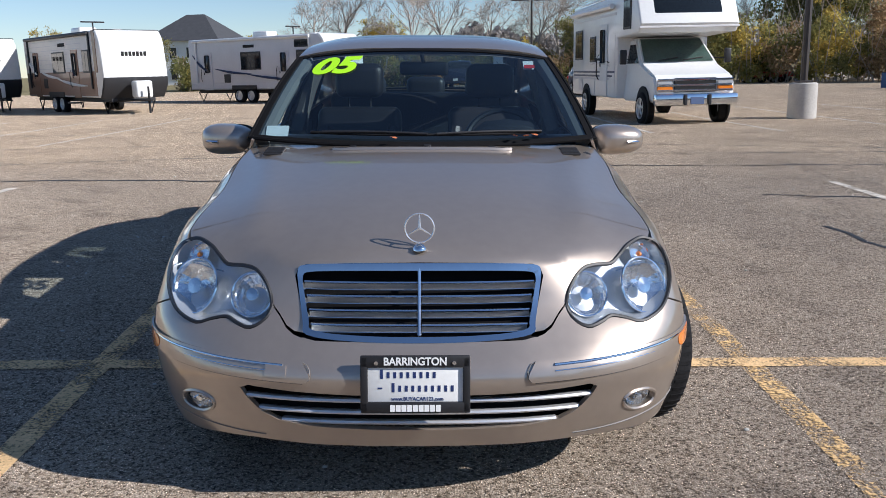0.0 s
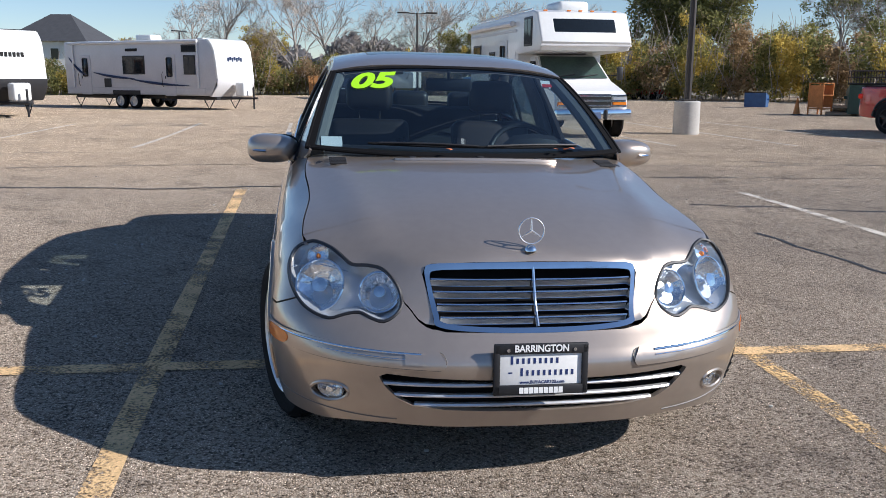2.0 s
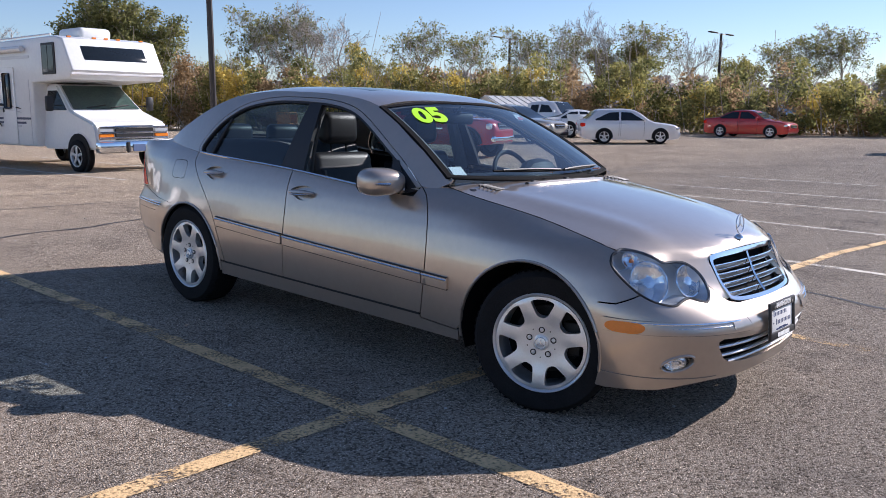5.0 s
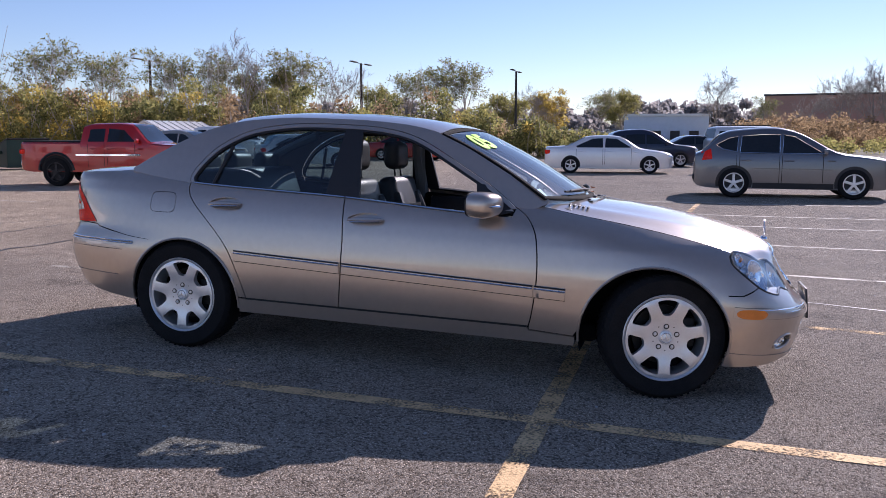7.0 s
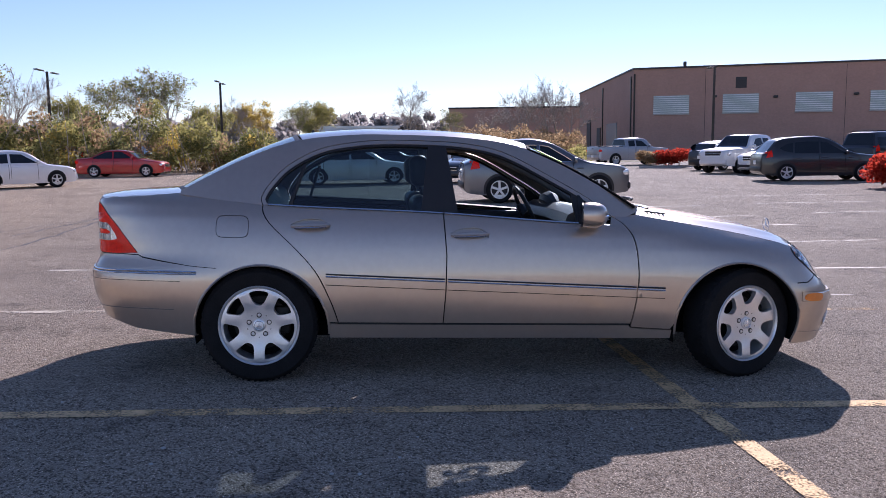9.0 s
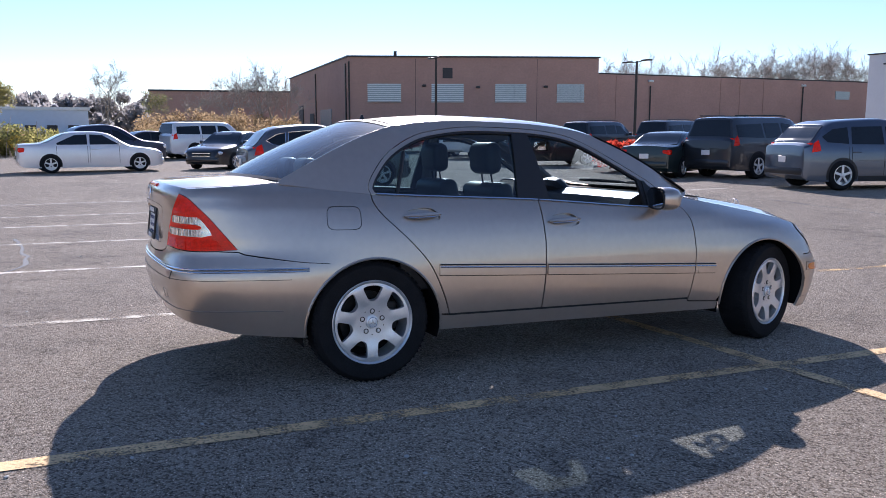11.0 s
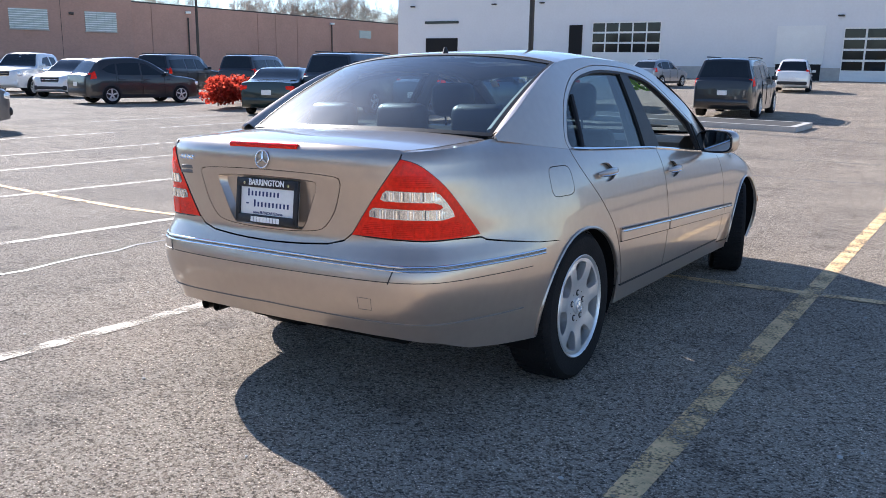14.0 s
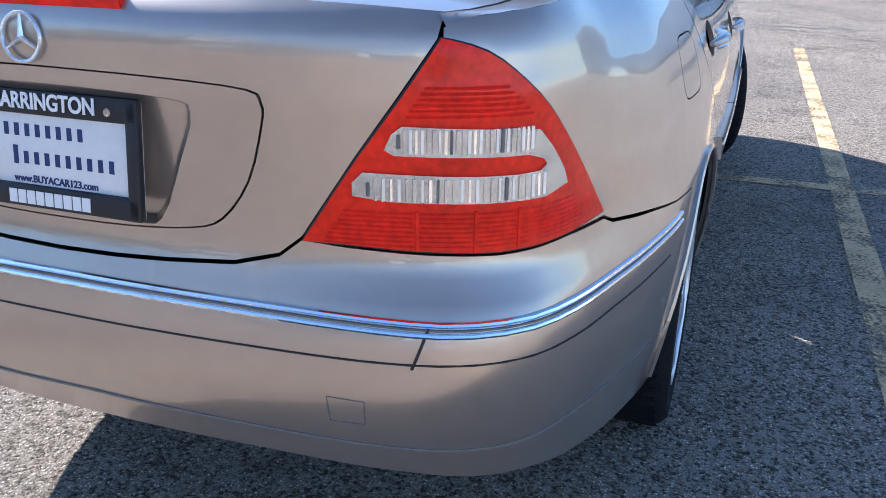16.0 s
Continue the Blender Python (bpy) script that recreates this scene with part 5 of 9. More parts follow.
# painted number on the windscreen
num = lettering("05", 0.185, Matrix.Identity(4), NEON, ws, depth=0.001, name="painted_number", shear=0.22, wide=1.08, bold=0.008)
for v in num.data.vertices:
    p = FRONT_SCREEN(-0.66 + v.co.x / 0.62, 0.775 + v.co.y / 0.62)[0]
    v.co = Vector(p) + Vector((0, -0.75, 1)).normalized() * (0.004 + v.co.z)
for u, v, w_, h_, mt in ((0.80, 0.86, 0.05, 0.055, WHITEPLASTIC), (-0.86, 0.10, 0.095, 0.06, WHITEPLASTIC)):
    p = FRONT_SCREEN(u, v)[0]
    part("sticker", box(w_, 0.001, h_, (0, 0, 0)), mt, ws).matrix_local = Matrix.Translation(Vector(p) + Vector((0, 0.012, -0.012))) @ pose(0, 0, 0, -48, 0, 0)


p = FRONT_SCREEN(0.80, 0.835)[0]
part("sticker", box(0.05, 0.001, 0.022, (0, 0, 0)), material("red_ink", (0.55, 0.03, 0.03), 0.5), ws).matrix_local = Matrix.Translation(Vector(p) + Vector((0, 0.008, -0.010))) @ pose(0, 0, 0, -48, 0, 0)


# ---- wheels ----
def spoke_face(u, v):
    """Wheel face over its plane: shallowly dished, each spoke crowned; x is outwards."""
    r, a = np.hypot(u, v), np.arctan2(v, u) - math.pi / 2
    crown = 0.5 - 0.5 * np.cos(a * 7)
    return np.column_stack([0.088 - 0.006 * np.cos(np.clip(r / 0.205, 0, 1) * math.pi) + 0.005 * crown * np.clip((r - 0.09) / 0.05, 0, 1) * np.clip((0.207 - r) / 0.02, 0, 1), u, v])


def wheel(m, name="wheel"):
    w = part(name, lathe([(0.215, -0.095), (0.262, -0.104), (0.292, -0.102), (0.309, -0.086), (0.3155, -0.06), (0.316, 0.06), (0.309, 0.086), (0.292, 0.102), (0.262, 0.104), (0.215, 0.095)], 72, "x"), RUBBER, car)
    w.name = name
    grooves = bmesh.new()
    for k in range(60):
        a = 2 * math.pi * k / 60
        for sx in (-1, 1):
            box(0.05, 0.012, 0.006, (sx * 0.055, 0, 0.3143), 0.0, bm=grooves, m=Matrix.Rotation(a + sx * 0.02, 4, "X") @ pose(0, 0, 0, 0, 0, 0))
    tagged(part("tread", grooves, RUBBER, w), kind="stuff")
    rim = part("rim", lathe([(0.216, 0.095), (0.220, 0.098), (0.217, 0.101), (0.208, 0.094), (0.203, 0.080), (0.196, 0.030), (0.19, -0.09), (0.216, -0.095)], 56, "x"), ALLOY, w)
    outer = [(0.2045 * math.cos(t), 0.2045 * math.sin(t)) for t in np.linspace(0, 2 * math.pi, 84, endpoint=False)]
    holes = []
    for k in range(7):
        a0 = 2 * math.pi * k / 7 + math.pi / 2
        pr = rounded([(0.111, 0.0), (0.114, 0.13), (0.128, 0.215), (0.158, 0.268), (0.182, 0.288), (0.190, 0.24), (0.192, 0.0), (0.190, -0.24), (0.182, -0.288), (0.158, -0.268), (0.128, -0.215), (0.114, -0.13)], 2)
        holes.append([(r * math.cos(a0 + t), r * math.sin(a0 + t)) for r, t in pr])
    face = panel("spokes", spoke_face, [outer] + holes, ALLOY, rim, 0.012, 0.034)
    part("brake_disc", lathe([(0.001, 0.0), (0.15, 0.0), (0.15, -0.02), (0.001, -0.02)], 32, "x"), DARKMETAL, w)
    part("barrel", lathe([(0.001, -0.03), (0.192, -0.03), (0.192, -0.05)], 32, "x"), VOID, w)
    part("caliper", box(0.05, 0.08, 0.15, (0.012, 0.12, 0.02), 0.012), DARKMETAL, w)
    for k in range(5):
        t = 2 * math.pi * k / 5 + math.pi / 2
        c_ = (0.057 * math.cos(t), 0.057 * math.sin(t))
        bolt = part("wheel_bolt", lathe([(0.0135, 0.080), (0.0140, 0.0865), (0.0095, 0.0868), (0.0090, 0.080)], 14, "x"), BLACK, rim)
        lathe_ = lathe([(0.0088, 0.078), (0.0080, 0.0895), (0.001, 0.090)], 6, "x")
        head_ = part("bolt_head", lathe_, ALLOY, rim, smooth=False)
        bolt.matrix_local = head_.matrix_local = Matrix.Translation((0, *c_))
        t2 = t + math.pi / 5
        part("pin_hole", cyl(0.0035, 0.004, (0.0830, 0.066 * math.cos(t2), 0.066 * math.sin(t2)), "x", 8), BLACK, rim)
    part("hub_cap", lathe([(0.001, 0.096), (0.02, 0.095), (0.034, 0.091), (0.036, 0.080)], 24, "x"), ALLOY, rim)
    b = star(0.025, rim, Matrix.Translation((0.0955, 0, 0)) @ pose(0, 0, 0, 90, 0, 90), 0.0022)
    w.matrix_local = m
    return w


STEER = 17
for side in (1, -1):
    turn = 180 if side < 0 else 0
    wheel(pose(side * 0.745, -1.465, 0.314, 0, 0, turn + STEER))
    wheel(pose(side * 0.745, 1.268, 0.314, 0, 0, turn))

# ---- underbody and cabin ----
part("floor_pan", box(1.36, 2.15, 0.10, (0, -0.06, 0.27), 0.03), VOID, car)
part("underbody", box(0.86, 3.9, 0.14, (0, 0.0, 0.30), 0.04), VOID, car)
part("engine_bay", box(0.95, 0.95, 0.34, (0, -1.45, 0.50), 0.06), VOID, car)
part("boot_floor", box(1.0, 0.85, 0.50, (0, 1.72, 0.64), 0.06), VOID, car)
part("bulkhead", box(1.42, 0.06, 0.50, (0, -0.88, 0.62), 0.02), VOID, car)
for side in (1, -1):    # dark skins behind the shut lines
    Sx = SKIN[side]
    deep = lambda s, z, Sx=Sx, side=side: Sx(s, z) - np.array([side * 0.020, 0, 0])
    fl = side < 0
    panel("inner_skin", deep, [sy([(-1.03, 0.27), (-1.06, 0.40)] + [p for p in arch(F_ARCH, 0.4, 20, 0.02) if p[0] > -1.45] + [(-1.40, 0.74), (-1.0, 0.80), (-0.70, 0.85)] + [(v, float(belt_z(v)) - 0.03) for v in np.linspace(-0.6, 1.5, 14)] + [(1.62, 0.95), (1.62, 0.66), (1.45, 0.66)] + [p for p in arch(R_ARCH, 0.4, 20, 0.02) if p[1] > 0.4 and p[0] < 1.45] + [(0.87, 0.27)])], VOID, car, 0.06, 0.0, flip=fl)
panel("inner_skin", lambda s, z: front_skin(s, z) + np.array([0, 0.03, 0]), [[(-s_front(0.62), 0.42), (s_front(0.62), 0.42), (s_front(0.60), 0.53), (-s_front(0.60), 0.53)]], VOID, car, 0.06, 0.0)
panel("inner_skin", lambda s, z: back(s, z) + np.array([0, -0.045, 0]), [[(-0.60, 0.45), (0.60, 0.45), (0.58, 0.95), (-0.58, 0.95)]], VOID, car, 0.06, 0.0)
lining = [(min(x * 0.97, 0.48 + max(0, y + 1.72) * 0.9), y + (0.02 if y > Y_CUT + 0.01 else -0.10)) for x, y in half]
panel("inner_skin", lambda x, y: bonnet(x, y) - np.array([0, 0, 0.03]), [[(x, y) for x, y in lining] + [(-x, y) for x, y in lining[-2:0:-1]]], VOID, car, 0.07, 0.0)
part("dashboard", tube([(x, -0.62 + 0.05 * (x / 0.7) ** 2, 0.865) for x in np.linspace(-0.70, 0.70, 12)], [0.13] * 12, 10, flat=0.75), LEATHER, car)
part("dash_top", box(1.40, 0.36, 0.05, (0, -0.80, 0.900), 0.02), LEATHER, car)
part("instrument_hood", tube([(0.20, -0.60, 0.925), (0.29, -0.58, 0.965), (0.38, -0.58, 0.97), (0.47, -0.58, 0.965), (0.56, -0.60, 0.925)], [0.03, 0.055, 0.06, 0.055, 0.03], 8), LEATHER, car)
sw = part("steering_wheel", tube([(0.185 * math.cos(t), 0.185 * math.sin(t), 0) for t in np.linspace(0, 2 * math.pi, 28, endpoint=False)], 0.014, 8, closed=True), LEATHER, car)
for pts in (((-0.18, 0.01, 0), (0, -0.02, -0.02)), ((0.18, 0.01, 0), (0, -0.02, -0.02)), ((0, -0.18, 0), (0, -0.02, -0.02))):
    part("spoke", tube(pts, 0.016, 6), LEATHER, sw)
part("airbag_pad", lathe([(0.001, 0.012), (0.05, 0.010), (0.068, -0.01), (0.07, -0.04), (0.001, -0.045)], 20, "z"), LEATHER, sw)
sw.matrix_local = Matrix.Translation((0.38, -0.42, 0.885)) @ pose(0, 0, 0, 64, 0, 0)
part("centre_console", box(0.22, 0.95, 0.22, (0, -0.15, 0.50), 0.04), LEATHER, car)


def cushion(sx, sy_, sz, r=0.05):
    b = box(sx, sy_, sz, (0, 0, 0), r, 4)
    return b


for x in (0.365, -0.365):
    seat = part("front_seat", cushion(0.50, 0.52, 0.17), LEATHER, car, "charcoal leather front seat")
    seat.matrix_local = Matrix.Translation((x, 0.02, 0.43)) @ pose(0, 0, 0, 6, 0, 0)
    sb = part("backrest", cushion(0.47, 0.13, 0.57, 0.05), LEATHER, seat)
    sb.matrix_local = Matrix.Translation((0, 0.325, 0.275)) @ pose(0, 0, 0, -18, 0, 0)
    for k in (-1, 1):
        part("bolster", tube([(k * 0.20, 0.19, 0.12), (k * 0.215, 0.27, 0.30), (k * 0.19, 0.33, 0.45)], [0.05, 0.055, 0.035], 10), LEATHER, seat)
    for k in range(7):
        part("seat_rib", tube([(-0.135 + k * 0.045, 0.195, 0.14), (-0.135 + k * 0.045, 0.275, 0.38)], 0.019, 8), PALECLOTH if k % 2 else GREYTRIM, seat)
    hr = part("headrest", cushion(0.27, 0.11, 0.19, 0.05), LEATHER, seat)
    hr.matrix_local = Matrix.Translation((0, 0.432, 0.690)) @ pose(0, 0, 0, -10, 0, 0)
    for k in (-0.06, 0.06):
        part("headrest_post", tube([(k, 0.385, 0.50), (k, 0.43, 0.66)], 0.006, 6), DARKMETAL, seat)
rsb = part("rear_seat", cushion(1.28, 0.50, 0.18), LEATHER, car, "charcoal leather rear bench")
rsb.matrix_local = Matrix.Translation((0, 0.92, 0.50))
part("backrest", cushion(1.28, 0.14, 0.56, 0.05), LEATHER, rsb).matrix_local = Matrix.Translation((0, 0.33, 0.28)) @ pose(0, 0, 0, -20, 0, 0)
for x in (-0.40, 0, 0.40):
    part("headrest", cushion(0.26, 0.10, 0.15, 0.045), LEATHER, rsb).matrix_local = Matrix.Translation((x, 0.46, 0.575))
part("parcel_shelf", box(1.22, 0.40, 0.03, (0, 1.52, 0.985), 0.01), GREYTRIM, car)
rvm = part("interior_mirror", box(0.24, 0.035, 0.065, (0, 0, 0), 0.016), BLACK, car)
part("mirror_glass", box(0.22, 0.004, 0.052, (0, 0.018, 0), 0.001), MIRROR, rvm)
part("mirror_stem", tube([(0, 0, 0.02), (0, -0.05, 0.07)], 0.01, 6), BLACK, rvm)
rvm.matrix_local = Matrix.Translation((0.0, -0.25, 1.245)) @ pose(0, 0, 0, 0, 0, -12)
for side in (1, -1):
    part("belt_pillar", tube([(side * 0.715, 0.29, 0.90), (side * 0.635, 0.30, 1.13), (side * 0.545, 0.30, 1.315)], [0.045, 0.04, 0.03], 8), GREYTRIM, car)
    part("screen_pillar_trim", tube([FRONT_SCREEN(side * 0.955, v)[0] + np.array([-side * 0.015, 0.035, -0.02]) for v in np.linspace(0, 1, 8)], 0.032, 8), GREYTRIM, car)
    part("rear_pillar_trim", tube([REAR_SCREEN(side * 0.94, v)[0] + np.array([-side * 0.015, -0.05, -0.045]) for v in np.linspace(0.12, 0.95, 8)], 0.03, 8), GREYTRIM, car)
    part("roof_rail_trim", tube([CABIN[side](v, float(rail_z(v)) - 0.03)[0] - np.array([side * 0.03, 0, 0]) for v in np.linspace(-0.2, 1.1, 10)], 0.022, 8), GREYTRIM, car)
    part("seat_belt", tube([(side * 0.60, 0.27, 1.22), (side * 0.645, 0.27, 1.0), (side * 0.68, 0.30, 0.55)], 0.022, 6, flat=0.2), GREYTRIM, car)

for k, (u, dy, a) in enumerate(((-0.16, -0.02, 20), (0.52, -0.015, 70), (0.58, -0.03, 130), (0.63, -0.01, 10))):     # leaves blown against the screen
    p = LEAN @ (Vector(FRONT_SCREEN(u, 0.02)[0]) + Vector((0, dy - 0.01, 0.028)))
    bm = bmesh.new()
    c0 = bm.verts.new((0, 0, 0.004))
    rim_ = [bm.verts.new((0.020 * (1 + 0.45 * math.cos(3 * q)) * math.cos(q), 0.015 * (1 + 0.45 * math.cos(3 * q)) * math.sin(q), 0.004 * math.sin(2 * q))) for q in np.linspace(0, 2 * math.pi, 14, endpoint=False)]
    for i in range(14):
        bm.faces.new((c0, rim_[i], rim_[(i + 1) % 14]))
    lf_ = part("fallen_leaf", bm, DRYLEAF, None, smooth=False)
    tagged(lf_, "small dry orange leaf lying at the foot of the windscreen", "leaf", "leaves on the car")
    lf_.matrix_world = Matrix.Translation(p) @ pose(0, 0, 0, 15, 10, a) @ Matrix.Scale(0.6, 4)


# ==== parked vehicles ====
DARKGLASS = material("dark_window", (0.012, 0.016, 0.02), 0.05, coat=0.0, vary=0.2, scale=2)
SEAM = material("panel_gap", (0.01, 0.01, 0.01), 0.8)
LAMPGLASS = material("lamp_glass", (0.72, 0.75, 0.78), 0.12, 0.5, 1.0, vary=0.15, scale=14)


def unit_wheel():
    """Tyre and rim meshes of radius 1, shared by all parked vehicles."""
    t = bpy.data.meshes.new("tyre")
    b = lathe([(0.64, -0.33), (0.84, -0.36), (0.96, -0.32), (1.0, -0.2), (1.0, 0.2), (0.96, 0.32), (0.84, 0.36), (0.64, 0.33)], 32, "x")
    for f in b.faces:
        f.smooth = True
    b.to_mesh(t)
    b.free()
    t.materials.append(RUBBER)
    r = bpy.data.meshes.new("rim")
    b = lathe([(0.66, 0.30), (0.67, 0.36), (0.63, 0.36), (0.60, 0.30), (0.58, 0.10), (0.001, 0.06)], 28, "x")
    for k in range(5):
        box(0.06, 0.17, 0.56, (0.30, 0, 0.33), 0.02, 1, bm=b, m=Matrix.Rotation(2 * math.pi * k / 5, 4, "X"))
    lathe([(0.16, 0.28), (0.15, 0.37), (0.001, 0.38)], 14, "x", bm=b)
    for f in b.faces:
        f.smooth = False
    b.to_mesh(r)
    b.free()
    r.materials.append(ALLOY)
    return t, r


TYRE_MESH, RIM_MESH = unit_wheel()


def add_wheel(car_ob, x, y, r, rim_mat=None):
    w = new("wheel", None)
    w.parent = car_ob
    side = 1 if x > 0 else -1
    w.matrix_local = pose(x, y, r, 0, 0, 0 if side > 0 else 180) @ Matrix.Scale(r, 4)
    for nm, me in (("tyre", TYRE_MESH), ("rim", RIM_MESH)):
        o = new(nm, me)
        o.parent = w
        if nm == "rim" and rim_mat:
            o.material_slots[0].link = "OBJECT"
            o.material_slots[0].material = rim_mat


def vehicle(name, label, category, place, heading, color, L=4.7, W=1.84, H=1.46, r=0.32, clear_=0.19, hood=0.96, belt=0.95, nose=0.72,
            ws=(1.20, 2.05), back=(1.60, 0.75), deck_=1.06, axles=(0.92, 1.02), metal=0.3, windows=(), tall_lamps=False, trim=None, bed=None, lamp_h=0.13, group="", rack=False, rim_mat=None, arch_=0.0, chrome_trim=False, cladding=False):
    """A parked car or truck; distances along it are from its nose (ws, axles[0], windows) or its tail (back, axles[1]).
    Front towards -y before it is turned to its heading."""
    x0, y0 = place
    c = thing(name, label, category, Matrix.Translation((x0, y0, ground_z(x0, y0))) @ pose(0, 0, 0, 0, 0, heading + 90), group)
    col = bpy.data.materials.get(name + "_paint") or paint(name + "_paint", color, metal, 0.3)
    h = L / 2
    keys = [(-h, nose - 0.22), (-h + 0.05, nose - 0.02), (-h + 0.30, nose + 0.10), (-h + ws[0], hood), (-h + ws[1], H - 0.045 - arch_ * 0.3), (-h + ws[1] + 0.45, H)]
    if bed:
        keys += [(-h + bed - 0.35, H - 0.02), (-h + bed - 0.06, H - 0.10), (-h + bed, deck_), (h - 0.02, deck_), (h, deck_ - 0.05)]
    else:
        keys += [(h - back[0] - 0.25, H - 0.012 - arch_ * 0.55), (h - back[0], H - 0.05 - arch_), (h - back[1], deck_), (h - 0.04, deck_ - 0.05), (h, deck_ - 0.28)]
    top = mono(*zip(*keys))
    wid = mono([-h, -h + 0.06, -h + 0.25, -h + 0.7, 0, h - 0.7, h - 0.2, h - 0.04, h], [W * k / 2 for k in (0.62, 0.76, 0.90, 0.985, 1.0, 0.99, 0.94, 0.88, 0.80)])
    foot = mono([-h, -h + 0.12, -h + 0.6, h - 0.6, h - 0.12, h], [clear_ + 0.12, clear_ + 0.03, clear_, clear_, clear_ + 0.05, clear_ + 0.16])

    def side_x(y, z):
        w = wid(y)
        up = np.clip(z - belt, 0, 9)
        low = np.clip((0.62 * belt - z) / belt, 0, 1)
        return w * (0.985 - 0.10 * low ** 2 - 0.03 * np.clip((z - 0.6 * belt) / (0.4 * belt), 0, 1) ** 2) - 0.36 * up

    bm = bmesh.new()
    rings = []
    ys = sorted(set(np.round(np.concatenate([np.linspace(-h, h, 46), [k[0] for k in keys]]), 3)))
    for y in ys:
        zt, zb = float(top(y)), float(foot(y))
        zs = [zb, zb + 0.08, 0.45 * belt, 0.66 * belt, 0.85 * belt, belt]
        zs = [min(z, zt - 0.07 - 0.004 * (6 - i)) for i, z in enumerate(zs)] + [zt - 0.06]
        zs = np.maximum.accumulate(np.maximum(zs, zb))
        xs = [float(side_x(y, z)) for z in zs]
        half = [(xs[0] * 0.9, zs[0])] + list(zip(xs, zs)) + [(xs[-1] - 0.05, zt - 0.018), (xs[-1] * 0.62, zt + 0.008), (0, zt + 0.018)]
        ring = [bm.verts.new((x, y, z)) for x, z in half] + [bm.verts.new((-x, y, z)) for x, z in half[-2::-1]]
        rings.append(ring)
    for p, q in zip(rings, rings[1:]):
        for i in range(len(p) - 1):
            bm.faces.new((p[i], p[i + 1], q[i + 1], q[i]))
        bm.faces.new((p[-1], p[0], q[0], q[-1]))
    bm.faces.new(rings[0])
    bm.faces.new(rings[-1][::-1])
    bmesh.ops.recalc_face_normals(bm, faces=bm.faces)
    body = part("body", bm, col, c)
    for sg in (1, -1):
        surf = lambda y, z, sg=sg: np.column_stack([sg * side_x(y, z), y, z])
        for poly in windows:
            panel("window", surf, [[(-h + a, b) for a, b in poly]], DARKGLASS, body, 0.25, 0.0, lift=0.006, flip=sg < 0)
            if chrome_trim:
                part("window_trim", tube([surf(-h + a, b)[0] + np.array([sg * 0.008, 0, 0]) for a, b in dense(poly, 0.2)], 0.011, 5, closed=True), CHROME, body)
        if cladding:
            za = clear_ + 0.015
            panel("lower_trim", surf, [[(-h + axles[0] + r * 1.2, za), (h - axles[1] - r * 1.2, za), (h - axles[1] - r * 1.2, za + 0.13), (-h + axles[0] + r * 1.2, za + 0.13)]], BLACK, body, 0.25, 0.0, lift=0.007, flip=sg < 0)
            part("side_crease", tube([(sg * (float(side_x(y, 0.66 * belt)) - 0.002), y, 0.66 * belt + 0.05 * (y + h) / L) for y in np.linspace(-h + axles[0] + r * 1.3, h - axles[1] - r * 1.2, 8)], 0.012, 5), col, body)
        for k, ax in enumerate((-h + axles[0], h - axles[1])):
            ra = r * 1.17
            disc = [(ax + ra * math.cos(t), max(r + ra * math.sin(t), clear_ + 0.01)) for t in np.linspace(-0.25, math.pi + 0.25, 22)]
            panel("wheel_arch", surf, [disc], BLACK if trim is BLACK else SEAM, body, 0.2, 0.0, lift=0.004, flip=sg < 0)
            add_wheel(c, sg * (float(wid(ax)) - r * 0.30), ax, r, rim_mat)
        for a in ({q[0] for poly in windows for q in poly[:1]} | {max(q[0] for q in poly) for poly in windows}):
            y = -h + a
            if not (-h + ws[0] - 0.3 < y < h - 0.9):
                continue
            part("door_seam", tube([(sg * (side_x(y, z) + 0.001), y, z) for z in np.linspace(clear_ + 0.15, belt, 6)], 0.006, 4), SEAM, body)
            part("door_handle", box(0.03, 0.17, 0.035, (sg * (float(side_x(y - 0.18, 0.88 * belt)) + 0.012), y - 0.18, 0.88 * belt), 0.012, 1), col, body)
        my = -h + ws[0] + 0.42
        part("mirror", box(0.20, 0.10, 0.14, (sg * (float(side_x(my, belt)) + 0.10), my, belt + 0.09), 0.035, 2), col, c)
        # lamps wrap round the corners
        hx = float(wid(-h + 0.16))
        part("headlight", box(W * 0.17, 0.24, lamp_h, (sg * (hx - W * 0.075), -h + 0.20, nose - lamp_h * 0.55), 0.045, 2), LAMPGLASS, c)
        if tall_lamps:
            lt = panel("tail_light", lambda y, z, sg=sg: np.column_stack([sg * side_x(y, z), y, z]), [[(h - back[1] - 0.28, 0.55 * H), (h - back[1] - 0.03, 0.53 * H), (h - back[1] - 0.10, 0.66 * H), (h - back[1] - 0.24, 0.70 * H)]], REDLENS, c, 0.2, 0.0, lift=0.008, flip=sg < 0)
            part("tail_light", box(0.15, 0.14, 0.13 * H, (sg * (float(side_x(h - 0.15, 0.60 * H)) - 0.085), h - back[1] - 0.075, 0.60 * H), 0.04, 2), REDLENS, c)
        else:
            part("tail_light", box(0.28, 0.22, 0.17, (sg * (float(wid(h - 0.1)) - 0.125), h - 0.115, 0.80 * deck_ - 0.02), 0.05, 2), REDLENS, c)
        if rack:
            part("roof_rail", tube([(sg * (float(side_x(y, float(top(y)) - 0.05)) - 0.06), y, float(top(y)) + 0.05) for y in np.linspace(-h + ws[1] + 0.2, h - 0.5, 8)], 0.02, 6), BLACK, c)
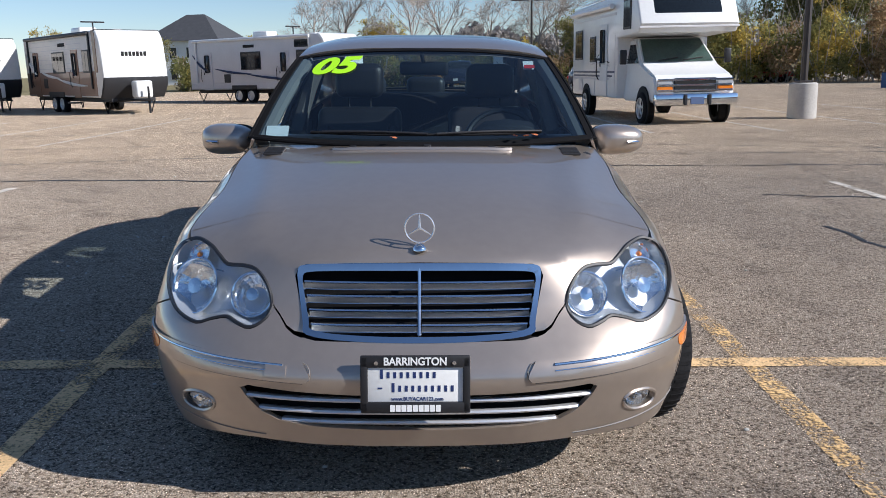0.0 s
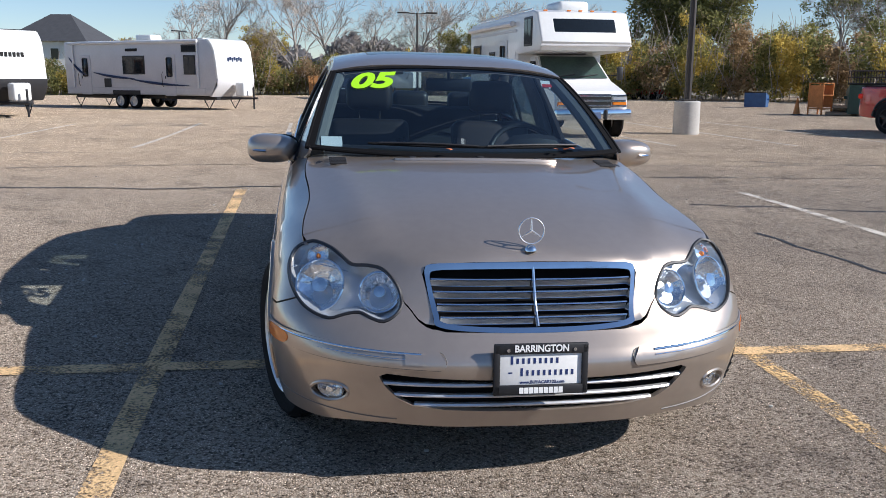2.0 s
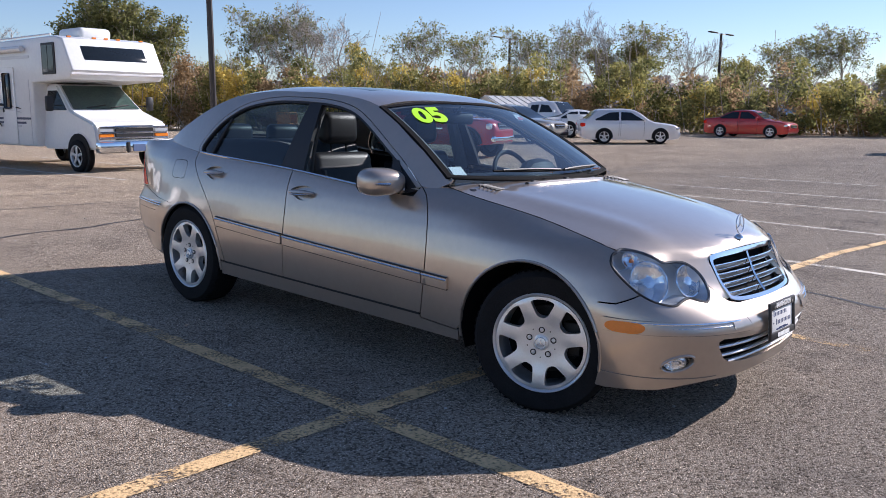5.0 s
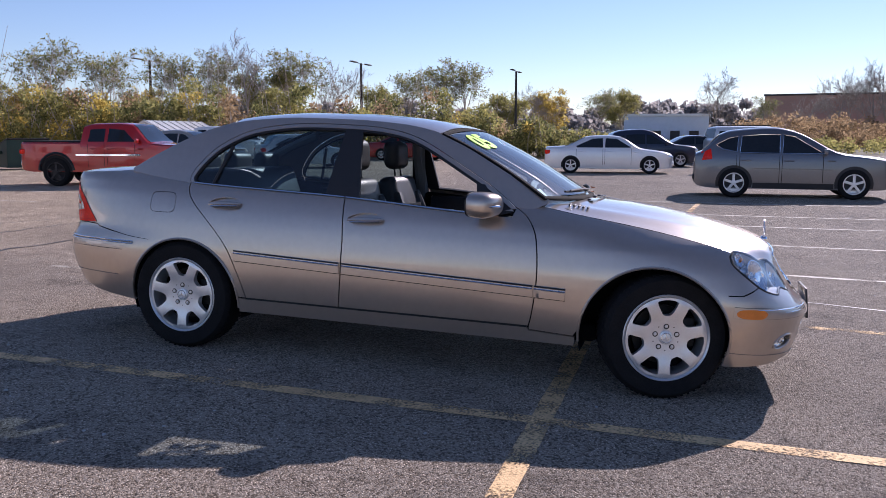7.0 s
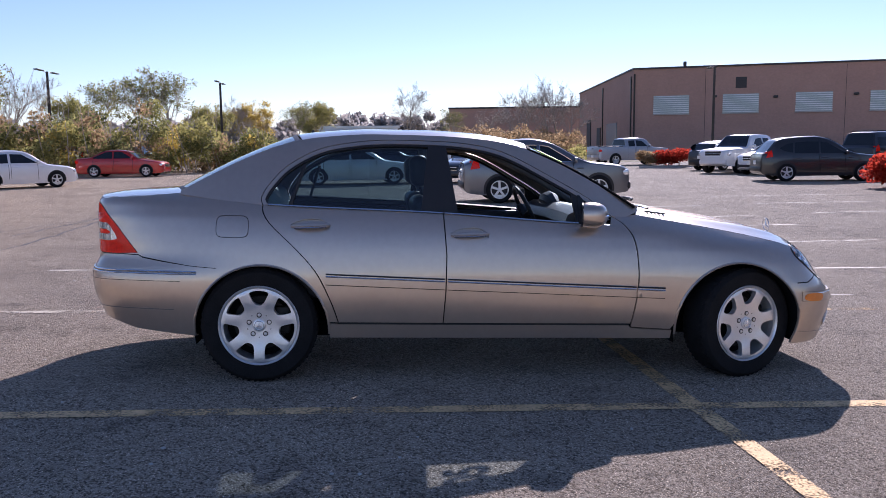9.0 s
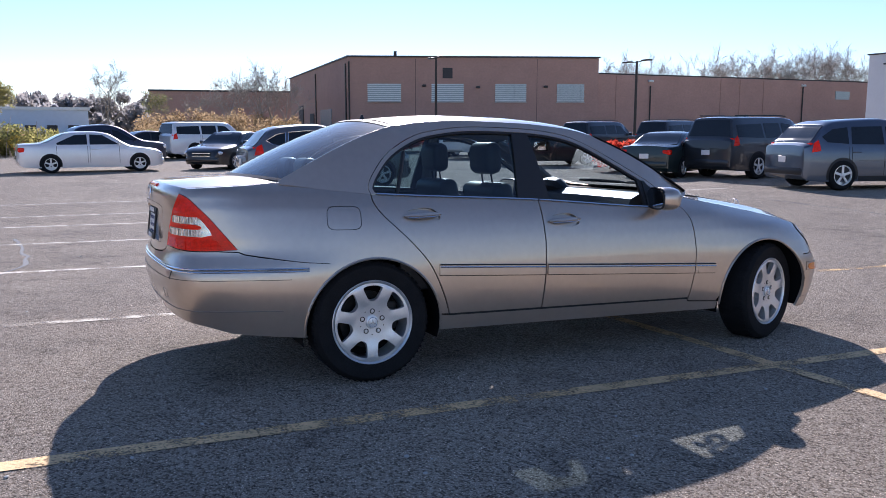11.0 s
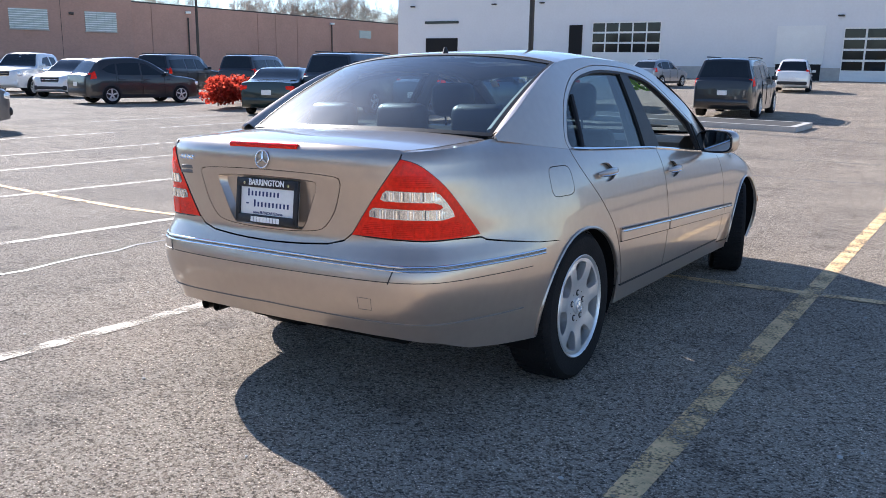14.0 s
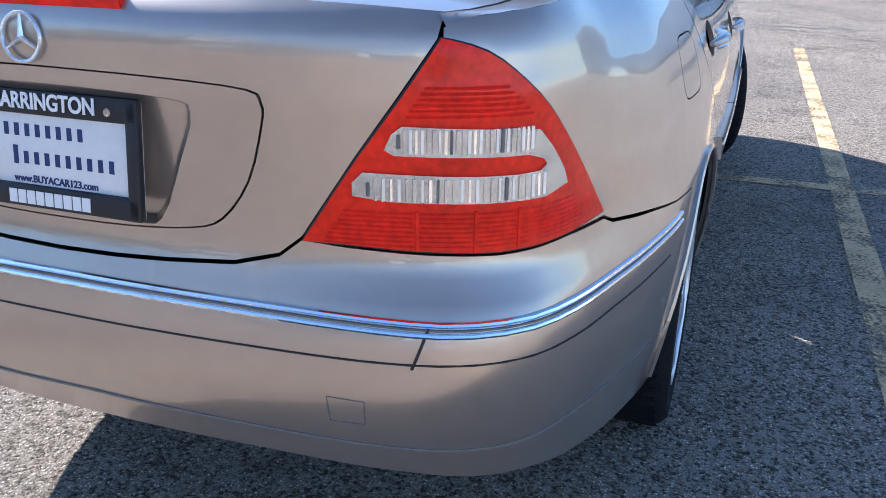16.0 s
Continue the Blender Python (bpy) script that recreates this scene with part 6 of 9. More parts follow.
    # screens
    for nm, a, b in (("windscreen", -h + ws[0] + 0.05, -h + ws[1] - 0.03),) + ((("rear_window", h - back[0] + 0.04, h - back[1] - 0.03),) if not bed else (("rear_window", -h + bed - 0.055, -h + bed - 0.012),)):
        loop = []
        for y in np.linspace(a, b, 6):
            loop.append((float(side_x(y, float(top(y)) - 0.06)) - 0.10, y))
        loop += [(-x, y) for x, y in loop[::-1]]
        panel(nm, lambda x, y: np.column_stack([x, y, top(y) + 0.018 - 0.012 * np.abs(x / 0.6)]), [loop], DARKGLASS, body, 0.2, 0.0, lift=0.006)
    part("grille", box(W * 0.44, 0.10, 0.20 if H < 1.6 else 0.30, (0, -h + 0.055, nose - 0.14), 0.03, 2), SEAM, c)
    for k in range(2):
        part("grille_bar", box(W * 0.42, 0.03, 0.035, (0, -h - 0.002, nose - 0.09 - 0.10 * k), 0.01, 1), CHROME, c)
    part("front_bumper", box(W * 0.78, 0.22, 0.22, (0, -h + 0.10, clear_ + 0.20), 0.07, 2), trim or col, c)
    part("rear_bumper", box(W * 0.84, 0.20, 0.22, (0, h - 0.08, clear_ + 0.26), 0.07, 2), trim or col, c)
    part("number_plate", box(0.31, 0.012, 0.155, (0, h + 0.016 if not bed else h + 0.03, 0.66 * deck_ if not bed else clear_ + 0.28), 0.004, 1), WHITEPLASTIC, c)
    if bed:
        part("load_bed", box(W * 0.76, h - (-h + bed) - 0.14, 0.06, (0, (-h + bed + h) / 2, deck_ + 0.006), 0.01), SEAM, c)
        part("tailgate_handle", box(0.20, 0.02, 0.05, (0, h + 0.008, deck_ - 0.14), 0.01, 1), BLACK, c)
        part("tailgate_seam", box(W * 0.80, 0.012, 0.012, (0, h + 0.004, clear_ + 0.40)), SEAM, c)
    return c


def sedan(name, label, place, heading, color, metal=0.3, **k):
    return vehicle(name, label, "car", place, heading, color, metal=metal,
                   windows=([(1.62, 1.0), (2.18, 1.34), (2.60, 1.36), (2.62, 1.0)], [(2.70, 1.0), (2.70, 1.36), (3.10, 1.34), (3.72, 1.06), (3.70, 1.0)]), **k)


def suv(name, label, place, heading, color, metal=0.3, **k):
    d = dict(L=4.53, W=1.82, H=1.67, r=0.345, clear_=0.22, hood=1.07, belt=1.02, nose=0.86, ws=(1.15, 2.25), back=(0.62, 0.16), deck_=1.10, axles=(0.92, 0.95), tall_lamps=True, trim=BLACK, lamp_h=0.16, arch_=0.10, cladding=True,
             windows=([(1.60, 1.07), (1.72, 1.15), (2.24, 1.47), (2.48, 1.51), (2.50, 1.07)], [(2.56, 1.07), (2.56, 1.515), (3.0, 1.515), (3.42, 1.48), (3.46, 1.08)], [(3.53, 1.10), (3.50, 1.47), (3.72, 1.43), (4.02, 1.27), (3.84, 1.16)]))
    d.update(k)
    return vehicle(name, label, "car", place, heading, color, metal=metal, **d)


def big_suv(name, label, place, heading, color, metal=0.3, **k):
    d = dict(L=5.55, W=2.04, H=1.93, r=0.40, clear_=0.26, hood=1.24, belt=1.22, nose=1.05, ws=(1.42, 2.25), back=(0.30, 0.10), deck_=1.25, axles=(0.98, 1.30), tall_lamps=True, lamp_h=0.2, rack=True,
             windows=([(1.95, 1.28), (2.40, 1.70), (2.85, 1.74), (2.87, 1.28)], [(2.97, 1.28), (2.97, 1.74), (3.80, 1.73), (3.82, 1.28)], [(3.92, 1.28), (3.92, 1.72), (5.16, 1.68), (5.20, 1.30)]))
    d.update(k)
    return vehicle(name, label, "car", place, heading, color, metal=metal, **d)


def pickup(name, label, place, heading, color, metal=0.1, **k):
    d = dict(L=5.8, W=2.0, H=1.90, r=0.40, clear_=0.36, hood=1.27, belt=1.25, nose=1.08, ws=(1.45, 2.15), deck_=1.32, axles=(0.95, 1.25), bed=3.75, lamp_h=0.2,
             windows=([(1.98, 1.31), (2.36, 1.68), (2.85, 1.73), (2.87, 1.31)], [(2.97, 1.31), (2.97, 1.72), (3.46, 1.70), (3.50, 1.31)]))
    d.update(k)
    return vehicle(name, label, "pickup truck", place, heading, color, metal=metal, **d)


WHITE, SILVERC, BLK = (0.75, 0.75, 0.74), (0.42, 0.43, 0.44), (0.02, 0.02, 0.023)
red_truck = pickup("red_pickup", "bright red lifted extended-cab pickup with black wheels", (15.85, 14.35), -79, (0.40, 0.010, 0.008), r=0.45, clear_=0.45, H=1.97, hood=1.36, belt=1.33, nose=1.17, deck_=1.38, trim=CHROME, rim_mat=BLACK,
       windows=([(1.98, 1.39), (2.36, 1.75), (2.85, 1.80), (2.87, 1.39)], [(2.97, 1.39), (2.97, 1.79), (3.46, 1.77), (3.50, 1.39)]))
for sg in (1, -1):
    part("chrome_strip", box(0.03, 2.1, 0.07, (sg * 0.985, -0.05, 0.98), 0.012, 1), CHROME, red_truck)
    for y in (-1.95, 1.65):
        part("wheel_flare", tube([(sg * 0.975, y + 0.56 * math.cos(t), 0.47 + 0.56 * math.sin(t)) for t in np.linspace(0.05, 3.09, 14)], 0.05, 6), BLACK, red_truck)
red_truck.scale = (0.91, 0.91, 0.91)
suv("beige_suv", "beige compact crossover parked in the row", (26.8, 19.0), -88, (0.40, 0.37, 0.32), 0.5)
pickup("white_pickup", "white pickup with a canopy over its bed", (34.5, 22.6), -88, WHITE)
sedan("white_hatchback", "white five-door hatchback with clear lamps", (29.4, 14.9), -50, WHITE, L=4.35, back=(0.75, 0.25), deck_=1.05, H=1.50)
sedan("white_sedan", "pearl white four-door sedan parked across the lane", (28.7, 1.4), -84, WHITE, L=4.95)
suv("navy_suv", "dark navy sport utility wagon behind the white sedan", (35.8, 0.2), -75, (0.02, 0.025, 0.05), H=1.75)
sedan("dark_coupe", "dark saloon with a red tail lamp", (42.0, -2.1), -75, BLK)
suv("grey_crossover", "dark grey metallic crossover with chrome window trim", (17.2, -4.03), -91, (0.145, 0.148, 0.158), 0.6, H=1.68, r=0.36, chrome_trim=True)
sedan("red_sedan", "red four-door sedan parked side on", (41.7, 14.2), -92, (0.40, 0.015, 0.012))
big_suv("dark_wagon", "dark older wagon behind the red sedan", (50.0, 16.4), -98, (0.03, 0.03, 0.035), H=1.85)
sedan("silver_sedan", "silver white sedan at the end of the row", (34.9, 21.0), -30, WHITE)
pickup("grey_pickup", "silver grey pickup beside the brick hall", (52.5, -17.5), -75, (0.35, 0.36, 0.38), 0.4)
pickup("white_crew_pickup", "white crew-cab pickup facing the lane", (35.7, -18.4), 122, WHITE)
suv("white_crossover", "white crossover with black lower trim", (32.7, -18.6), 120, WHITE)
suv("black_crossover", "glossy black compact crossover parked tail out", (25.9, -16.7), -100, (0.025, 0.024, 0.024), 0.1, L=4.7, H=1.72)
suv("dark_hatchback", "small dark hatchback with red lamps beyond the white pickup", (39.7, -18.9), -60, (0.02, 0.022, 0.03), 0.1, L=4.1, H=1.6)
big_suv("black_wagon", "black full-size sport utility wagon in the row", (32.0, -24.0), -70, BLK)
big_suv("black_wagon", "black full-size sport utility wagon in the row", (29.0, -26.5), -70, BLK)
sedan("green_sedan", "dark green older sedan with red tail lamps", (17.6, -16.4), -62, (0.015, 0.03, 0.03), 0.3)
suv("blue_grey_wagon", "blue-grey full-size sport utility wagon beside the pole", (10.7, -17.2), -104, (0.085, 0.105, 0.14), 0.6, L=5.1, W=1.99, H=1.82, r=0.385, hood=1.18, belt=1.10, nose=0.98, ws=(1.30, 2.35), back=(0.70, 0.18), deck_=1.18, axles=(0.95, 1.08), lamp_h=0.18,
    windows=([(1.80, 1.16), (1.95, 1.25), (2.42, 1.56), (2.72, 1.62), (2.74, 1.16)], [(2.82, 1.16), (2.82, 1.625), (3.70, 1.61), (3.76, 1.17)], [(3.84, 1.18), (3.82, 1.60), (4.25, 1.55), (4.58, 1.36), (4.45, 1.22)]))
big_suv("dark_suv", "dark sport utility wagon beside the blue-grey one", (15.9, -18.6), -80, (0.03, 0.032, 0.036), 0.2)
pickup("silver_pickup", "silver white pickup seen from its tailgate", (11.4, -26.8), -89, (0.62, 0.62, 0.61), 0.2)
big_suv("black_suv", "black full-size sport utility wagon behind the island", (5.4, -26.4), -86, BLK, 0.2)
suv("white_jeep", "white square-backed utility car", (7.2, -46.0), -82, WHITE, H=1.78)
sedan("dark_saloon", "dark saloon parked before the white workshop", (18.6, -46.5), -100, (0.03, 0.028, 0.03))
suv("grey_suv", "silver grey crossover before the white workshop", (15.6, -48.0), -100, (0.3, 0.31, 0.33), 0.5)
suv("white_suv", "white sport utility car parked by the garage doors", (-0.6, -43.0), -92, WHITE, H=1.80)
sedan("black_sedan", "black sedan with its bonnet towards the lane", (29.6, -4.0), 138, BLK)
big_suv("white_old_wagon", "white older sport utility wagon with tinted glass", (41.6, -5.2), -72, WHITE)
pickup("navy_pickup", "dark navy pickup far off by the trees", (2.1, 55.0), 82, (0.015, 0.02, 0.05))
sedan("blue_wagon", "dark blue hatchback beside the motorhome", (7.9, 35.5), -84, (0.02, 0.04, 0.09), 0.4, L=4.4, back=(0.7, 0.2), H=1.5)

# ==== trailers and motorhome ====
RVWHITE = material("rv_white", (0.76, 0.76, 0.74), 0.35, coat=0.4, vary=0.05, scale=1.5)
RVGREY = material("rv_grey_skin", (0.62, 0.61, 0.61), 0.4, coat=0.3, vary=0.06, scale=1.5)
RVBROWN = material("rv_brown_skin", (0.24, 0.125, 0.075), 0.4, coat=0.3, vary=0.1, scale=2)
RVTAN = material("rv_tan_skin", (0.78, 0.74, 0.68), 0.45, vary=0.06, scale=2)
NAVY = material("navy_stripe", (0.03, 0.045, 0.10), 0.4)


def rounded_box(name, prof, width, mat, parent, label=""):
    """A body swept across its width from a side outline (y, z); the front is -y."""
    bm = bmesh.new()
    a = [bm.verts.new((-width / 2, y, z)) for y, z in prof]
    b = [bm.verts.new((width / 2, y, z)) for y, z in prof]
    bm.faces.new(a)
    bm.faces.new(b[::-1])
    n_ = len(prof)
    for i in range(n_):
        bm.faces.new((a[i], b[i], b[(i + 1) % n_], a[(i + 1) % n_]))
    bmesh.ops.recalc_face_normals(bm, faces=bm.faces)
    es = [e for e in bm.edges if abs(e.verts[0].co.x - e.verts[1].co.x) < 1e-6]
    bmesh.ops.bevel(bm, geom=es, offset=0.05, segments=3, affect="EDGES", profile=0.5)
    return part(name, bm, mat, parent, label)


def rv_window(parent, side, w, y, z, sy_, sz, frame_=None):
    """A framed window on a side wall at x = w."""
    fr = part("window", box(0.03, sy_ + 0.08, sz + 0.08, (side * (w + 0.010), y, z), 0.012, 1), frame_ or BLACK, parent)
    for k in (-1, 1):
        part("pane", box(0.012, sy_ / 2 - 0.02, sz - 0.02, (side * (w + 0.026), y + k * sy_ / 4, z), 0.004, 1), DARKGLASS, fr)


def rv_door(parent, side, w, y, mat):
    d = part("door", box(0.03, 0.66, 1.80, (side * (w + 0.012), y, 1.50), 0.01, 1), mat, parent)
    part("door_window", box(0.012, 0.32, 0.85, (side * (w + 0.032), y, 1.85), 0.05, 2), DARKGLASS, d)
    part("door_handle", box(0.03, 0.05, 0.12, (side * (w + 0.035), y + 0.26, 1.40), 0.01, 1), BLACK, d)
    part("grab_rail", tube([(side * (w + 0.03), y + 0.42, 1.0), (side * (w + 0.09), y + 0.42, 1.1), (side * (w + 0.09), y + 0.42, 1.55), (side * (w + 0.03), y + 0.42, 1.65)], 0.015, 6), BLACK, d)


def trailer(name, label, place, heading, L, lower, upper, nose_mat, brown):
    x0, y0 = place
    t = thing(name, label, "travel trailer", Matrix.Translation((x0, y0, ground_z(x0, y0))) @ pose(0, 0, 0, 0, 0, heading + 90))
    h, W, w = L / 2, 2.4, 1.2
    body = rounded_box("body", [(-h + 0.45, 0.62), (-h + 0.05, 1.05), (-h, 1.35), (-h + 0.14, 2.55), (-h + 0.40, 2.98), (-h + 0.7, 3.04), (h - 0.1, 3.04), (h, 2.95), (h, 0.62)], W, upper, t)
    nose_ = rounded_box("front_cap", [(-h - 0.03, 1.34), (-h + 0.02, 2.0), (-h + 0.10, 2.57), (-h + 0.22, 2.82), (-h + 0.38, 3.0), (-h + 0.52, 3.06), (-h + 0.62, 3.04), (-h + 0.36, 2.75), (-h + 0.24, 2.5), (-h + 0.1, 1.34)], W + 0.02, nose_mat, t)
    band_mat = (bpy.data.materials.get("trailer_band") or material("trailer_band", (0.03, 0.03, 0.033), 0.5)) if brown else upper
    rounded_box("front_band", [(-h + 0.40, 0.58), (-h - 0.01, 1.04), (-h - 0.045, 1.345), (-h + 0.05, 1.345), (-h + 0.09, 1.05), (-h + 0.48, 0.58)], W + 0.03, band_mat, t)
    part("lower_skirt", box(W + 0.024, L - 0.75, 0.92 if brown else 0.30, (0, 0.30, 1.13 if brown else 0.80), 0.02, 1), lower, t)
    if brown:
        for sg in (1, -1):
            part("corner_panel", box(0.03, 0.30, 1.5, (sg * (w + 0.004), -h + 0.62, 2.28), 0.01, 1), lower, t)
            for k in range(7):
                part("siding_joint", box(0.012, L - 2.2, 0.012, (sg * (w + 0.002), 0.75, 1.72 + 0.18 * k)), RVGREY, t)
        part("roof_edge", box(W + 0.05, 0.10, 0.08, (0, -h + 0.50, 3.02), 0.02, 1), BLACK, t)
    part("chassis", box(1.7, L - 0.6, 0.16, (0, 0.1, 0.52), 0.02, 1), BLACK, t)
    part("hitch", tube([(-0.6, -h + 0.5, 0.5), (0, -h - 1.15, 0.52)], 0.05, 6), BLACK, t)
    part("hitch", tube([(0.6, -h + 0.5, 0.5), (0, -h - 1.15, 0.52)], 0.05, 6), BLACK, t)
    part("hitch_jack", tube([(0, -h - 0.95, 0.05), (0, -h - 0.95, 1.0)], 0.04, 8), BLACK, t)
    part("gas_bottle_cover", box(0.62, 0.5, 0.62, (0, -h - 0.42, 0.90), 0.08, 3), RVWHITE, t)
    part("roof_unit", box(0.72, 1.0, 0.30, (0, 0.4, 3.18), 0.09, 3), RVWHITE, t)
    part("roof_vent", box(0.4, 0.4, 0.12, (0.2, -h + 2.0, 3.09), 0.03, 2), RVWHITE, t)
    part("aerial", tube([(-0.3, -h + 2.9, 3.04), (-0.3, -h + 2.9, 3.45)], 0.03, 6), BLACK, t)
    part("aerial_arm", box(0.9, 0.12, 0.05, (-0.3, -h + 2.9, 3.45), 0.02, 1), BLACK, t)
    for sg in (1, -1):
        for k in (-0.42, 0.42):
            add_wheel(t, sg * (w - 0.12), 0.75 + k, 0.34)
        part("mudguard", box(0.05, 1.75, 0.20, (sg * (w + 0.012), 0.75, 0.72), 0.02, 1), BLACK, t)
        part("awning", tube([(sg * (w + 0.06), -h + 1.0, 2.95), (sg * (w + 0.06), h - 0.4, 2.95)], 0.07, 8), BLACK if brown else RVWHITE, t)
        for y in (-h + 1.05, h - 0.6):
            part("awning_arm", box(0.06, 0.09, 2.0, (sg * (w + 0.035), y, 1.95), 0.01, 1), BLACK if brown else RVWHITE, t)
        rv_door(t, sg, w, -h + 2.7, lower if brown else upper)
        rv_door(t, sg, w, h - 1.4, lower if brown else upper)
        rv_window(t, sg, w, -h + 1.55, 1.95, 0.6, 0.75)
        rv_window(t, sg, w, 0.2, 1.95, 1.3, 0.75)
        if not brown:
            rv_window(t, sg, w, -h + 1.55, 2.65, 0.8, 0.25)
        part("vent_cover", box(0.02, 0.45, 0.4, (sg * (w + 0.02), 1.9, 1.15), 0.01, 1), BLACK, t)
        for k, (a, b, z0, z1) in enumerate(((-h + 1.6, 0.6, 1.05, 1.35), (0.2, h - 1.9, 1.35, 1.62), (h - 1.6, h - 0.3, 1.5, 2.3))):
            part("swoosh", tube([(sg * (w + 0.016), a + (b - a) * q, z0 + (z1 - z0) * q ** 1.8) for q in np.linspace(0, 1, 10)], [0.012 + 0.05 * math.sin(math.pi * q) for q in np.linspace(0, 1, 10)], 6, flat=1.0), RVTAN if brown else NAVY, t)
        part("name_bar", box(0.012, 0.75, 0.13, (sg * (w + 0.012), -h + 4.0 if brown else 0.3, 2.62), 0.01, 1), SEAM, t)
        part("step", box(0.35, 0.6, 0.05, (sg * (w + 0.15), -h + 2.7, 0.42), 0.01, 1), BLACK, t)
        for y in (-h + 0.8, h - 0.5):
            part("stabiliser", tube([(sg * 0.85, y - 0.3, 0.5), (sg * 0.85, y + 0.05, 0.03), (sg * 0.85, y + 0.35, 0.5)], 0.025, 6), BLACK, t)
    for k in range(7):      # maker's mark, as plain bars
        part("name_bar", box(0.105, 0.012, 0.17 - 0.012 * (k % 2), (-0.42 + 0.14 * k, -h + 0.030, 2.18 + (0 if brown else 0.05 * (k % 2))), 0.004, 1), SEAM if brown else NAVY, t)
    return t


trailer("brown_trailer", "brown and white travel trailer with a white nose, parked unhitched", (-13.7, 30.2), -48, 8.6, RVBROWN, RVTAN, RVWHITE, True)
trailer("tan_trailer", "brown travel trailer half behind another trailer", (-21.2, 34.2), -46, 8.2, RVBROWN, RVTAN, RVTAN, True)
trailer("grey_trailer", "grey and white travel trailer with dark swooping stripes", (-7.55, 36.6), -36, 9.4, RVGREY, RVGREY, RVWHITE, False)
st = thing("small_trailer", "small white camping trailer with a rounded front window", "travel trailer", Matrix.Translation((6.2, 57.0, ground_z(6.2, 57.0))) @ pose(0, 0, 0, 0, 0, -14))
rounded_box("body", [(-2.5, 0.7), (-2.7, 1.1), (-2.45, 2.6), (-2.2, 2.9), (2.4, 2.9), (2.6, 2.7), (2.6, 0.7)], 2.4, RVWHITE, st)
part("lower_skirt", box(2.42, 4.9, 0.5, (0, 0, 0.95), 0.03, 1), RVGREY, st)
part("front_window", box(0.95, 0.05, 0.8, (0, -2.60, 2.05), 0.08, 2, m=None), DARKGLASS, st)
part("roof_unit", box(0.7, 0.9, 0.3, (0, 0.2, 3.03), 0.08, 2), RVWHITE, st)
part("hitch", tube([(0, -2.4, 0.5), (0, -3.7, 0.5)], 0.06, 6), BLACK, st)
part("hitch_jack", tube([(0, -3.4, 0.02), (0, -3.4, 0.8)], 0.04, 6), BLACK, st)
for sg in (1, -1):
    add_wheel(st, sg * 1.08, 0.3, 0.34)
    part("swoosh", tube([(sg * 0.75, -2.64, 1.35), (sg * 0.95, -2.58, 1.85)], [0.04, 0.01], 6), NAVY, st)

# motorhome on a van chassis; nose towards -y
mh = thing("motorhome", "white cab-over motorhome with blue stripes and a chrome bumper", "motorhome", Matrix.Translation((5.75, 18.3, ground_z(5.75, 18.3))) @ pose(0, 0, 0, 0, 0, 4))
W, w = 2.32, 1.16
coach = rounded_box("coach_body", [(-1.5, 0.55), (-1.5, 2.02), (-3.18, 2.08), (-3.32, 2.28), (-2.95, 2.98), (-2.6, 3.05), (3.0, 2.98), (3.1, 2.85), (3.1, 0.55)], W, RVWHITE, mh)
part("window", box(1.62, 0.05, 0.40, (0, -3.10, 2.66), 0.04, 2, m=Matrix.Translation((0, -3.10, 2.66)) @ pose(0, 0, 0, -28, 0, 0) @ Matrix.Translation((0, 3.10, -2.66))), DARKGLASS, coach)
part("stripe", box(W + 0.02, 0.03, 0.05, (0, -3.28, 2.20), 0.01, 1), RVGREY, coach)
for x in (-0.9, -0.3, 0, 0.3, 0.9):
    part("marker_lamp", box(0.10, 0.05, 0.035, (x, -2.80, 3.03), 0.01, 1), AMBER, coach)
part("roof_unit", box(0.8, 1.0, 0.28, (0, -1.9, 3.16), 0.10, 3), RVWHITE, mh)
part("ladder_rail", tube([(-1.05, -2.3, 3.10), (-1.05, 2.6, 3.05)], 0.02, 6), RVGREY, mh)
part("awning", tube([(-1.24, -1.3, 2.80), (-1.24, 2.9, 2.80)], 0.07, 8), RVWHITE, mh)
cab = bmesh.new()
ring = [(-1.45, 2.0, 0.80), (-1.95, 2.0, 0.82), (-2.72, 1.38, 0.93), (-3.60, 1.12, 0.93), (-3.72, 0.95, 0.92), (-3.74, 0.52, 0.92), (-1.45, 0.50, 0.98)]
l_ = [cab.verts.new((-x, y, z)) for y, z, x in ring]
r_ = [cab.verts.new((x, y, z)) for y, z, x in ring]
cab.faces.new(l_)
cab.faces.new(r_[::-1])
for i in range(len(ring)):
    cab.faces.new((l_[i], r_[i], r_[(i + 1) % len(ring)], l_[(i + 1) % len(ring)]))
bmesh.ops.recalc_face_normals(cab, faces=cab.faces)
bmesh.ops.bevel(cab, geom=cab.edges[:], offset=0.05, segments=2, affect="EDGES")
cab_ob = part("cab", cab, RVWHITE, mh)
bm = bmesh.new()
bm.faces.new([bm.verts.new(p) for p in ((-0.84, -2.69, 1.43), (0.84, -2.69, 1.43), (0.74, -2.02, 1.97), (-0.74, -2.02, 1.97))])
bmesh.ops.solidify(bm, geom=bm.faces[:], thickness=-0.02)
part("windscreen", bm, material("green_screen", (0.10, 0.17, 0.15), 0.06, coat=1.0, vary=0.3, scale=3), cab_ob)
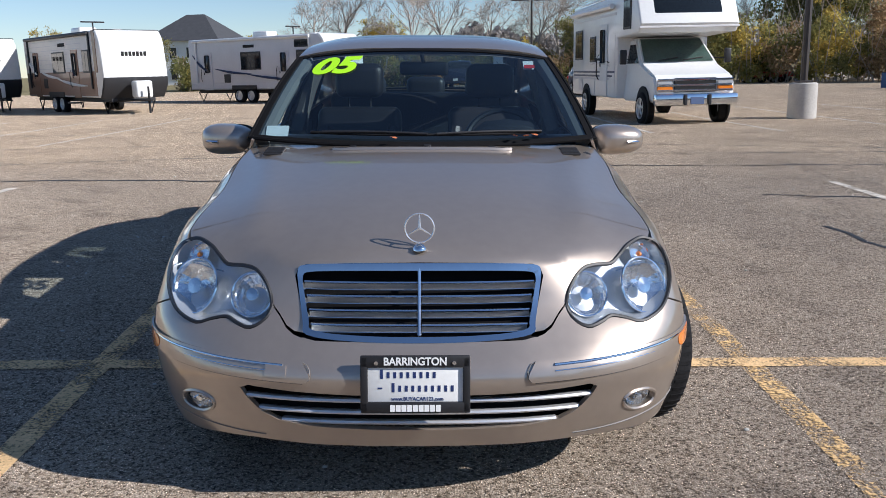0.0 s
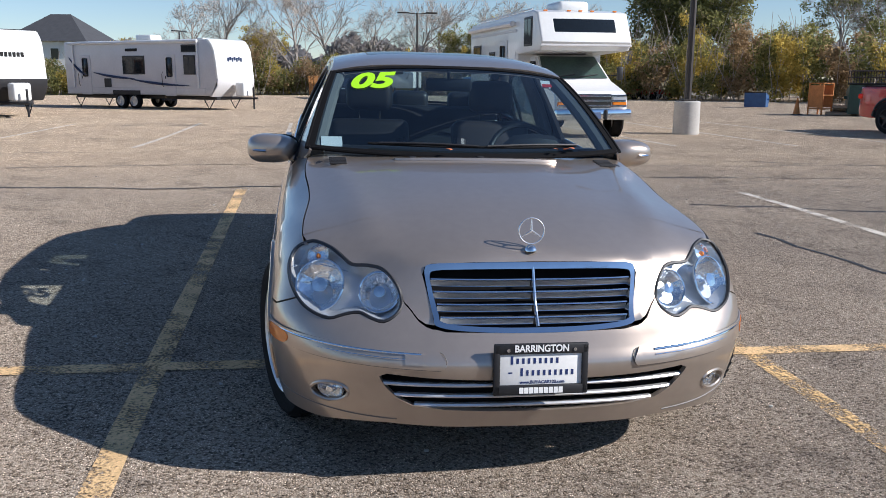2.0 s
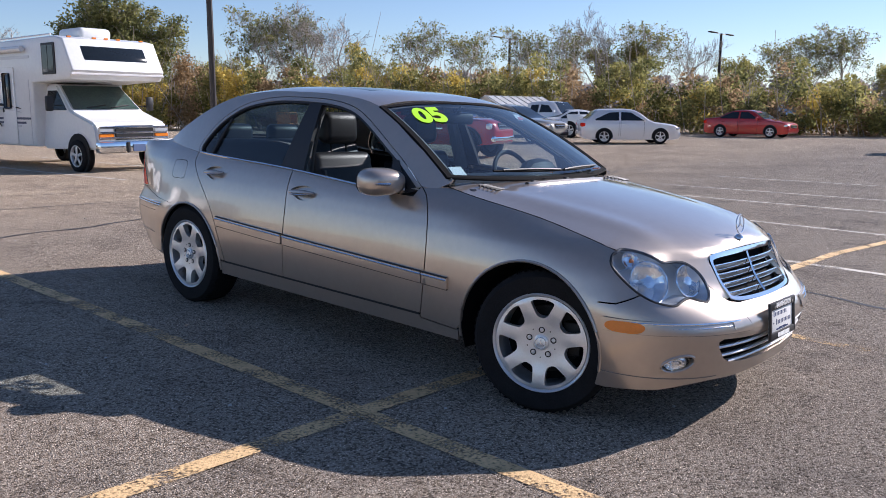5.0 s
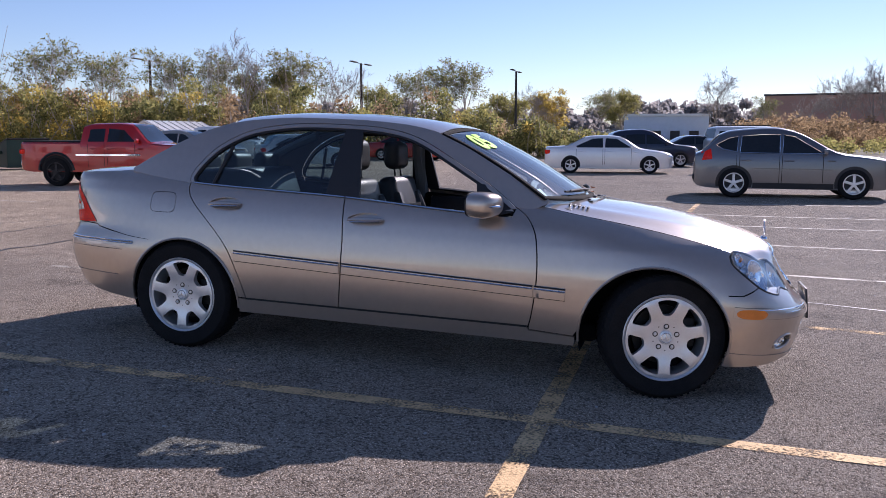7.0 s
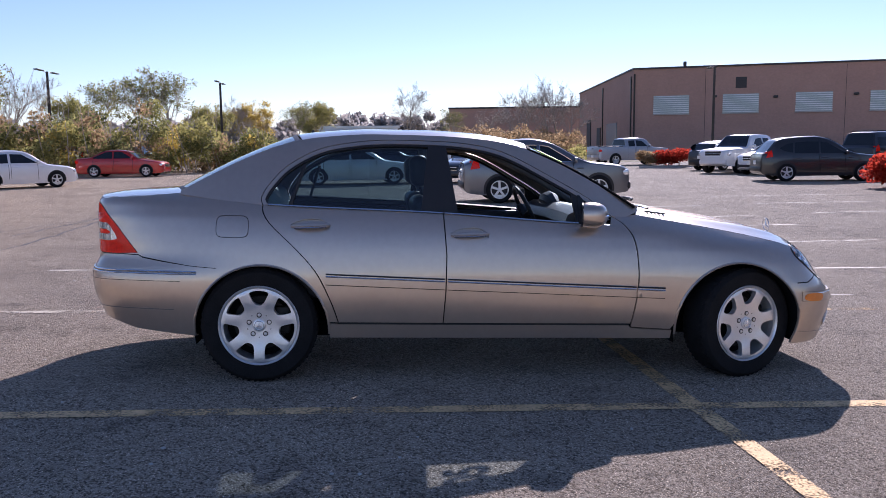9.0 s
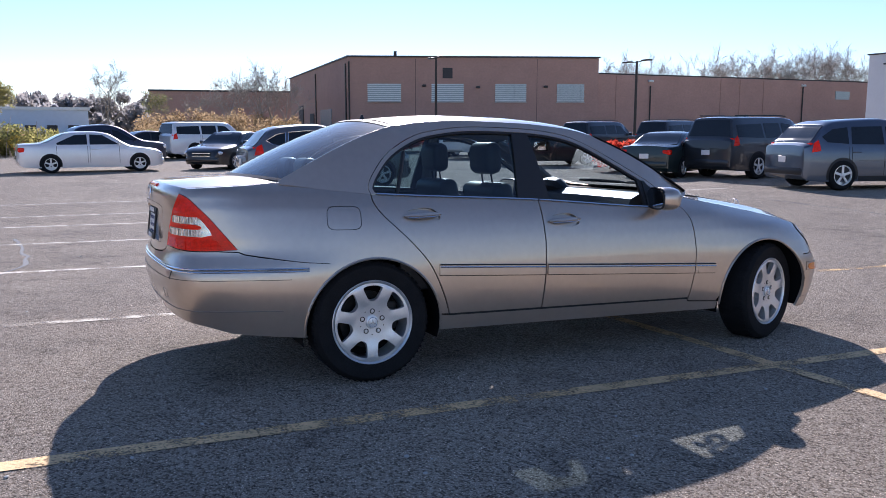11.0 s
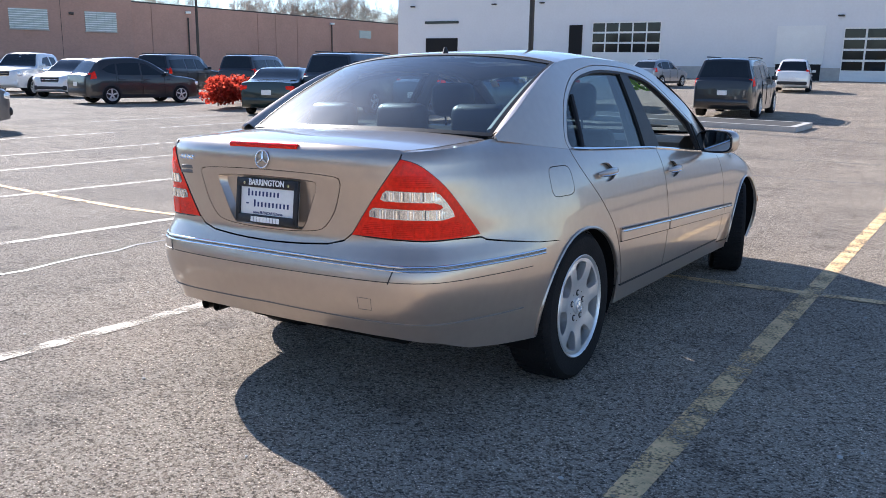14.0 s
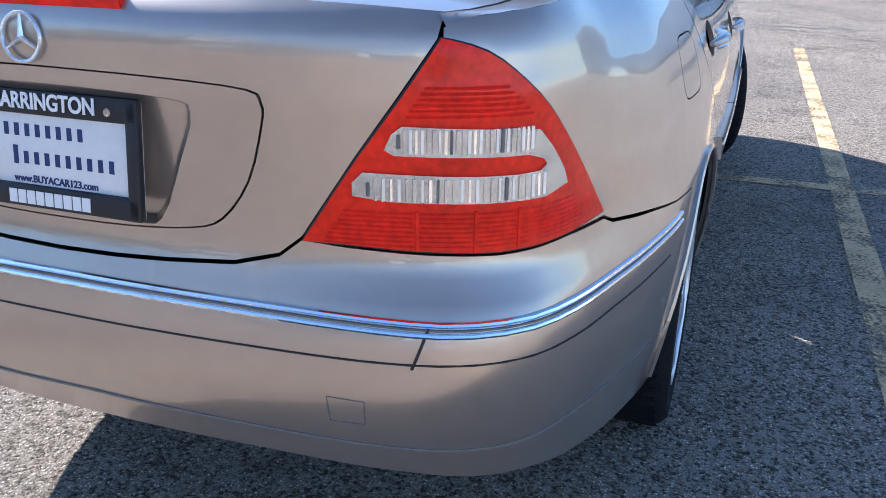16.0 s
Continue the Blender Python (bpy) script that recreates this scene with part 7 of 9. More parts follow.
for sg in (1, -1):
    bm = bmesh.new()
    bm.faces.new([bm.verts.new((sg * (0.965 - 0.09 * k), y, z)) for y, z, k in ((-2.55, 1.40, 0.4), (-2.05, 1.85, 1.2), (-1.62, 1.85, 1.2), (-1.62, 1.40, 0.4))])
    bmesh.ops.solidify(bm, geom=bm.faces[:], thickness=0.02)
    part("cab_window", bm, DARKGLASS, cab_ob)
    part("mirror", box(0.16, 0.10, 0.34, (sg * 1.28, -2.45, 1.55), 0.03, 2), BLACK, cab_ob)
    part("mirror_arm", tube([(sg * 0.95, -2.4, 1.5), (sg * 1.28, -2.45, 1.5)], 0.015, 6), BLACK, cab_ob)
    for z_, mt in ((0.97, LAMPGLASS), (0.82, AMBER)):
        part("headlight", box(0.36, 0.06, 0.12, (sg * 0.70, -3.74, z_), 0.02, 1), mt, cab_ob)
    add_wheel(mh, sg * 0.90, -3.0, 0.37)
    add_wheel(mh, sg * 1.09, 1.4, 0.37)
    for y in (-3.0, 1.4):
        part("wheel_arch", cyl(0.46, 0.03, (sg * (0.955 if y < 0 else 1.165), y, 0.42), "x", 24), SEAM, mh)
    rv_window(mh, sg, w, -2.35, 2.55, 0.5, 0.62)
    rv_window(mh, sg, w, 2.3, 1.95, 0.75, 0.75)
    rv_window(mh, sg, w, 0.75, 1.80, 0.5, 0.6)
    rv_door(mh, sg, w, -0.35, RVWHITE)
    for k, z_ in enumerate((1.20, 1.10, 1.02)):
        part("stripe", box(0.012, 4.3 - 0.3 * k, 0.05, (sg * (w + 0.006), 0.8 + 0.1 * k, z_), 0.004, 1), NAVY if k < 2 else RVGREY, coach)
    part("stripe", box(0.012, 4.5, 0.07, (sg * (w + 0.006), 0.8, 2.62), 0.004, 1), RVGREY, coach)
    for dz in (0.0, 0.09):
        part("swoosh", tube([(sg * (w + 0.008), -0.9 + 1.9 * q, 1.34 + dz + 0.10 * math.sin(2.6 * q)) for q in np.linspace(0, 1, 9)], [0.006 + 0.03 * math.sin(math.pi * q) for q in np.linspace(0, 1, 9)], 6), SEAM if dz else RVGREY, coach)
    part("service_hatch", box(0.014, 0.42, 0.36, (sg * (w + 0.006), 2.1, 0.86), 0.006, 1), RVGREY, coach)
    for y_ in (-1.35, 0.55):
        part("panel_seam", box(0.010, 0.012, 1.5, (sg * (w + 0.003), y_, 1.35)), RVGREY, coach)
part("grille", box(0.98, 0.05, 0.32, (0, -3.745, 0.90), 0.02, 1), SEAM, cab_ob)
for z_ in (0.78, 0.90, 1.02):
    part("grille_bar", box(1.75 if z_ != 0.90 else 1.7, 0.04, 0.05, (0, -3.765, z_), 0.012, 1), CHROME, cab_ob)
part("front_bumper", box(1.92, 0.22, 0.26, (0, -3.80, 0.58), 0.05, 2), CHROME, mh)
part("number_plate", box(0.31, 0.02, 0.16, (0, -3.92, 0.56), 0.005, 1), material("blue_plate", (0.10, 0.14, 0.25), 0.4), mh)
for k in (-0.28, 0.28):
    part("bumper_guard", box(0.08, 0.06, 0.24, (k, -3.93, 0.58), 0.02, 1), BLACK, mh)
part("wiper", tube([(-0.5, -2.68, 1.46), (0.0, -2.60, 1.52)], 0.015, 5), BLACK, cab_ob)
part("wiper", tube([(0.1, -2.68, 1.46), (0.6, -2.60, 1.52)], 0.015, 5), BLACK, cab_ob)


# ==== ground ====
def asphalt():
    m = bpy.data.materials.new("worn_asphalt")
    m.use_nodes = True
    nt = m.node_tree
    L_, N_ = nt.links, nt.nodes
    b = N_["Principled BSDF"]
    b.inputs["Roughness"].default_value = 0.88
    b.inputs["Specular IOR Level"].default_value = 0.15
    b.inputs["Diffuse Roughness"].default_value = 0.55
    tc = N_.new("ShaderNodeTexCoord")

    def tex(kind, scale, detail=2.0, rough=0.5):
        n = N_.new(kind)
        n.inputs["Scale"].default_value = scale
        if "Detail" in n.inputs:
            n.inputs["Detail"].default_value = detail
            n.inputs["Roughness"].default_value = rough
        L_.new(tc.outputs["Object"], n.inputs["Vector"])
        return n

    def ramp(src, stops):
        n = N_.new("ShaderNodeValToRGB")
        e = n.color_ramp.elements
        for k, (p, c) in enumerate(stops):
            el = e[k] if k < 2 else e.new(p)
            el.position, el.color = p, (*c, 1)
        L_.new(src, n.inputs[0])
        return n.outputs[0]

    def mix(fac, a, c, mode="MIX"):
        n = N_.new("ShaderNodeMix")
        n.data_type, n.blend_type = "RGBA", mode
        for sock, v in ((n.inputs[0], fac), (n.inputs[6], a), (n.inputs[7], c)):
            if hasattr(v, "is_linked"):
                L_.new(v, sock)
            elif isinstance(v, (int, float)):
                sock.default_value = v
            else:
                sock.default_value = (*v, 1)
        return n.outputs[2]

    stones = tex("ShaderNodeTexVoronoi", 108.0)
    shade = N_.new("ShaderNodeSeparateXYZ")
    L_.new(stones.outputs["Color"], shade.inputs[0])
    stone_col = ramp(shade.outputs[0], [(0.0, (0.055, 0.046, 0.039)), (0.30, (0.17, 0.146, 0.122)), (0.62, (0.52, 0.447, 0.372)), (0.86, (0.86, 0.75, 0.63)), (1.0, (1.0, 0.92, 0.82))])
    gaps = ramp(stones.outputs["Distance"], [(0.25, (1.25, 1.25, 1.25)), (0.64, (0.28, 0.27, 0.265))])
    base = mix(1.0, stone_col, gaps, "MULTIPLY")
    fine = ramp(tex("ShaderNodeTexNoise", 260.0, 2).outputs[0], [(0.35, (0.62, 0.62, 0.62)), (0.65, (1.3, 1.3, 1.3))])
    base = mix(1.0, base, fine, "MULTIPLY")
    base = mix(1.0, base, (1.50, 1.425, 1.315), "MULTIPLY")
    patch = ramp(tex("ShaderNodeTexNoise", 0.55, 6, 0.6).outputs[0], [(0.30, (0.82, 0.81, 0.80)), (0.70, (1.16, 1.14, 1.10))])
    base = mix(1.0, base, patch, "MULTIPLY")
    stain = ramp(tex("ShaderNodeTexNoise", 2.3, 5, 0.7).outputs[0], [(0.34, (0.70, 0.70, 0.71)), (0.46, (1, 1, 1))])
    base = mix(1.0, base, stain, "MULTIPLY")
    # paler, warmer colour beyond the seam to the north
    sep0 = N_.new("ShaderNodeSeparateXYZ")
    L_.new(tc.outputs["Object"], sep0.inputs[0])
    north_share = N_.new("ShaderNodeMapRange")
    north_share.inputs["From Min"].default_value, north_share.inputs["From Max"].default_value = 3.8, 8.5
    L_.new(sep0.outputs[1], north_share.inputs["Value"])
    base = mix(north_share.outputs[0], base, mix(1.0, base, (1.36, 1.30, 1.20), "MULTIPLY"))
    # dry grass and soil past the edge of the lot
    sep = N_.new("ShaderNodeSeparateXYZ")
    L_.new(tc.outputs["Object"], sep.inputs[0])
    wob = tex("ShaderNodeTexNoise", 0.25, 4)

    def past(sock, at_):
        a = N_.new("ShaderNodeMath")
        a.operation = "MULTIPLY_ADD"
        L_.new(wob.outputs[0], a.inputs[0])
        a.inputs[1].default_value = 4.0
        L_.new(sock, a.inputs[2])
        g = N_.new("ShaderNodeMath")
        g.operation = "GREATER_THAN"
        g.inputs[1].default_value = at_
        L_.new(a.outputs[0], g.inputs[0])
        return g.outputs[0]

    mx = N_.new("ShaderNodeMath")
    mx.operation = "MAXIMUM"
    L_.new(past(sep.outputs[1], 66.0), mx.inputs[0])
    L_.new(past(sep.outputs[0], 64.0), mx.inputs[1])
    grass = ramp(tex("ShaderNodeTexNoise", 1.2, 8, 0.7).outputs[0], [(0.3, (0.09, 0.085, 0.04)), (0.55, (0.20, 0.17, 0.09)), (0.75, (0.30, 0.26, 0.17))])
    L_.new(mix(mx.outputs[0], base, grass), b.inputs["Base Color"])
    bp = N_.new("ShaderNodeBump")
    bp.inputs["Strength"].default_value, bp.inputs["Distance"].default_value = 0.85, 0.006
    L_.new(stones.outputs["Distance"], bp.inputs["Height"])
    bp.invert = True
    L_.new(bp.outputs[0], b.inputs["Normal"])
    return m


ASPHALT = asphalt()
n = 190
vs = [(math.copysign(abs(i) ** 2.8, i) * 1800, math.copysign(abs(j) ** 2.8, j) * 1800) for i in np.linspace(-1, 1, n) for j in np.linspace(-1, 1, n)]
me = bpy.data.meshes.new("ground")
me.from_pydata([(x, y, ground_z(x, y)) for x, y in vs], [], [(i * n + j, i * n + n + j, i * n + n + j + 1, i * n + j + 1) for i in range(n - 1) for j in range(n - 1)])
me.shade_smooth()
ground = tagged(mesh_object("ground", me, ASPHALT), "worn grey asphalt lot with pale stones showing", "ground", kind="structure")


def worn_paint(name, color, worn=0.0):
    """Road paint rubbed through to the asphalt in places."""
    m = material(name, color, 0.8, vary=0.25, scale=6, bump=0.4, bump_scale=90)
    nt = m.node_tree
    b = nt.nodes["Principled BSDF"]
    tc = nt.nodes.new("ShaderNodeTexCoord")
    n1, n2 = nt.nodes.new("ShaderNodeTexNoise"), nt.nodes.new("ShaderNodeTexNoise")
    n1.inputs["Scale"].default_value, n1.inputs["Detail"].default_value = 75, 3
    n2.inputs["Scale"].default_value, n2.inputs["Detail"].default_value = 5, 4
    add = nt.nodes.new("ShaderNodeMath")
    add.operation = "ADD"
    r = nt.nodes.new("ShaderNodeMapRange")
    r.inputs["From Min"].default_value, r.inputs["From Max"].default_value = 0.78 + worn, 1.02 + worn
    for q in (n1, n2):
        nt.links.new(tc.outputs["Object"], q.inputs["Vector"])
    nt.links.new(n1.outputs[0], add.inputs[0])
    nt.links.new(n2.outputs[0], add.inputs[1])
    nt.links.new(add.outputs[0], r.inputs["Value"])
    nt.links.new(r.outputs[0], b.inputs["Alpha"])
    return m


YELLOW = worn_paint("worn_yellow_paint", (0.76, 0.51, 0.255), 0.03)
FADED = worn_paint("faded_yellow_paint", (0.76, 0.50, 0.225), 0.17)
CREAM = worn_paint("worn_cream_paint", (0.50, 0.445, 0.36), 0.10)
PALE = worn_paint("worn_pale_paint", (0.64, 0.58, 0.49))
TAR = material("tar_seal", (0.035, 0.033, 0.032), 0.55, vary=0.3, scale=4)


def strip(name, pts, width, mat, lift=0.004, ragged=0.0, seed=1):
    """A flat band along points, laid on the ground."""
    rnd = random.Random(seed)
    out = []
    for (xa, ya), (xb, yb) in zip(pts, pts[1:]):
        k = max(1, int(math.hypot(xb - xa, yb - ya) / 0.25))
        out += [(xa + (xb - xa) * i / k, ya + (yb - ya) * i / k) for i in range(k)]
    out.append(pts[-1])
    V, F = [], []
    for i, (x, y) in enumerate(out):
        a, b = out[max(0, i - 1)], out[min(len(out) - 1, i + 1)]
        d = math.hypot(b[0] - a[0], b[1] - a[1]) or 1
        nx, ny = -(b[1] - a[1]) / d, (b[0] - a[0]) / d
        o = rnd.uniform(-ragged, ragged)
        hw = width / 2 * (1 + rnd.uniform(-1, 1) * (0.35 if ragged else 0.06))
        for s in (1, -1):
            px, py = x + nx * (s * hw + o), y + ny * (s * hw + o)
            V.append((px, py, ground_z(px, py) + lift))
    for i in range(len(out) - 1):
        F.append((2 * i, 2 * i + 1, 2 * i + 3, 2 * i + 2))
    me = bpy.data.meshes.new(name)
    me.from_pydata(V, [], F)
    return tagged(mesh_object(name, me, mat), kind="structure")


for x, a, b, mt in ((-1.40, -6.6, 4.2, YELLOW), (1.43, -6.6, 0.2, FADED), (1.43, 0.2, 4.2, CREAM)):
    strip("bay_line", [(x, a), (x, b)], 0.105, mt)
for x in (4.28, 7.2, 9.75, 11.6, 14.4):
    strip("bay_line", [(x, -7.4), (x, 4.3)], 0.105, PALE)
for x in (-4.2, -7.1, -9.9):
    strip("bay_line", [(x, -6.6), (x, 4.0)], 0.105, PALE)
strip("cross_line", [(-11, -0.975), (5.2, -0.97), (14.4, -1.9)], 0.10, YELLOW, 0.006)
for x in (-13.4, -10.5, -7.7, -4.0, -1.2, 1.6, 4.4, 7.0, 9.8, 12.6):
    strip("bay_line", [(x, 12.0), (x, 22.5)], 0.11, PALE)
for x in (8.0, 10.8, 13.6):
    strip("bay_line", [(x + 4, -9.0), (x + 4, -13.5)], 0.11, PALE)
for k, pts in enumerate((((-14, 5.2), (-4.66, 4.63), (-2.16, 4.22), (0.5, 4.9), (2.2, 5.6), (5.74, 5.89), (16, 6.6)), ((-20, 13.5), (-8.1, 11.4), (0, 9.9), (7.0, 8.3), (13.2, 6.7), (20, 5.9)),
                         ((-9, 7.4), (-3, 7.0), (3, 7.3), (9, 7.9)), ((9.5, 6.9), (13, 6.6), (19, 7.4)), ((3.2, 3.4), (5.2, 3.0), (8.0, 3.2)), ((3.0, -9.5), (0.2, -8.7), (-3.5, -8.9), (-8, -9.6)), ((-2, -12), (5, -11.2), (9, -11.9)), ((2.2, -4.0), (2.6, -2.4), (3.4, -0.2), (3.1, 1.9)),
                         ((-18, 16), (-6, 15.4), (4, 15.8), (18, 17)))):
    strip("tar_seam", pts, 0.045, TAR, 0.003, 0.05, k)

# light stone chips lying about
chips = bmesh.new()
rnd = random.Random(4)
for _ in range(160):
    x, y = rnd.uniform(-5.5, 5.5), rnd.uniform(-6, 6)
    s = rnd.uniform(0.004, 0.011)
    bmesh.ops.create_icosphere(chips, subdivisions=1, radius=s, matrix=Matrix.Translation((x, y, ground_z(x, y) + s * 0.4)) @ Matrix.Diagonal((1, rnd.uniform(0.6, 1.2), 0.6, 1)))
tagged(part("stone_chips", chips, material("pale_stone", (0.55, 0.53, 0.49), 0.8, vary=0.2, scale=40), None, smooth=False), "pale loose stone chips on the asphalt", "stones", kind="stuff")


# ==== buildings ====
def brick_material():
    m = material("red_brick", (0.47, 0.285, 0.225), 0.85, vary=0.10, scale=0.35)
    nt = m.node_tree
    b = nt.nodes["Principled BSDF"]
    tc = nt.nodes.new("ShaderNodeTexCoord")
    mp = nt.nodes.new("ShaderNodeMapping")
    mp.inputs["Rotation"].default_value = (radians(90), 0, 0)
    br = nt.nodes.new("ShaderNodeTexBrick")
    br.inputs["Scale"].default_value = 1.0
    br.inputs["Brick Width"].default_value, br.inputs["Row Height"].default_value, br.inputs["Mortar Size"].default_value = 0.22, 0.075, 0.010
    br.inputs["Color1"].default_value, br.inputs["Color2"].default_value, br.inputs["Mortar"].default_value = (1.05, 1.02, 1, 1), (0.93, 0.93, 0.94, 1), (0.98, 1.0, 1.0, 1)
    mx = nt.nodes.new("ShaderNodeMix")
    mx.data_type, mx.blend_type = "RGBA", "MULTIPLY"
    mx.inputs[0].default_value = 1.0
    src = b.inputs["Base Color"].links[0].from_socket
    nt.links.new(tc.outputs["Object"], mp.inputs[0])
    nt.links.new(mp.outputs[0], br.inputs["Vector"])
    nt.links.new(src, mx.inputs[6])
    nt.links.new(br.outputs["Color"], mx.inputs[7])
    nt.links.new(mx.outputs[2], b.inputs["Base Color"])
    return m


BRICK = brick_material()
COPING = material("dark_coping", (0.05, 0.045, 0.045), 0.6, vary=0.1, scale=3)
GLASSBLOCK = material("glass_block", (0.36, 0.42, 0.42), 0.25, coat=0.5, vary=0.2, scale=6)
WHITEWALL = material("white_render", (0.70, 0.71, 0.72), 0.7, vary=0.04, scale=0.6, bump=0.1, bump_scale=30)
CONCRETE = material("concrete", (0.42, 0.40, 0.37), 0.85, vary=0.15, scale=3, bump=0.3, bump_scale=40)
STEELPOLE = material("bronze_pole", (0.045, 0.038, 0.034), 0.5, 0.3, vary=0.15, scale=4)

hall = thing("brick_hall", "long low red brick hall with louvred high windows", "building", Matrix.Translation((104.8, -34.4, -1.1)) @ pose(0, 0, 0, 0, 0, -111.4))
# local x along the front (away from the corner), -y out of it; the side wall leaves the corner at SIDE
SIDE = Matrix.Rotation(radians(15), 4, "Z")         # local y along the side wall, -x out of it
H1, H2 = 12.2, 10.1


def prism(name, foot, z0, z1, mat, parent, label=""):
    """An upright block over a footprint."""
    bm = bmesh.new()
    lo, hi = [bm.verts.new((x, y, z0)) for x, y in foot], [bm.verts.new((x, y, z1)) for x, y in foot]
    bm.faces.new(lo[::-1])
    bm.faces.new(hi)
    for i in range(len(foot)):
        j = (i + 1) % len(foot)
        bm.faces.new((lo[i], lo[j], hi[j], hi[i]))
    bmesh.ops.recalc_face_normals(bm, faces=bm.faces)
    return part(name, bm, mat, parent, label, smooth=False)


foot_main = [(0, 0), (34.6, 0), (20.9, 51.2), (-13.7, 51.2)]
wing_dir = Vector((math.cos(radians(20.9)), math.sin(radians(20.9))))
wing_back = Vector((-wing_dir.y, wing_dir.x)) * 16
e0, e1 = Vector((34.62, 0.3)), Vector((34.62, 0.3)) + wing_dir * 62
foot_wing = [tuple(v) for v in (e0, e1, e1 + wing_back, e0 + wing_back)]
grow_ = lambda foot, k: [(x + (x - sum(p[0] for p in foot) / 4) * k, y + (y - sum(p[1] for p in foot) / 4) * k) for x, y in foot]
prism("wall", foot_main, 0, H1, BRICK, hall)
prism("wall", foot_wing, 0, H2, BRICK, hall, "long lower wing of red brick")
prism("coping", grow_(foot_main, 0.008), H1 - 0.02, H1 + 0.2, COPING, hall)
prism("coping", grow_(foot_wing, 0.006), H2 - 0.02, H2 + 0.16, COPING, hall)
for x0, x1 in ((2.65, 7.2), (11.4, 15.8), (20.2, 24.5), (28.8, 32.6)):
    wd = part("window", box(x1 - x0, 0.14, 2.4, ((x0 + x1) / 2, -0.01, 7.45)), GLASSBLOCK, hall)
    for k in range(9):
        part("louvre", box(x1 - x0 + 0.04, 0.10, 0.07, ((x0 + x1) / 2, -0.10, 6.38 + k * 0.27)), WHITEWALL, wd)
    for k in range(4):
        part("mullion", box(0.05, 0.12, 2.4, (x0 + (x1 - x0) * (k + 0.5) / 4, -0.08, 7.45)), GLASSBLOCK, wd)
    part("window_sill", box(x1 - x0 + 0.16, 0.26, 0.12, ((x0 + x1) / 2, -0.08, 6.18)), CONCRETE, wd)
part("vent", box(1.35, 0.1, 1.4, (13.6, -0.03, 10.1)), COPING, hall)
for x, z in ((10.4, 8.4), (27.2, 8.3), (17.8, 8.2)):
    part("wall_lamp", box(0.55, 0.4, 0.3, (x, -0.2, z), 0.05, 1), COPING, hall)
for x in (9.2, 26.0):
    part("wall_joint", box(0.05, 0.03, 11.6, (x, -0.005, 6.2)), COPING, hall)
part("corner_pipe", box(0.22, 0.16, 11.6, (0.15, -0.06, 5.8)), STEELPOLE, hall)
for d, z, mt in ((9.0, 8.6, STEELPOLE), (39.0, 9.5, STEELPOLE)):
    p = e0 + wing_dir * d
    part("wall_pipe", tube([(p.x + 0.05, p.y - 0.15, 0.1), (p.x + 0.05, p.y - 0.15, z)], 0.10, 6), mt, hall)
    part("wall_lamp", box(0.7, 0.5, 0.3, (p.x, p.y - 0.35, 9.3), 0.05, 1), WHITEPLASTIC, hall)
for d in (3.3, 22.4, 26.2, 31.0):
    p = e0 + wing_dir * d
    part("pilaster", box(0.5, 0.16, H2 - 0.4, (0, 0, 0), m=Matrix.Translation((p.x, p.y - 0.02, H2 / 2)) @ pose(0, 0, 0, 0, 0, 20.9)), BRICK, hall, smooth=False)
p = e0 + wing_dir * 48
part("vent", box(3.2, 0.12, 1.3, (0, 0, 0), m=Matrix.Translation((p.x, p.y - 0.03, 7.9)) @ pose(0, 0, 0, 0, 0, 20.9)), GLASSBLOCK, hall)
for y in (1.2, 24.5):
    part("wall_pipe", box(0.16, 0.4, 11.4, (-0.08, y, 5.7), m=SIDE), STEELPOLE, hall)
part("roller_door", box(0.2, 8.6, 5.2, (-0.04, 16.0, 2.9), m=SIDE), GLASSBLOCK, hall)
part("door", box(0.2, 3.6, 5.0, (-0.04, 28.3, 2.6), m=SIDE), COPING, hall)
part("door", box(0.2, 4.6, 6.6, (-0.04, 39.6, 3.4), m=SIDE), COPING, hall)
for x, y in ((6.5, 6.0), (-4.0, 30)):
    part("roof_vent", cyl(0.22, 1.3, (x, y, H1 + 0.7), "z", 8), COPING, hall)
far_hall = thing("far_brick_hall", "low brown brick hall far behind the field", "building", Matrix.Translation((208, -36, -1.8)) @ pose(0, 0, 0, 0, 0, -9))
part("wall", box(24, 32, 12.0, (0, 0, 6.0)), BRICK, far_hall, smooth=False)
part("coping", box(24.4, 32.4, 0.4, (0, 0, 12.1)), COPING, far_hall)

shop = thing("white_workshop", "white flat-roofed workshop with glazed garage doors", "building", Matrix.Translation((0, -66.0, 0.70)))
part("wall", box(90, 0.5, 7.4, (4.2, -0.25, 3.7)), WHITEWALL, shop, smooth=False)
part("wall", box(0.5, 40, 7.4, (48.95, -20.5, 3.7)), WHITEWALL, shop, smooth=False)
part("roof", box(90, 40, 0.3, (4.2, -20.5, 7.0)), COPING, shop)
part("coping", box(90.3, 0.7, 0.12, (4.2, -0.25, 7.45)), COPING, shop)
part("plinth", box(90.1, 0.08, 1.1, (4.2, 0.03, 0.5)), CONCRETE, shop)


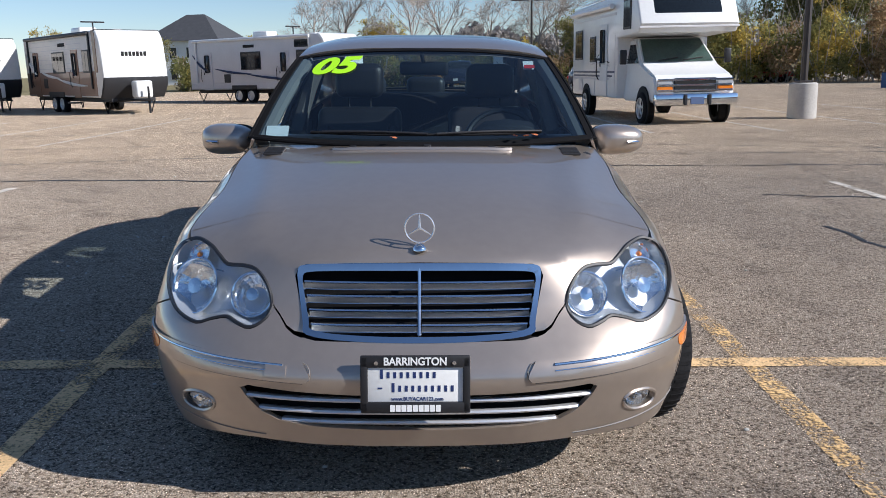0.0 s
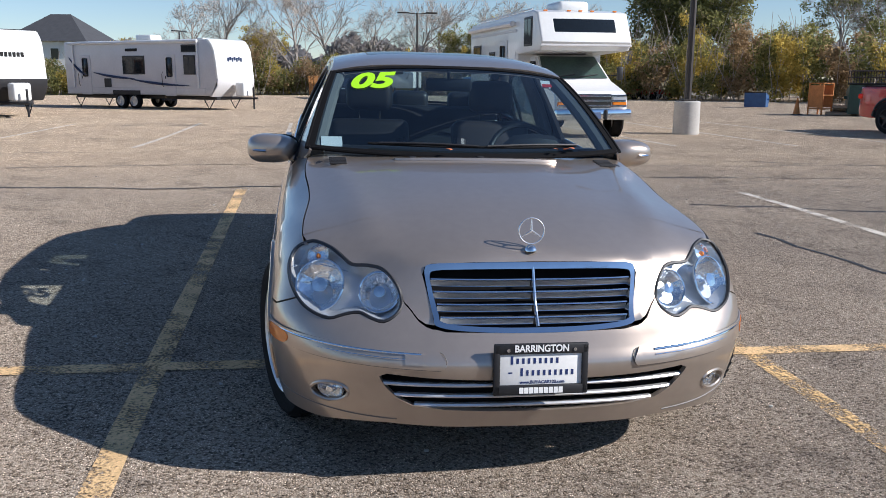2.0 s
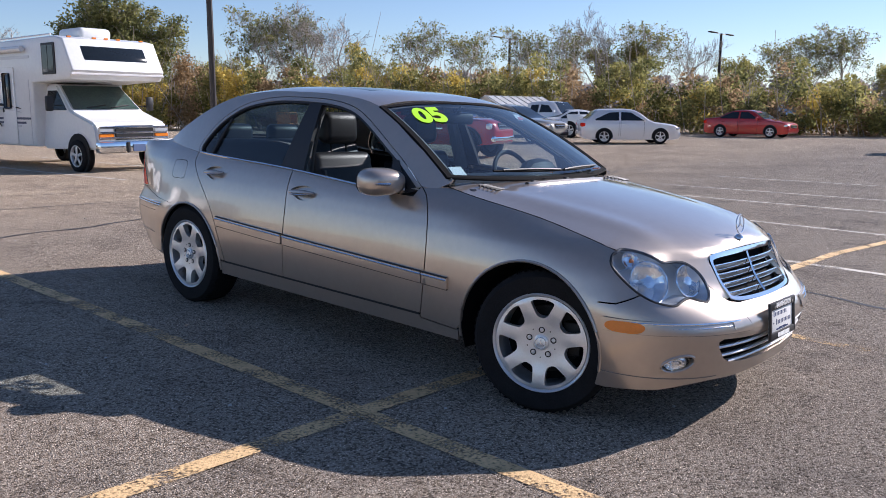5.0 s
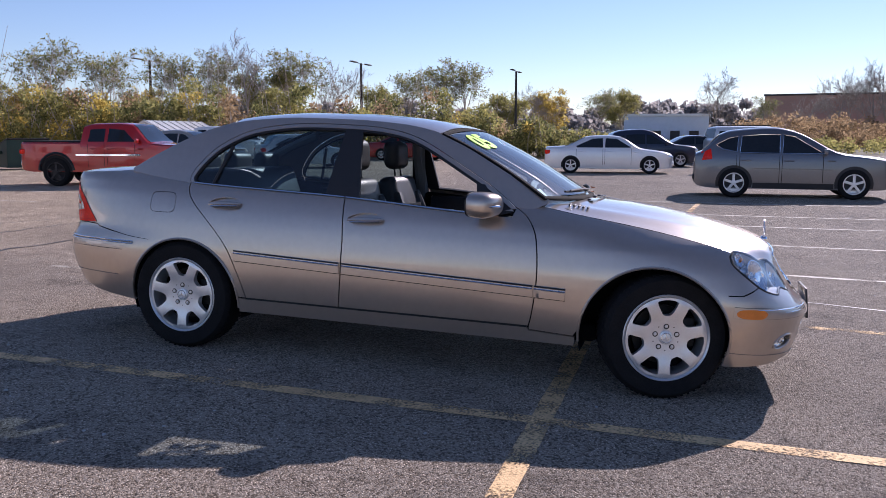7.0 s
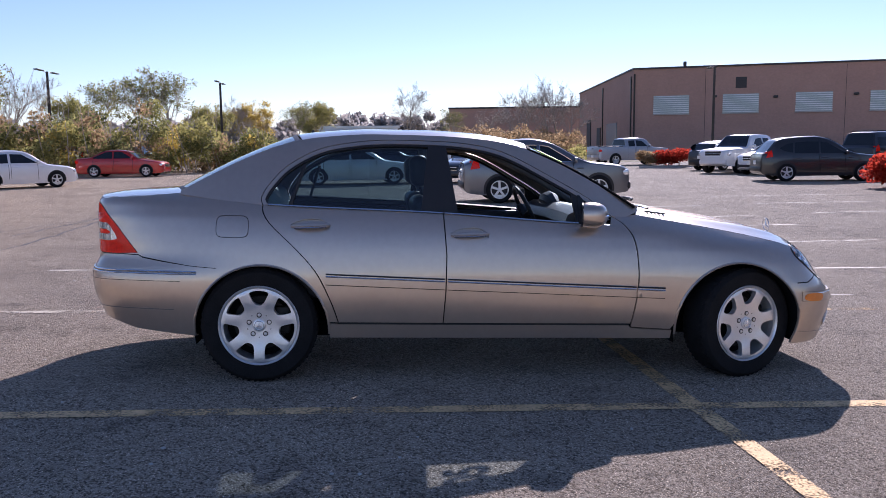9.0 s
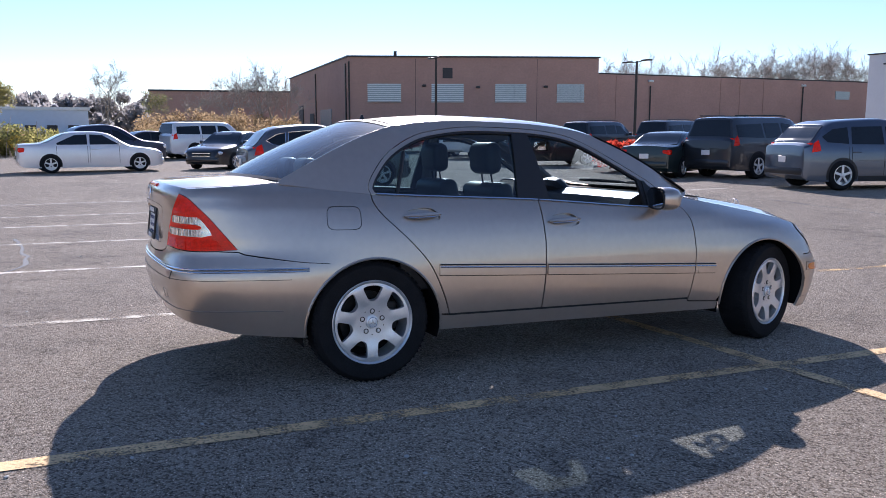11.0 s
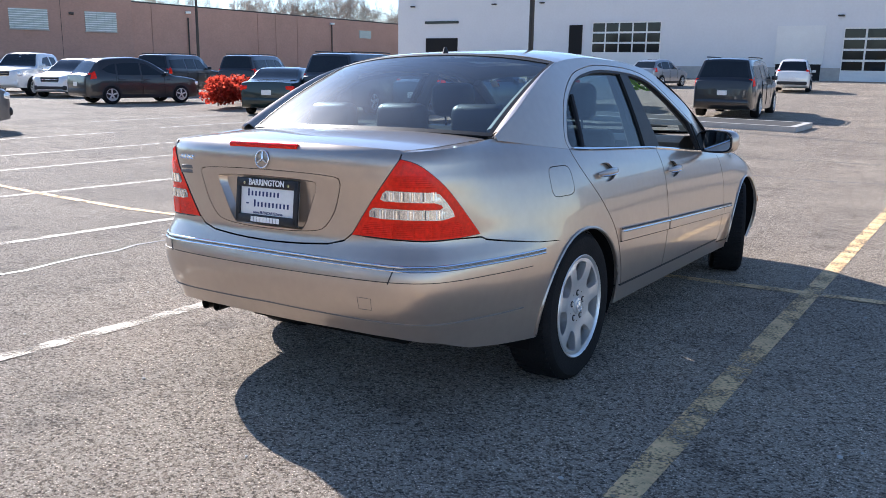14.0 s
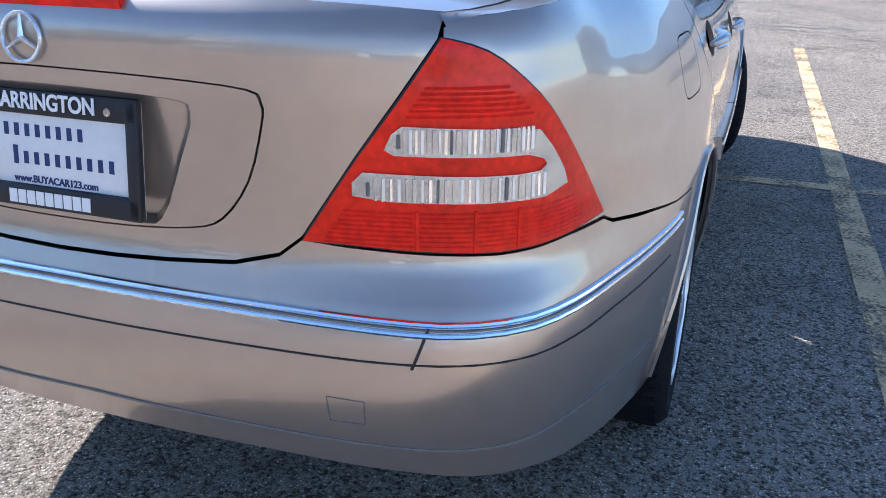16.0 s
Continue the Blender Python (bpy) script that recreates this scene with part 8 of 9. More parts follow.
def garage(x0, x1, z1, rows, cols, name, label):
    """A sectional door in a dark recess, with a grid of panes."""
    g = part(name, box(x1 - x0, 0.10, z1, ((x0 + x1) / 2, 0.04, z1 / 2 + 0.05)), WHITEPLASTIC, shop, label)
    for i in range(rows):
        for j in range(cols):
            w_, h_ = (x1 - x0) / cols, z1 / (rows + (1.0 if rows > 3 else 2.4))
            part("pane", box(w_ - 0.14, 0.04, h_ - 0.16, (x0 + w_ * (j + 0.5), 0.10, z1 - h_ * (i + 0.5)), 0.01, 1), DARKGLASS, g)
    part("door_frame", box(x1 - x0 + 0.3, 0.06, 0.16, ((x0 + x1) / 2, 0.09, z1 + 0.10)), WHITEWALL, g)


garage(21.8, 28.0, 4.7, 3, 5, "garage_door", "glazed white garage door")
garage(1.5, 7.7, 4.0, 4, 4, "garage_door", "glazed white garage door")
garage(-8.5, -2.3, 4.0, 4, 4, "garage_door", "glazed white garage door")
part("roller_door", box(3.5, 0.10, 2.9, (10.75, 0.04, 2.75)), RVWHITE, shop, "half-raised white roller door")
# near-black sheet on the wall for the shade below the raised door
part("open_bay", box(3.3, 0.06, 1.3, (10.75, 0.05, 0.66)), SEAM, shop)
part("bay_lintel", box(3.9, 0.12, 0.25, (43.9, 0.05, 4.95)), DARKGLASS, shop)
# again a flat dark sheet, painting the bay's shaded inside
part("open_bay", box(3.7, 0.08, 3.4, (43.9, 0.03, 1.75)), SEAM, shop, "dark open workshop bay")
part("door", box(1.25, 0.10, 4.4, (29.6, 0.03, 2.3)), SEAM, shop)
for x in (47.3, 38.0, 33.0, 18.0, 8.0):
    part("wall_lamp", box(0.45, 0.3, 0.12, (x, 0.15, 6.5 if x != 8.0 else 4.9), 0.03, 1), COPING, shop)
for x, w_, h_ in ((40, 3, 1.2), (12, 4, 1.4), (5, 2.5, 1.0)):
    part("roof_unit", box(w_, 2.5, h_, (x, -12, 7.4 + h_ / 2), 0.05, 1), CONCRETE, shop)

house = thing("house", "white two-storey house with a dark hipped roof", "house", Matrix.Translation((-31.0, 110.0, -0.4)) @ pose(0, 0, 0, 0, 0, -12))
part("wall", box(9.8, 9, 5.9, (0, 0, 2.95)), RVWHITE, house, smooth=False)
bm = bmesh.new()
q = [bm.verts.new(p) for p in ((-5.5, -5.1, 5.8), (5.5, -5.1, 5.8), (5.5, 5.1, 5.8), (-5.5, 5.1, 5.8), (-1.3, 0, 9.3), (1.3, 0, 9.3))]
for f in ((0, 1, 5, 4), (1, 2, 5), (2, 3, 4, 5), (3, 0, 4), (3, 2, 1, 0)):
    bm.faces.new([q[i] for i in f])
part("roof", bm, material("slate_roof", (0.06, 0.062, 0.068), 0.8, vary=0.2, scale=2), house, smooth=False)
for z_ in (1.6, 4.3):
    for x in (-3.6, -1.2, 1.2, 3.6):
        wn = part("window", box(1.15, 0.10, 1.5, (x, -4.52, z_)), WHITEPLASTIC, house)
        part("pane", box(0.95, 0.06, 1.3, (x, -4.57, z_)), DARKGLASS, wn)

far = thing("far_warehouse", "pale flat warehouse far across the fields", "building", Matrix.Translation((300, 6.5, -1.0)) @ pose(0, 0, 0, 0, 0, 4))
part("wall", box(40, 27, 8.6, (0, 0, 4.3)), material("pale_blue_wall", (0.66, 0.72, 0.80), 0.7, vary=0.05, scale=0.1), far, smooth=False)
part("roof", box(41, 28, 0.9, (0, 0, 8.8)), RVWHITE, far)
for k in range(4):
    part("dock_door", box(0.3, 3.0, 3.6, (-20.1, -9 + 6 * k, 1.9)), COPING, far)


# ==== poles, lamps, kerbs ====
def lamp_post(place, height, label, base=False, head=1.6, thick=0.09):
    x, y = place
    p = thing("street_lamp", label, "lamp post", Matrix.Translation((x, y, ground_z(x, y))), "lot lamps")
    z0 = 0.0
    if base:
        b = lathe([(0.001, 0.86), (0.30, 0.86), (0.33, 0.83), (0.34, -0.1)], 28, "z")
        part("footing", b, CONCRETE, p, "pale round concrete footing")
        part("base_plate", box(0.34, 0.34, 0.05, (0, 0, 0.885), 0.01, 1), STEELPOLE, p)
        z0 = 0.88
    part("pole", tube([(0, 0, z0), (0, 0, height)], [thick, thick * 0.75], 10), STEELPOLE, p)
    for sg in (1, -1):
        part("arm", tube([(0, 0, height - 0.08), (sg * head * 0.35, 0, height - 0.02)], 0.03, 6), STEELPOLE, p)
        part("lamp_head", box(head * 0.42, 0.34, 0.10, (sg * head * 0.52, 0, height), 0.03, 2), STEELPOLE, p)
    return p


lamp_post((9.15, 16.1), 9.0, "dark square lamp post on a round concrete footing", True)
lamp_post((10.9, -21.0), 9.5, "dark lamp post on a round concrete footing", True)
for pl, hh in (((70.0, 28.4), 8.2), ((86.0, 16.6), 8.4), ((62.0, 46.0), 8.2)):
    lamp_post(pl, hh, "slim dark twin-head lamp post by the tree line", False, 3.4, 0.15)


lamp_post((53.4, -24.0), 6.9, "dark lamp post before the brick hall", False, 1.5, 0.11)
lamp_post((42.8, -34.5), 6.2, "dark lamp post with a flat head", False, 2.0, 0.11)
lamp_post((7.0, 54.0), 5.8, "slim dark lamp post behind the motorhome", False, 1.9, 0.09)


def island(name, loop, h, label):
    """A raised kerbed island."""
    bm = bmesh.new()
    lo = [bm.verts.new((x, y, ground_z(x, y) - 0.05)) for x, y in loop]
    hi = [bm.verts.new((x, y, ground_z(x, y) + h)) for x, y in loop]
    c = np.mean(loop, 0)
    inn = [bm.verts.new((x + (c[0] - x) * 0.03, y + math.copysign(0.16, c[1] - y), ground_z(x, y) + h)) for x, y in loop]
    k = len(loop)
    for i in range(k):
        j = (i + 1) % k
        bm.faces.new((lo[i], lo[j], hi[j], hi[i]))
        bm.faces.new((hi[i], hi[j], inn[j], inn[i]))
    kerb = tagged(part(name, bm, CONCRETE, None, smooth=False), label, "kerb", kind="structure")
    bm = bmesh.new()
    bm.faces.new([bm.verts.new((v[0] + (c[0] - v[0]) * 0.03, v[1] + math.copysign(0.155, c[1] - v[1]), ground_z(v[0], v[1]) + h - 0.01)) for v in loop])
    part("island_bed", bm, material("dark_mulch", (0.035, 0.032, 0.03), 0.9, vary=0.4, scale=3, bump=0.6, bump_scale=20), kerb, smooth=False)


isl = lambda x0, x1, y0, y1: dense([(x0, y0), (x1, y1), (x1, y1 - 2.4), (x0, y0 - 2.4)], 1.5)
island("kerb_island", isl(2.0, 14.6, -19.0, -21.2), 0.15, "raised island with a pale concrete kerb")
island("kerb_island", isl(21.0, 26.0, -18.2, -22.0), 0.15, "raised kerbed island with red shrubs")
island("kerb_island", isl(44.0, 50.0, -15.5, -20.5), 0.15, "raised kerbed island by the brick hall")
island("kerb_island", isl(-9.0, -0.6, -16.9, -17.4), 0.15, "low kerbed island with a dark bed")


# ==== planting ====
def leaf_cloud(name, clumps, count, size, mat, parent=None, seed=0, flat=0.75, broad=0.55):
    """Small folded leaves scattered in overlapping clumps (x, y, z, radius)."""
    rng = np.random.default_rng(seed)
    cl = np.array(clumps)
    w = cl[:, 3] ** 2
    k = rng.choice(len(cl), count, p=w / w.sum())
    d = rng.normal(size=(count, 3))
    d /= np.linalg.norm(d, axis=1)[:, None]
    r = rng.random(count) ** 0.45
    c = cl[k, :3] + d * (cl[k, 3] * r)[:, None] * np.array([1, 1, flat])
    u = rng.normal(size=(count, 3))
    u /= np.linalg.norm(u, axis=1)[:, None]
    v = np.cross(u, rng.normal(size=(count, 3)))
    v /= np.linalg.norm(v, axis=1)[:, None]
    s = (size * (0.6 + 0.8 * rng.random(count)))[:, None]
    P = np.stack([c - u * s, c + v * s * broad, c + u * s, c - v * s * broad], 1).reshape(-1, 3)
    me = bpy.data.meshes.new(name)
    me.from_pydata(P.tolist(), [], np.arange(count * 4).reshape(-1, 4).tolist())
    return mesh_object(name, me, mat, parent)


def leaf_material(name, lo, hi):
    m = bpy.data.materials.new(name)
    m.use_nodes = True
    nt = m.node_tree
    b = nt.nodes["Principled BSDF"]
    g = nt.nodes.new("ShaderNodeNewGeometry")
    r = nt.nodes.new("ShaderNodeValToRGB")
    r.color_ramp.elements[0].color, r.color_ramp.elements[1].color = (*lo, 1), (*hi, 1)
    nt.links.new(g.outputs["Random Per Island"], r.inputs[0])
    nt.links.new(r.outputs[0], b.inputs["Base Color"])
    b.inputs["Roughness"].default_value = 0.7
    b.inputs["Specular IOR Level"].default_value = 0.2
    tl, mx = nt.nodes.new("ShaderNodeBsdfTranslucent"), nt.nodes.new("ShaderNodeMixShader")
    mx.inputs[0].default_value = 0.65
    nt.links.new(r.outputs[0], tl.inputs[0])
    nt.links.new(b.outputs[0], mx.inputs[1])
    nt.links.new(tl.outputs[0], mx.inputs[2])
    nt.links.new(mx.outputs[0], nt.nodes["Material Output"].inputs["Surface"])
    return m


LEAF = {"green": leaf_material("dark_green_leaf", (0.12, 0.135, 0.05), (0.32, 0.30, 0.12)),
        "olive": leaf_material("olive_leaf", (0.20, 0.20, 0.07), (0.44, 0.39, 0.14)),
        "yellow": leaf_material("yellow_leaf", (0.40, 0.31, 0.08), (0.68, 0.52, 0.14)),
        "brown": leaf_material("brown_leaf", (0.26, 0.18, 0.10), (0.46, 0.33, 0.19)),
        "red": leaf_material("red_leaf", (0.34, 0.03, 0.02), (0.62, 0.09, 0.05))}
BARK = material("grey_bark", (0.38, 0.33, 0.285), 0.9, vary=0.3, scale=3, bump=0.4, bump_scale=15)


def branch_mesh(name, runs, parent):
    """Tapered three- to six-sided rods along short runs of points (points, radii, sides), as one mesh."""
    V, F = [], []
    for pts, rad, n in runs:
        base = len(V)
        for i, p in enumerate(pts):
            d = (pts[min(i + 1, len(pts) - 1)] - pts[max(i - 1, 0)]).normalized()
            u = d.orthogonal().normalized()
            v = d.cross(u)
            V += [tuple(p + (u * math.cos(6.2832 * k / n) + v * math.sin(6.2832 * k / n)) * rad[i]) for k in range(n)]
        for i in range(len(pts) - 1):
            F += [(base + i * n + k, base + i * n + (k + 1) % n, base + i * n + n + (k + 1) % n, base + i * n + n + k) for k in range(n)]
    me = bpy.data.meshes.new(name)
    me.from_pydata(V, [], F)
    me.shade_smooth()
    return mesh_object(name, me, BARK, parent)


def tree(name, label, height, spread, leaf, per_tip, seed, bole=0.28, limbs=8, leaf_size=0.11, tuft=0.34, thin=0.014):
    """A tapered trunk that forks four times into fine rising twigs, with loose tufts of leaves at their ends."""
    rnd = random.Random(seed)
    t = thing(name, label, "tree")
    runs, tips = [], []

    def grow(p, d, length, r, level):
        pts, rad, q, dd = [p], [r], p.copy(), d.copy()
        steps = 5 if level == 0 else 3 if level < 3 else 2
        for k in range(steps):
            wob = 0.07 if level == 0 else 0.20
            dd = (dd + Vector((rnd.gauss(0, wob), rnd.gauss(0, wob), 0.05 + 0.06 * level * (level < 3)))).normalized()
            q = q + dd * length / steps
            pts.append(q.copy())
            rad.append(max(thin * 0.7, r * (1 - 0.55 * (k + 1) / steps)))
        runs.append((pts, rad, 6 if level < 2 else 3))
        if level == 4:
            tips.append(q)
            return
        n = (limbs, 5, 5, 4)[level]
        for k in range(n):
            if level == 0:
                s_ = bole / 0.62 + (1 - bole / 0.62) * (k + 0.5) / n
            else:
                s_ = 0.35 + 0.65 * (k + rnd.random()) / n
            i = min(int(s_ * steps), steps - 1)
            o = pts[i].lerp(pts[i + 1], s_ * steps - i)
            a = rnd.uniform(0, 6.2832) if level else k * 2.4 + rnd.uniform(-0.4, 0.4)
            axis = dd.orthogonal().normalized()
            axis.rotate(Matrix.Rotation(a, 3, dd))
            out = (dd * rnd.uniform(0.55, 1.0) + axis * rnd.uniform(0.5, 0.95) * spread).normalized()
            grow(o, out, length * rnd.uniform(0.46, 0.66) * (1.0 if level else 1.12 - 0.35 * s_), max(thin, rad[i] * 0.52), level + 1)

    grow(Vector((0, 0, -0.1)), Vector((0, 0, 1)), height * 0.62, height * 0.016, 0)
    branch_mesh("trunk", runs, t)
    if per_tip:
        cl = [(q.x, q.y, q.z, tuft * rnd.uniform(0.6, 1.3)) for q in tips]
        leaf_cloud("crown", cl, per_tip * len(tips), leaf_size, LEAF[leaf], t, seed, 0.8, 0.5)
    return t


kinds = [tree("green_tree", "dark green leafy tree with a full crown", 9.5, 1.0, "green", 16, 1, 0.16, 10, 0.12, 0.55),
         tree("olive_tree", "olive and yellow autumn tree", 8.0, 1.1, "olive", 11, 2, 0.14, 9, 0.10, 0.42),
         tree("yellow_tree", "small yellow autumn tree with sparse leaves", 7.0, 1.1, "yellow", 9, 3, 0.14, 8, 0.10, 0.34),
         tree("bare_tree", "bare grey-brown tree with fine twigs", 9.0, 0.95, "brown", 0, 4, 0.16, 9),
         tree("bare_tree", "bare grey-brown tree with fine twigs", 9.5, 0.75, "brown", 0, 5, 0.22, 8),
         tree("thin_tree", "tall thinly leaved tree with an open crown", 9.0, 0.95, "green", 4, 6, 0.34, 7, 0.095, 0.30)]


def plant(kind, x, y, s, seed):
    m = Matrix.Translation((x, y, ground_z(x, y) - 0.05)) @ pose(0, 0, 0, 0, 0, seed * 77 % 360)
    k = kinds[kind]
    if "used" not in k:
        k["used"] = 1
        c = k
        c.matrix_world = m
    else:
        c = copy_thing(k, m)
    c.scale = (s, s, s * (0.92 + 0.16 * (seed * 37 % 10) / 10))
    return c


def bearing(deg, dist):
    """The place at a compass angle (from +x) and distance, seen from beside the sedan."""
    return -4.5 + dist * math.cos(radians(deg)), dist * math.sin(radians(deg))


rnd = random.Random(11)
# tall trees of the northern and eastern belt: angle, distance, kind, size
belt_ = [(121, 82, 3, 0.8), (112, 90, 2, 0.9), (106, 92, 1, 0.8), (99, 84, 2, 0.85), (95, 78, 3, 1.05), (92.5, 72, 4, 1.1), (90, 80, 2, 1.0), (87.5, 70, 3, 1.1), (85, 76, 4, 1.2),
         (82.2, 74, 3, 1.05), (79.5, 72, 4, 1.1), (77.5, 74, 3, 1.0), (75, 70, 1, 0.8), (73.5, 72, 3, 1.1), (72, 68, 2, 0.9), (70.5, 72, 4, 0.95),
         (69, 72, 1, 0.85), (66.5, 70, 2, 0.75), (64, 72, 4, 0.75), (61.2, 68, 0, 1.14), (59.0, 66, 0, 0.98), (56.5, 72, 2, 0.7), (54, 68, 1, 0.75), (51.6, 72, 5, 1.15), (49.6, 74, 5, 1.05), (48.2, 72, 3, 1.22), (46.6, 75, 3, 1.15),
         (44.5, 70, 1, 0.72), (42.6, 73, 2, 0.78), (40.6, 74, 5, 1.02), (37.2, 72, 5, 0.98), (35.2, 76, 2, 0.8), (33.2, 74, 5, 0.95), (30.6, 76, 5, 1.0), (28.4, 74, 3, 1.12), (26.4, 76, 1, 1.0), (24.8, 76, 5, 1.05), (22.8, 78, 4, 0.85),
         (19.6, 84, 1, 0.85), (17.4, 88, 5, 0.95), (15.4, 84, 5, 1.0), (14.0, 86, 5, 0.98), (11.6, 96, 1, 0.85), (9.4, 104, 3, 0.95), (8.4, 108, 2, 1.05)]
for k, (a, q, kind, s) in enumerate(belt_):
    plant(kind, *bearing(a + rnd.uniform(-0.3, 0.3), q), s, k)
# single trees in the fields to the east and behind the halls
field = [(5.2, 190, 5, 1.35), (3.6, 205, 1, 1.6), (-2.3, 152, 3, 1.5), (-5.4, 165, 5, 1.0), (-9.3, 122, 4, 1.05), (-10.4, 126, 3, 1.15), (-11.6, 122, 3, 1.2), (-12.6, 126, 4, 1.2), (-13.4, 122, 3, 1.05), (-7.6, 170, 4, 1.1)]
field += [(a, rnd.uniform(186, 204), rnd.choice((3, 4)), rnd.uniform(1.75, 2.15)) for a in np.arange(-53.5, -36.0, 0.72)]
for k, (a, q, kind, s) in enumerate(field):
    plant(kind, *bearing(a, q), s, 80 + k)
plant(0, 51, -111, 1.45, 130)
for k, x in enumerate(list(np.arange(46, 66, 2.6)) + list(np.arange(20, 32, 2.8))):     # behind the workshop
    plant(rnd.choice((3, 4)), x, -113 + rnd.uniform(-2, 2), rnd.uniform(1.5, 1.8), 140 + k)
# thicket in front of the belt: patches of olive, yellow and brown
thick = {"olive": [], "yellow": [], "brown": [], "green": []}
stems = []
for j in range(2300):
    a = rnd.uniform(3.0, 104.0)
    far_ = 56 + 8 * rnd.random() ** 1.3 if a > 22 else 52 + 8 * rnd.random()
    if a > 66:
        far_ += 9
    top_ = 4.6 if 24 < a < 66 else 3.9 if a <= 24 else 3.2
    if a < 13:
        top_ = 1.5 + 1.6 * (a - 3) / 10
    x, y = bearing(a, far_)
    hue = noise.noise(Vector((a * 0.33, far_ * 0.09, 3.0))) + rnd.gauss(0, 0.16)
    top_ *= 0.78 + 0.55 * noise.noise(Vector((a * 0.55, 7.0, 0.0))) + 0.25 * rnd.random()
    r_ = rnd.uniform(0.35, 0.85)
    z_ = ground_z(x, y) + r_ * 0.5 + rnd.random() ** 0.85 * max(0.2, top_ - r_)
    thick["yellow" if hue > 0.30 else "olive" if hue > 0.02 else "green" if hue > -0.26 else "brown"].append((x, y, z_, r_))
    if j % 3 == 0:
        lean = Vector((rnd.gauss(0, 0.25), rnd.gauss(0, 0.25), 1))
        p = Vector((x, y, ground_z(x, y) - 0.1))
        stems.append(([p, p + lean * top_ * 0.6, p + lean * top_ * rnd.uniform(1.0, 1.35) + Vector((rnd.gauss(0, 0.3), rnd.gauss(0, 0.3), 0))], [0.035, 0.022, 0.012], 3))
for lf_, c_ in thick.items():
    tagged(leaf_cloud(lf_ + "_thicket", c_, 105 * len(c_), 0.105, LEAF[lf_], None, 9, 0.9), "dense autumn thicket of %s leaves along the lot's edge" % lf_, "shrubs", kind="stuff")
tagged(branch_mesh("thicket_stems", stems, None), "bare stems standing up from the thicket", "shrubs", kind="stuff")
# low scrub in the field beyond the lot's eastern edge
cl = []
for j in range(260):
    a, q = rnd.uniform(-14.5, 10), rnd.uniform(70, 135)
    x, y = bearing(a, q)
    r_ = rnd.uniform(0.4, 1.0)
    cl.append((x, y, ground_z(x, y) + r_ * rnd.uniform(0.2, 1.0), r_))
brush = []
for j in range(190):
    x, y = bearing(rnd.uniform(-14.0, -4.0), rnd.uniform(100, 128))
    r_ = rnd.uniform(0.6, 1.4)
    brush.append((x, y, ground_z(x, y) + r_ * 0.4 + 2.6 * rnd.random() ** 1.4, r_))
tagged(leaf_cloud("field_brush", brush, 22000, 0.15, LEAF["brown"], None, 12, 0.9), "brown autumn brush before the far hall", "shrubs", kind="stuff")
tagged(leaf_cloud("field_scrub", cl, 26000, 0.12, LEAF["olive"], None, 10, 0.8), "low dry scrub across the field", "shrubs", kind="stuff")
# woods on the horizon; the haze of distance is painted into their greyed leaves
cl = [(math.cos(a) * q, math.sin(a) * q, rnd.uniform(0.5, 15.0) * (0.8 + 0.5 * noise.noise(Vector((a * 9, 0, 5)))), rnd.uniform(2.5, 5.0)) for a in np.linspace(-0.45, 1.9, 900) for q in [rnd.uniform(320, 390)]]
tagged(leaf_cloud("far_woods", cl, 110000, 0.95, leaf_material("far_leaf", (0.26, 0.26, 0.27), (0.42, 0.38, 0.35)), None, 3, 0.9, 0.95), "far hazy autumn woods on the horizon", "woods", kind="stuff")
# rows of cars on a far lot, too small to tell apart
bm = bmesh.new()
for j in range(230):
    x, y = bearing(rnd.uniform(3.6, 10.5), rnd.uniform(225, 290))
    box(4.4, 1.8, 1.5, (x, y, 1.0 + (x - 215) * 0.022), 0.4, 1, bm=bm)
tagged(part("far_cars", bm, leaf_material("far_car_paint", (0.05, 0.05, 0.06), (0.75, 0.76, 0.78)), None, smooth=False), "rows of pale and dark cars on a far lot", "cars", kind="stuff")
for k, (x, y, r_, lf_) in enumerate(((22.2, -19.6, 0.75, "red"), (23.3, -20.4, 0.7, "red"), (24.3, -21.2, 0.6, "brown"), (25.2, -21.9, 0.65, "red"), (45.3, -16.5, 0.85, "brown"), (45.0, -17.4, 0.85, "red"), (44.8, -18.3, 0.95, "red"), (20.4, -15.9, 0.85, "red"), (21.1, -17.0, 0.9, "red"), (21.6, -18.2, 0.8, "red"))):
    sh = thing("shrub", "low rounded shrub with %s autumn leaves" % ("bright red" if lf_ == "red" else "brown"), "shrub", Matrix.Translation((x, y, ground_z(x, y) + 0.14)), "island shrubs")
    q = random.Random(k)
    leaf_cloud("leaves", [(q.uniform(-0.5, 0.5) * r_, q.uniform(-0.5, 0.5) * r_, r_ * q.uniform(0.4, 0.8), r_ * 0.55) for _ in range(9)], 2600, 0.07, LEAF[lf_], sh, k)
    part("stem", tube([(0, 0, -0.05), (0.02, 0, r_ * 0.7)], 0.03, 6), BARK, sh)


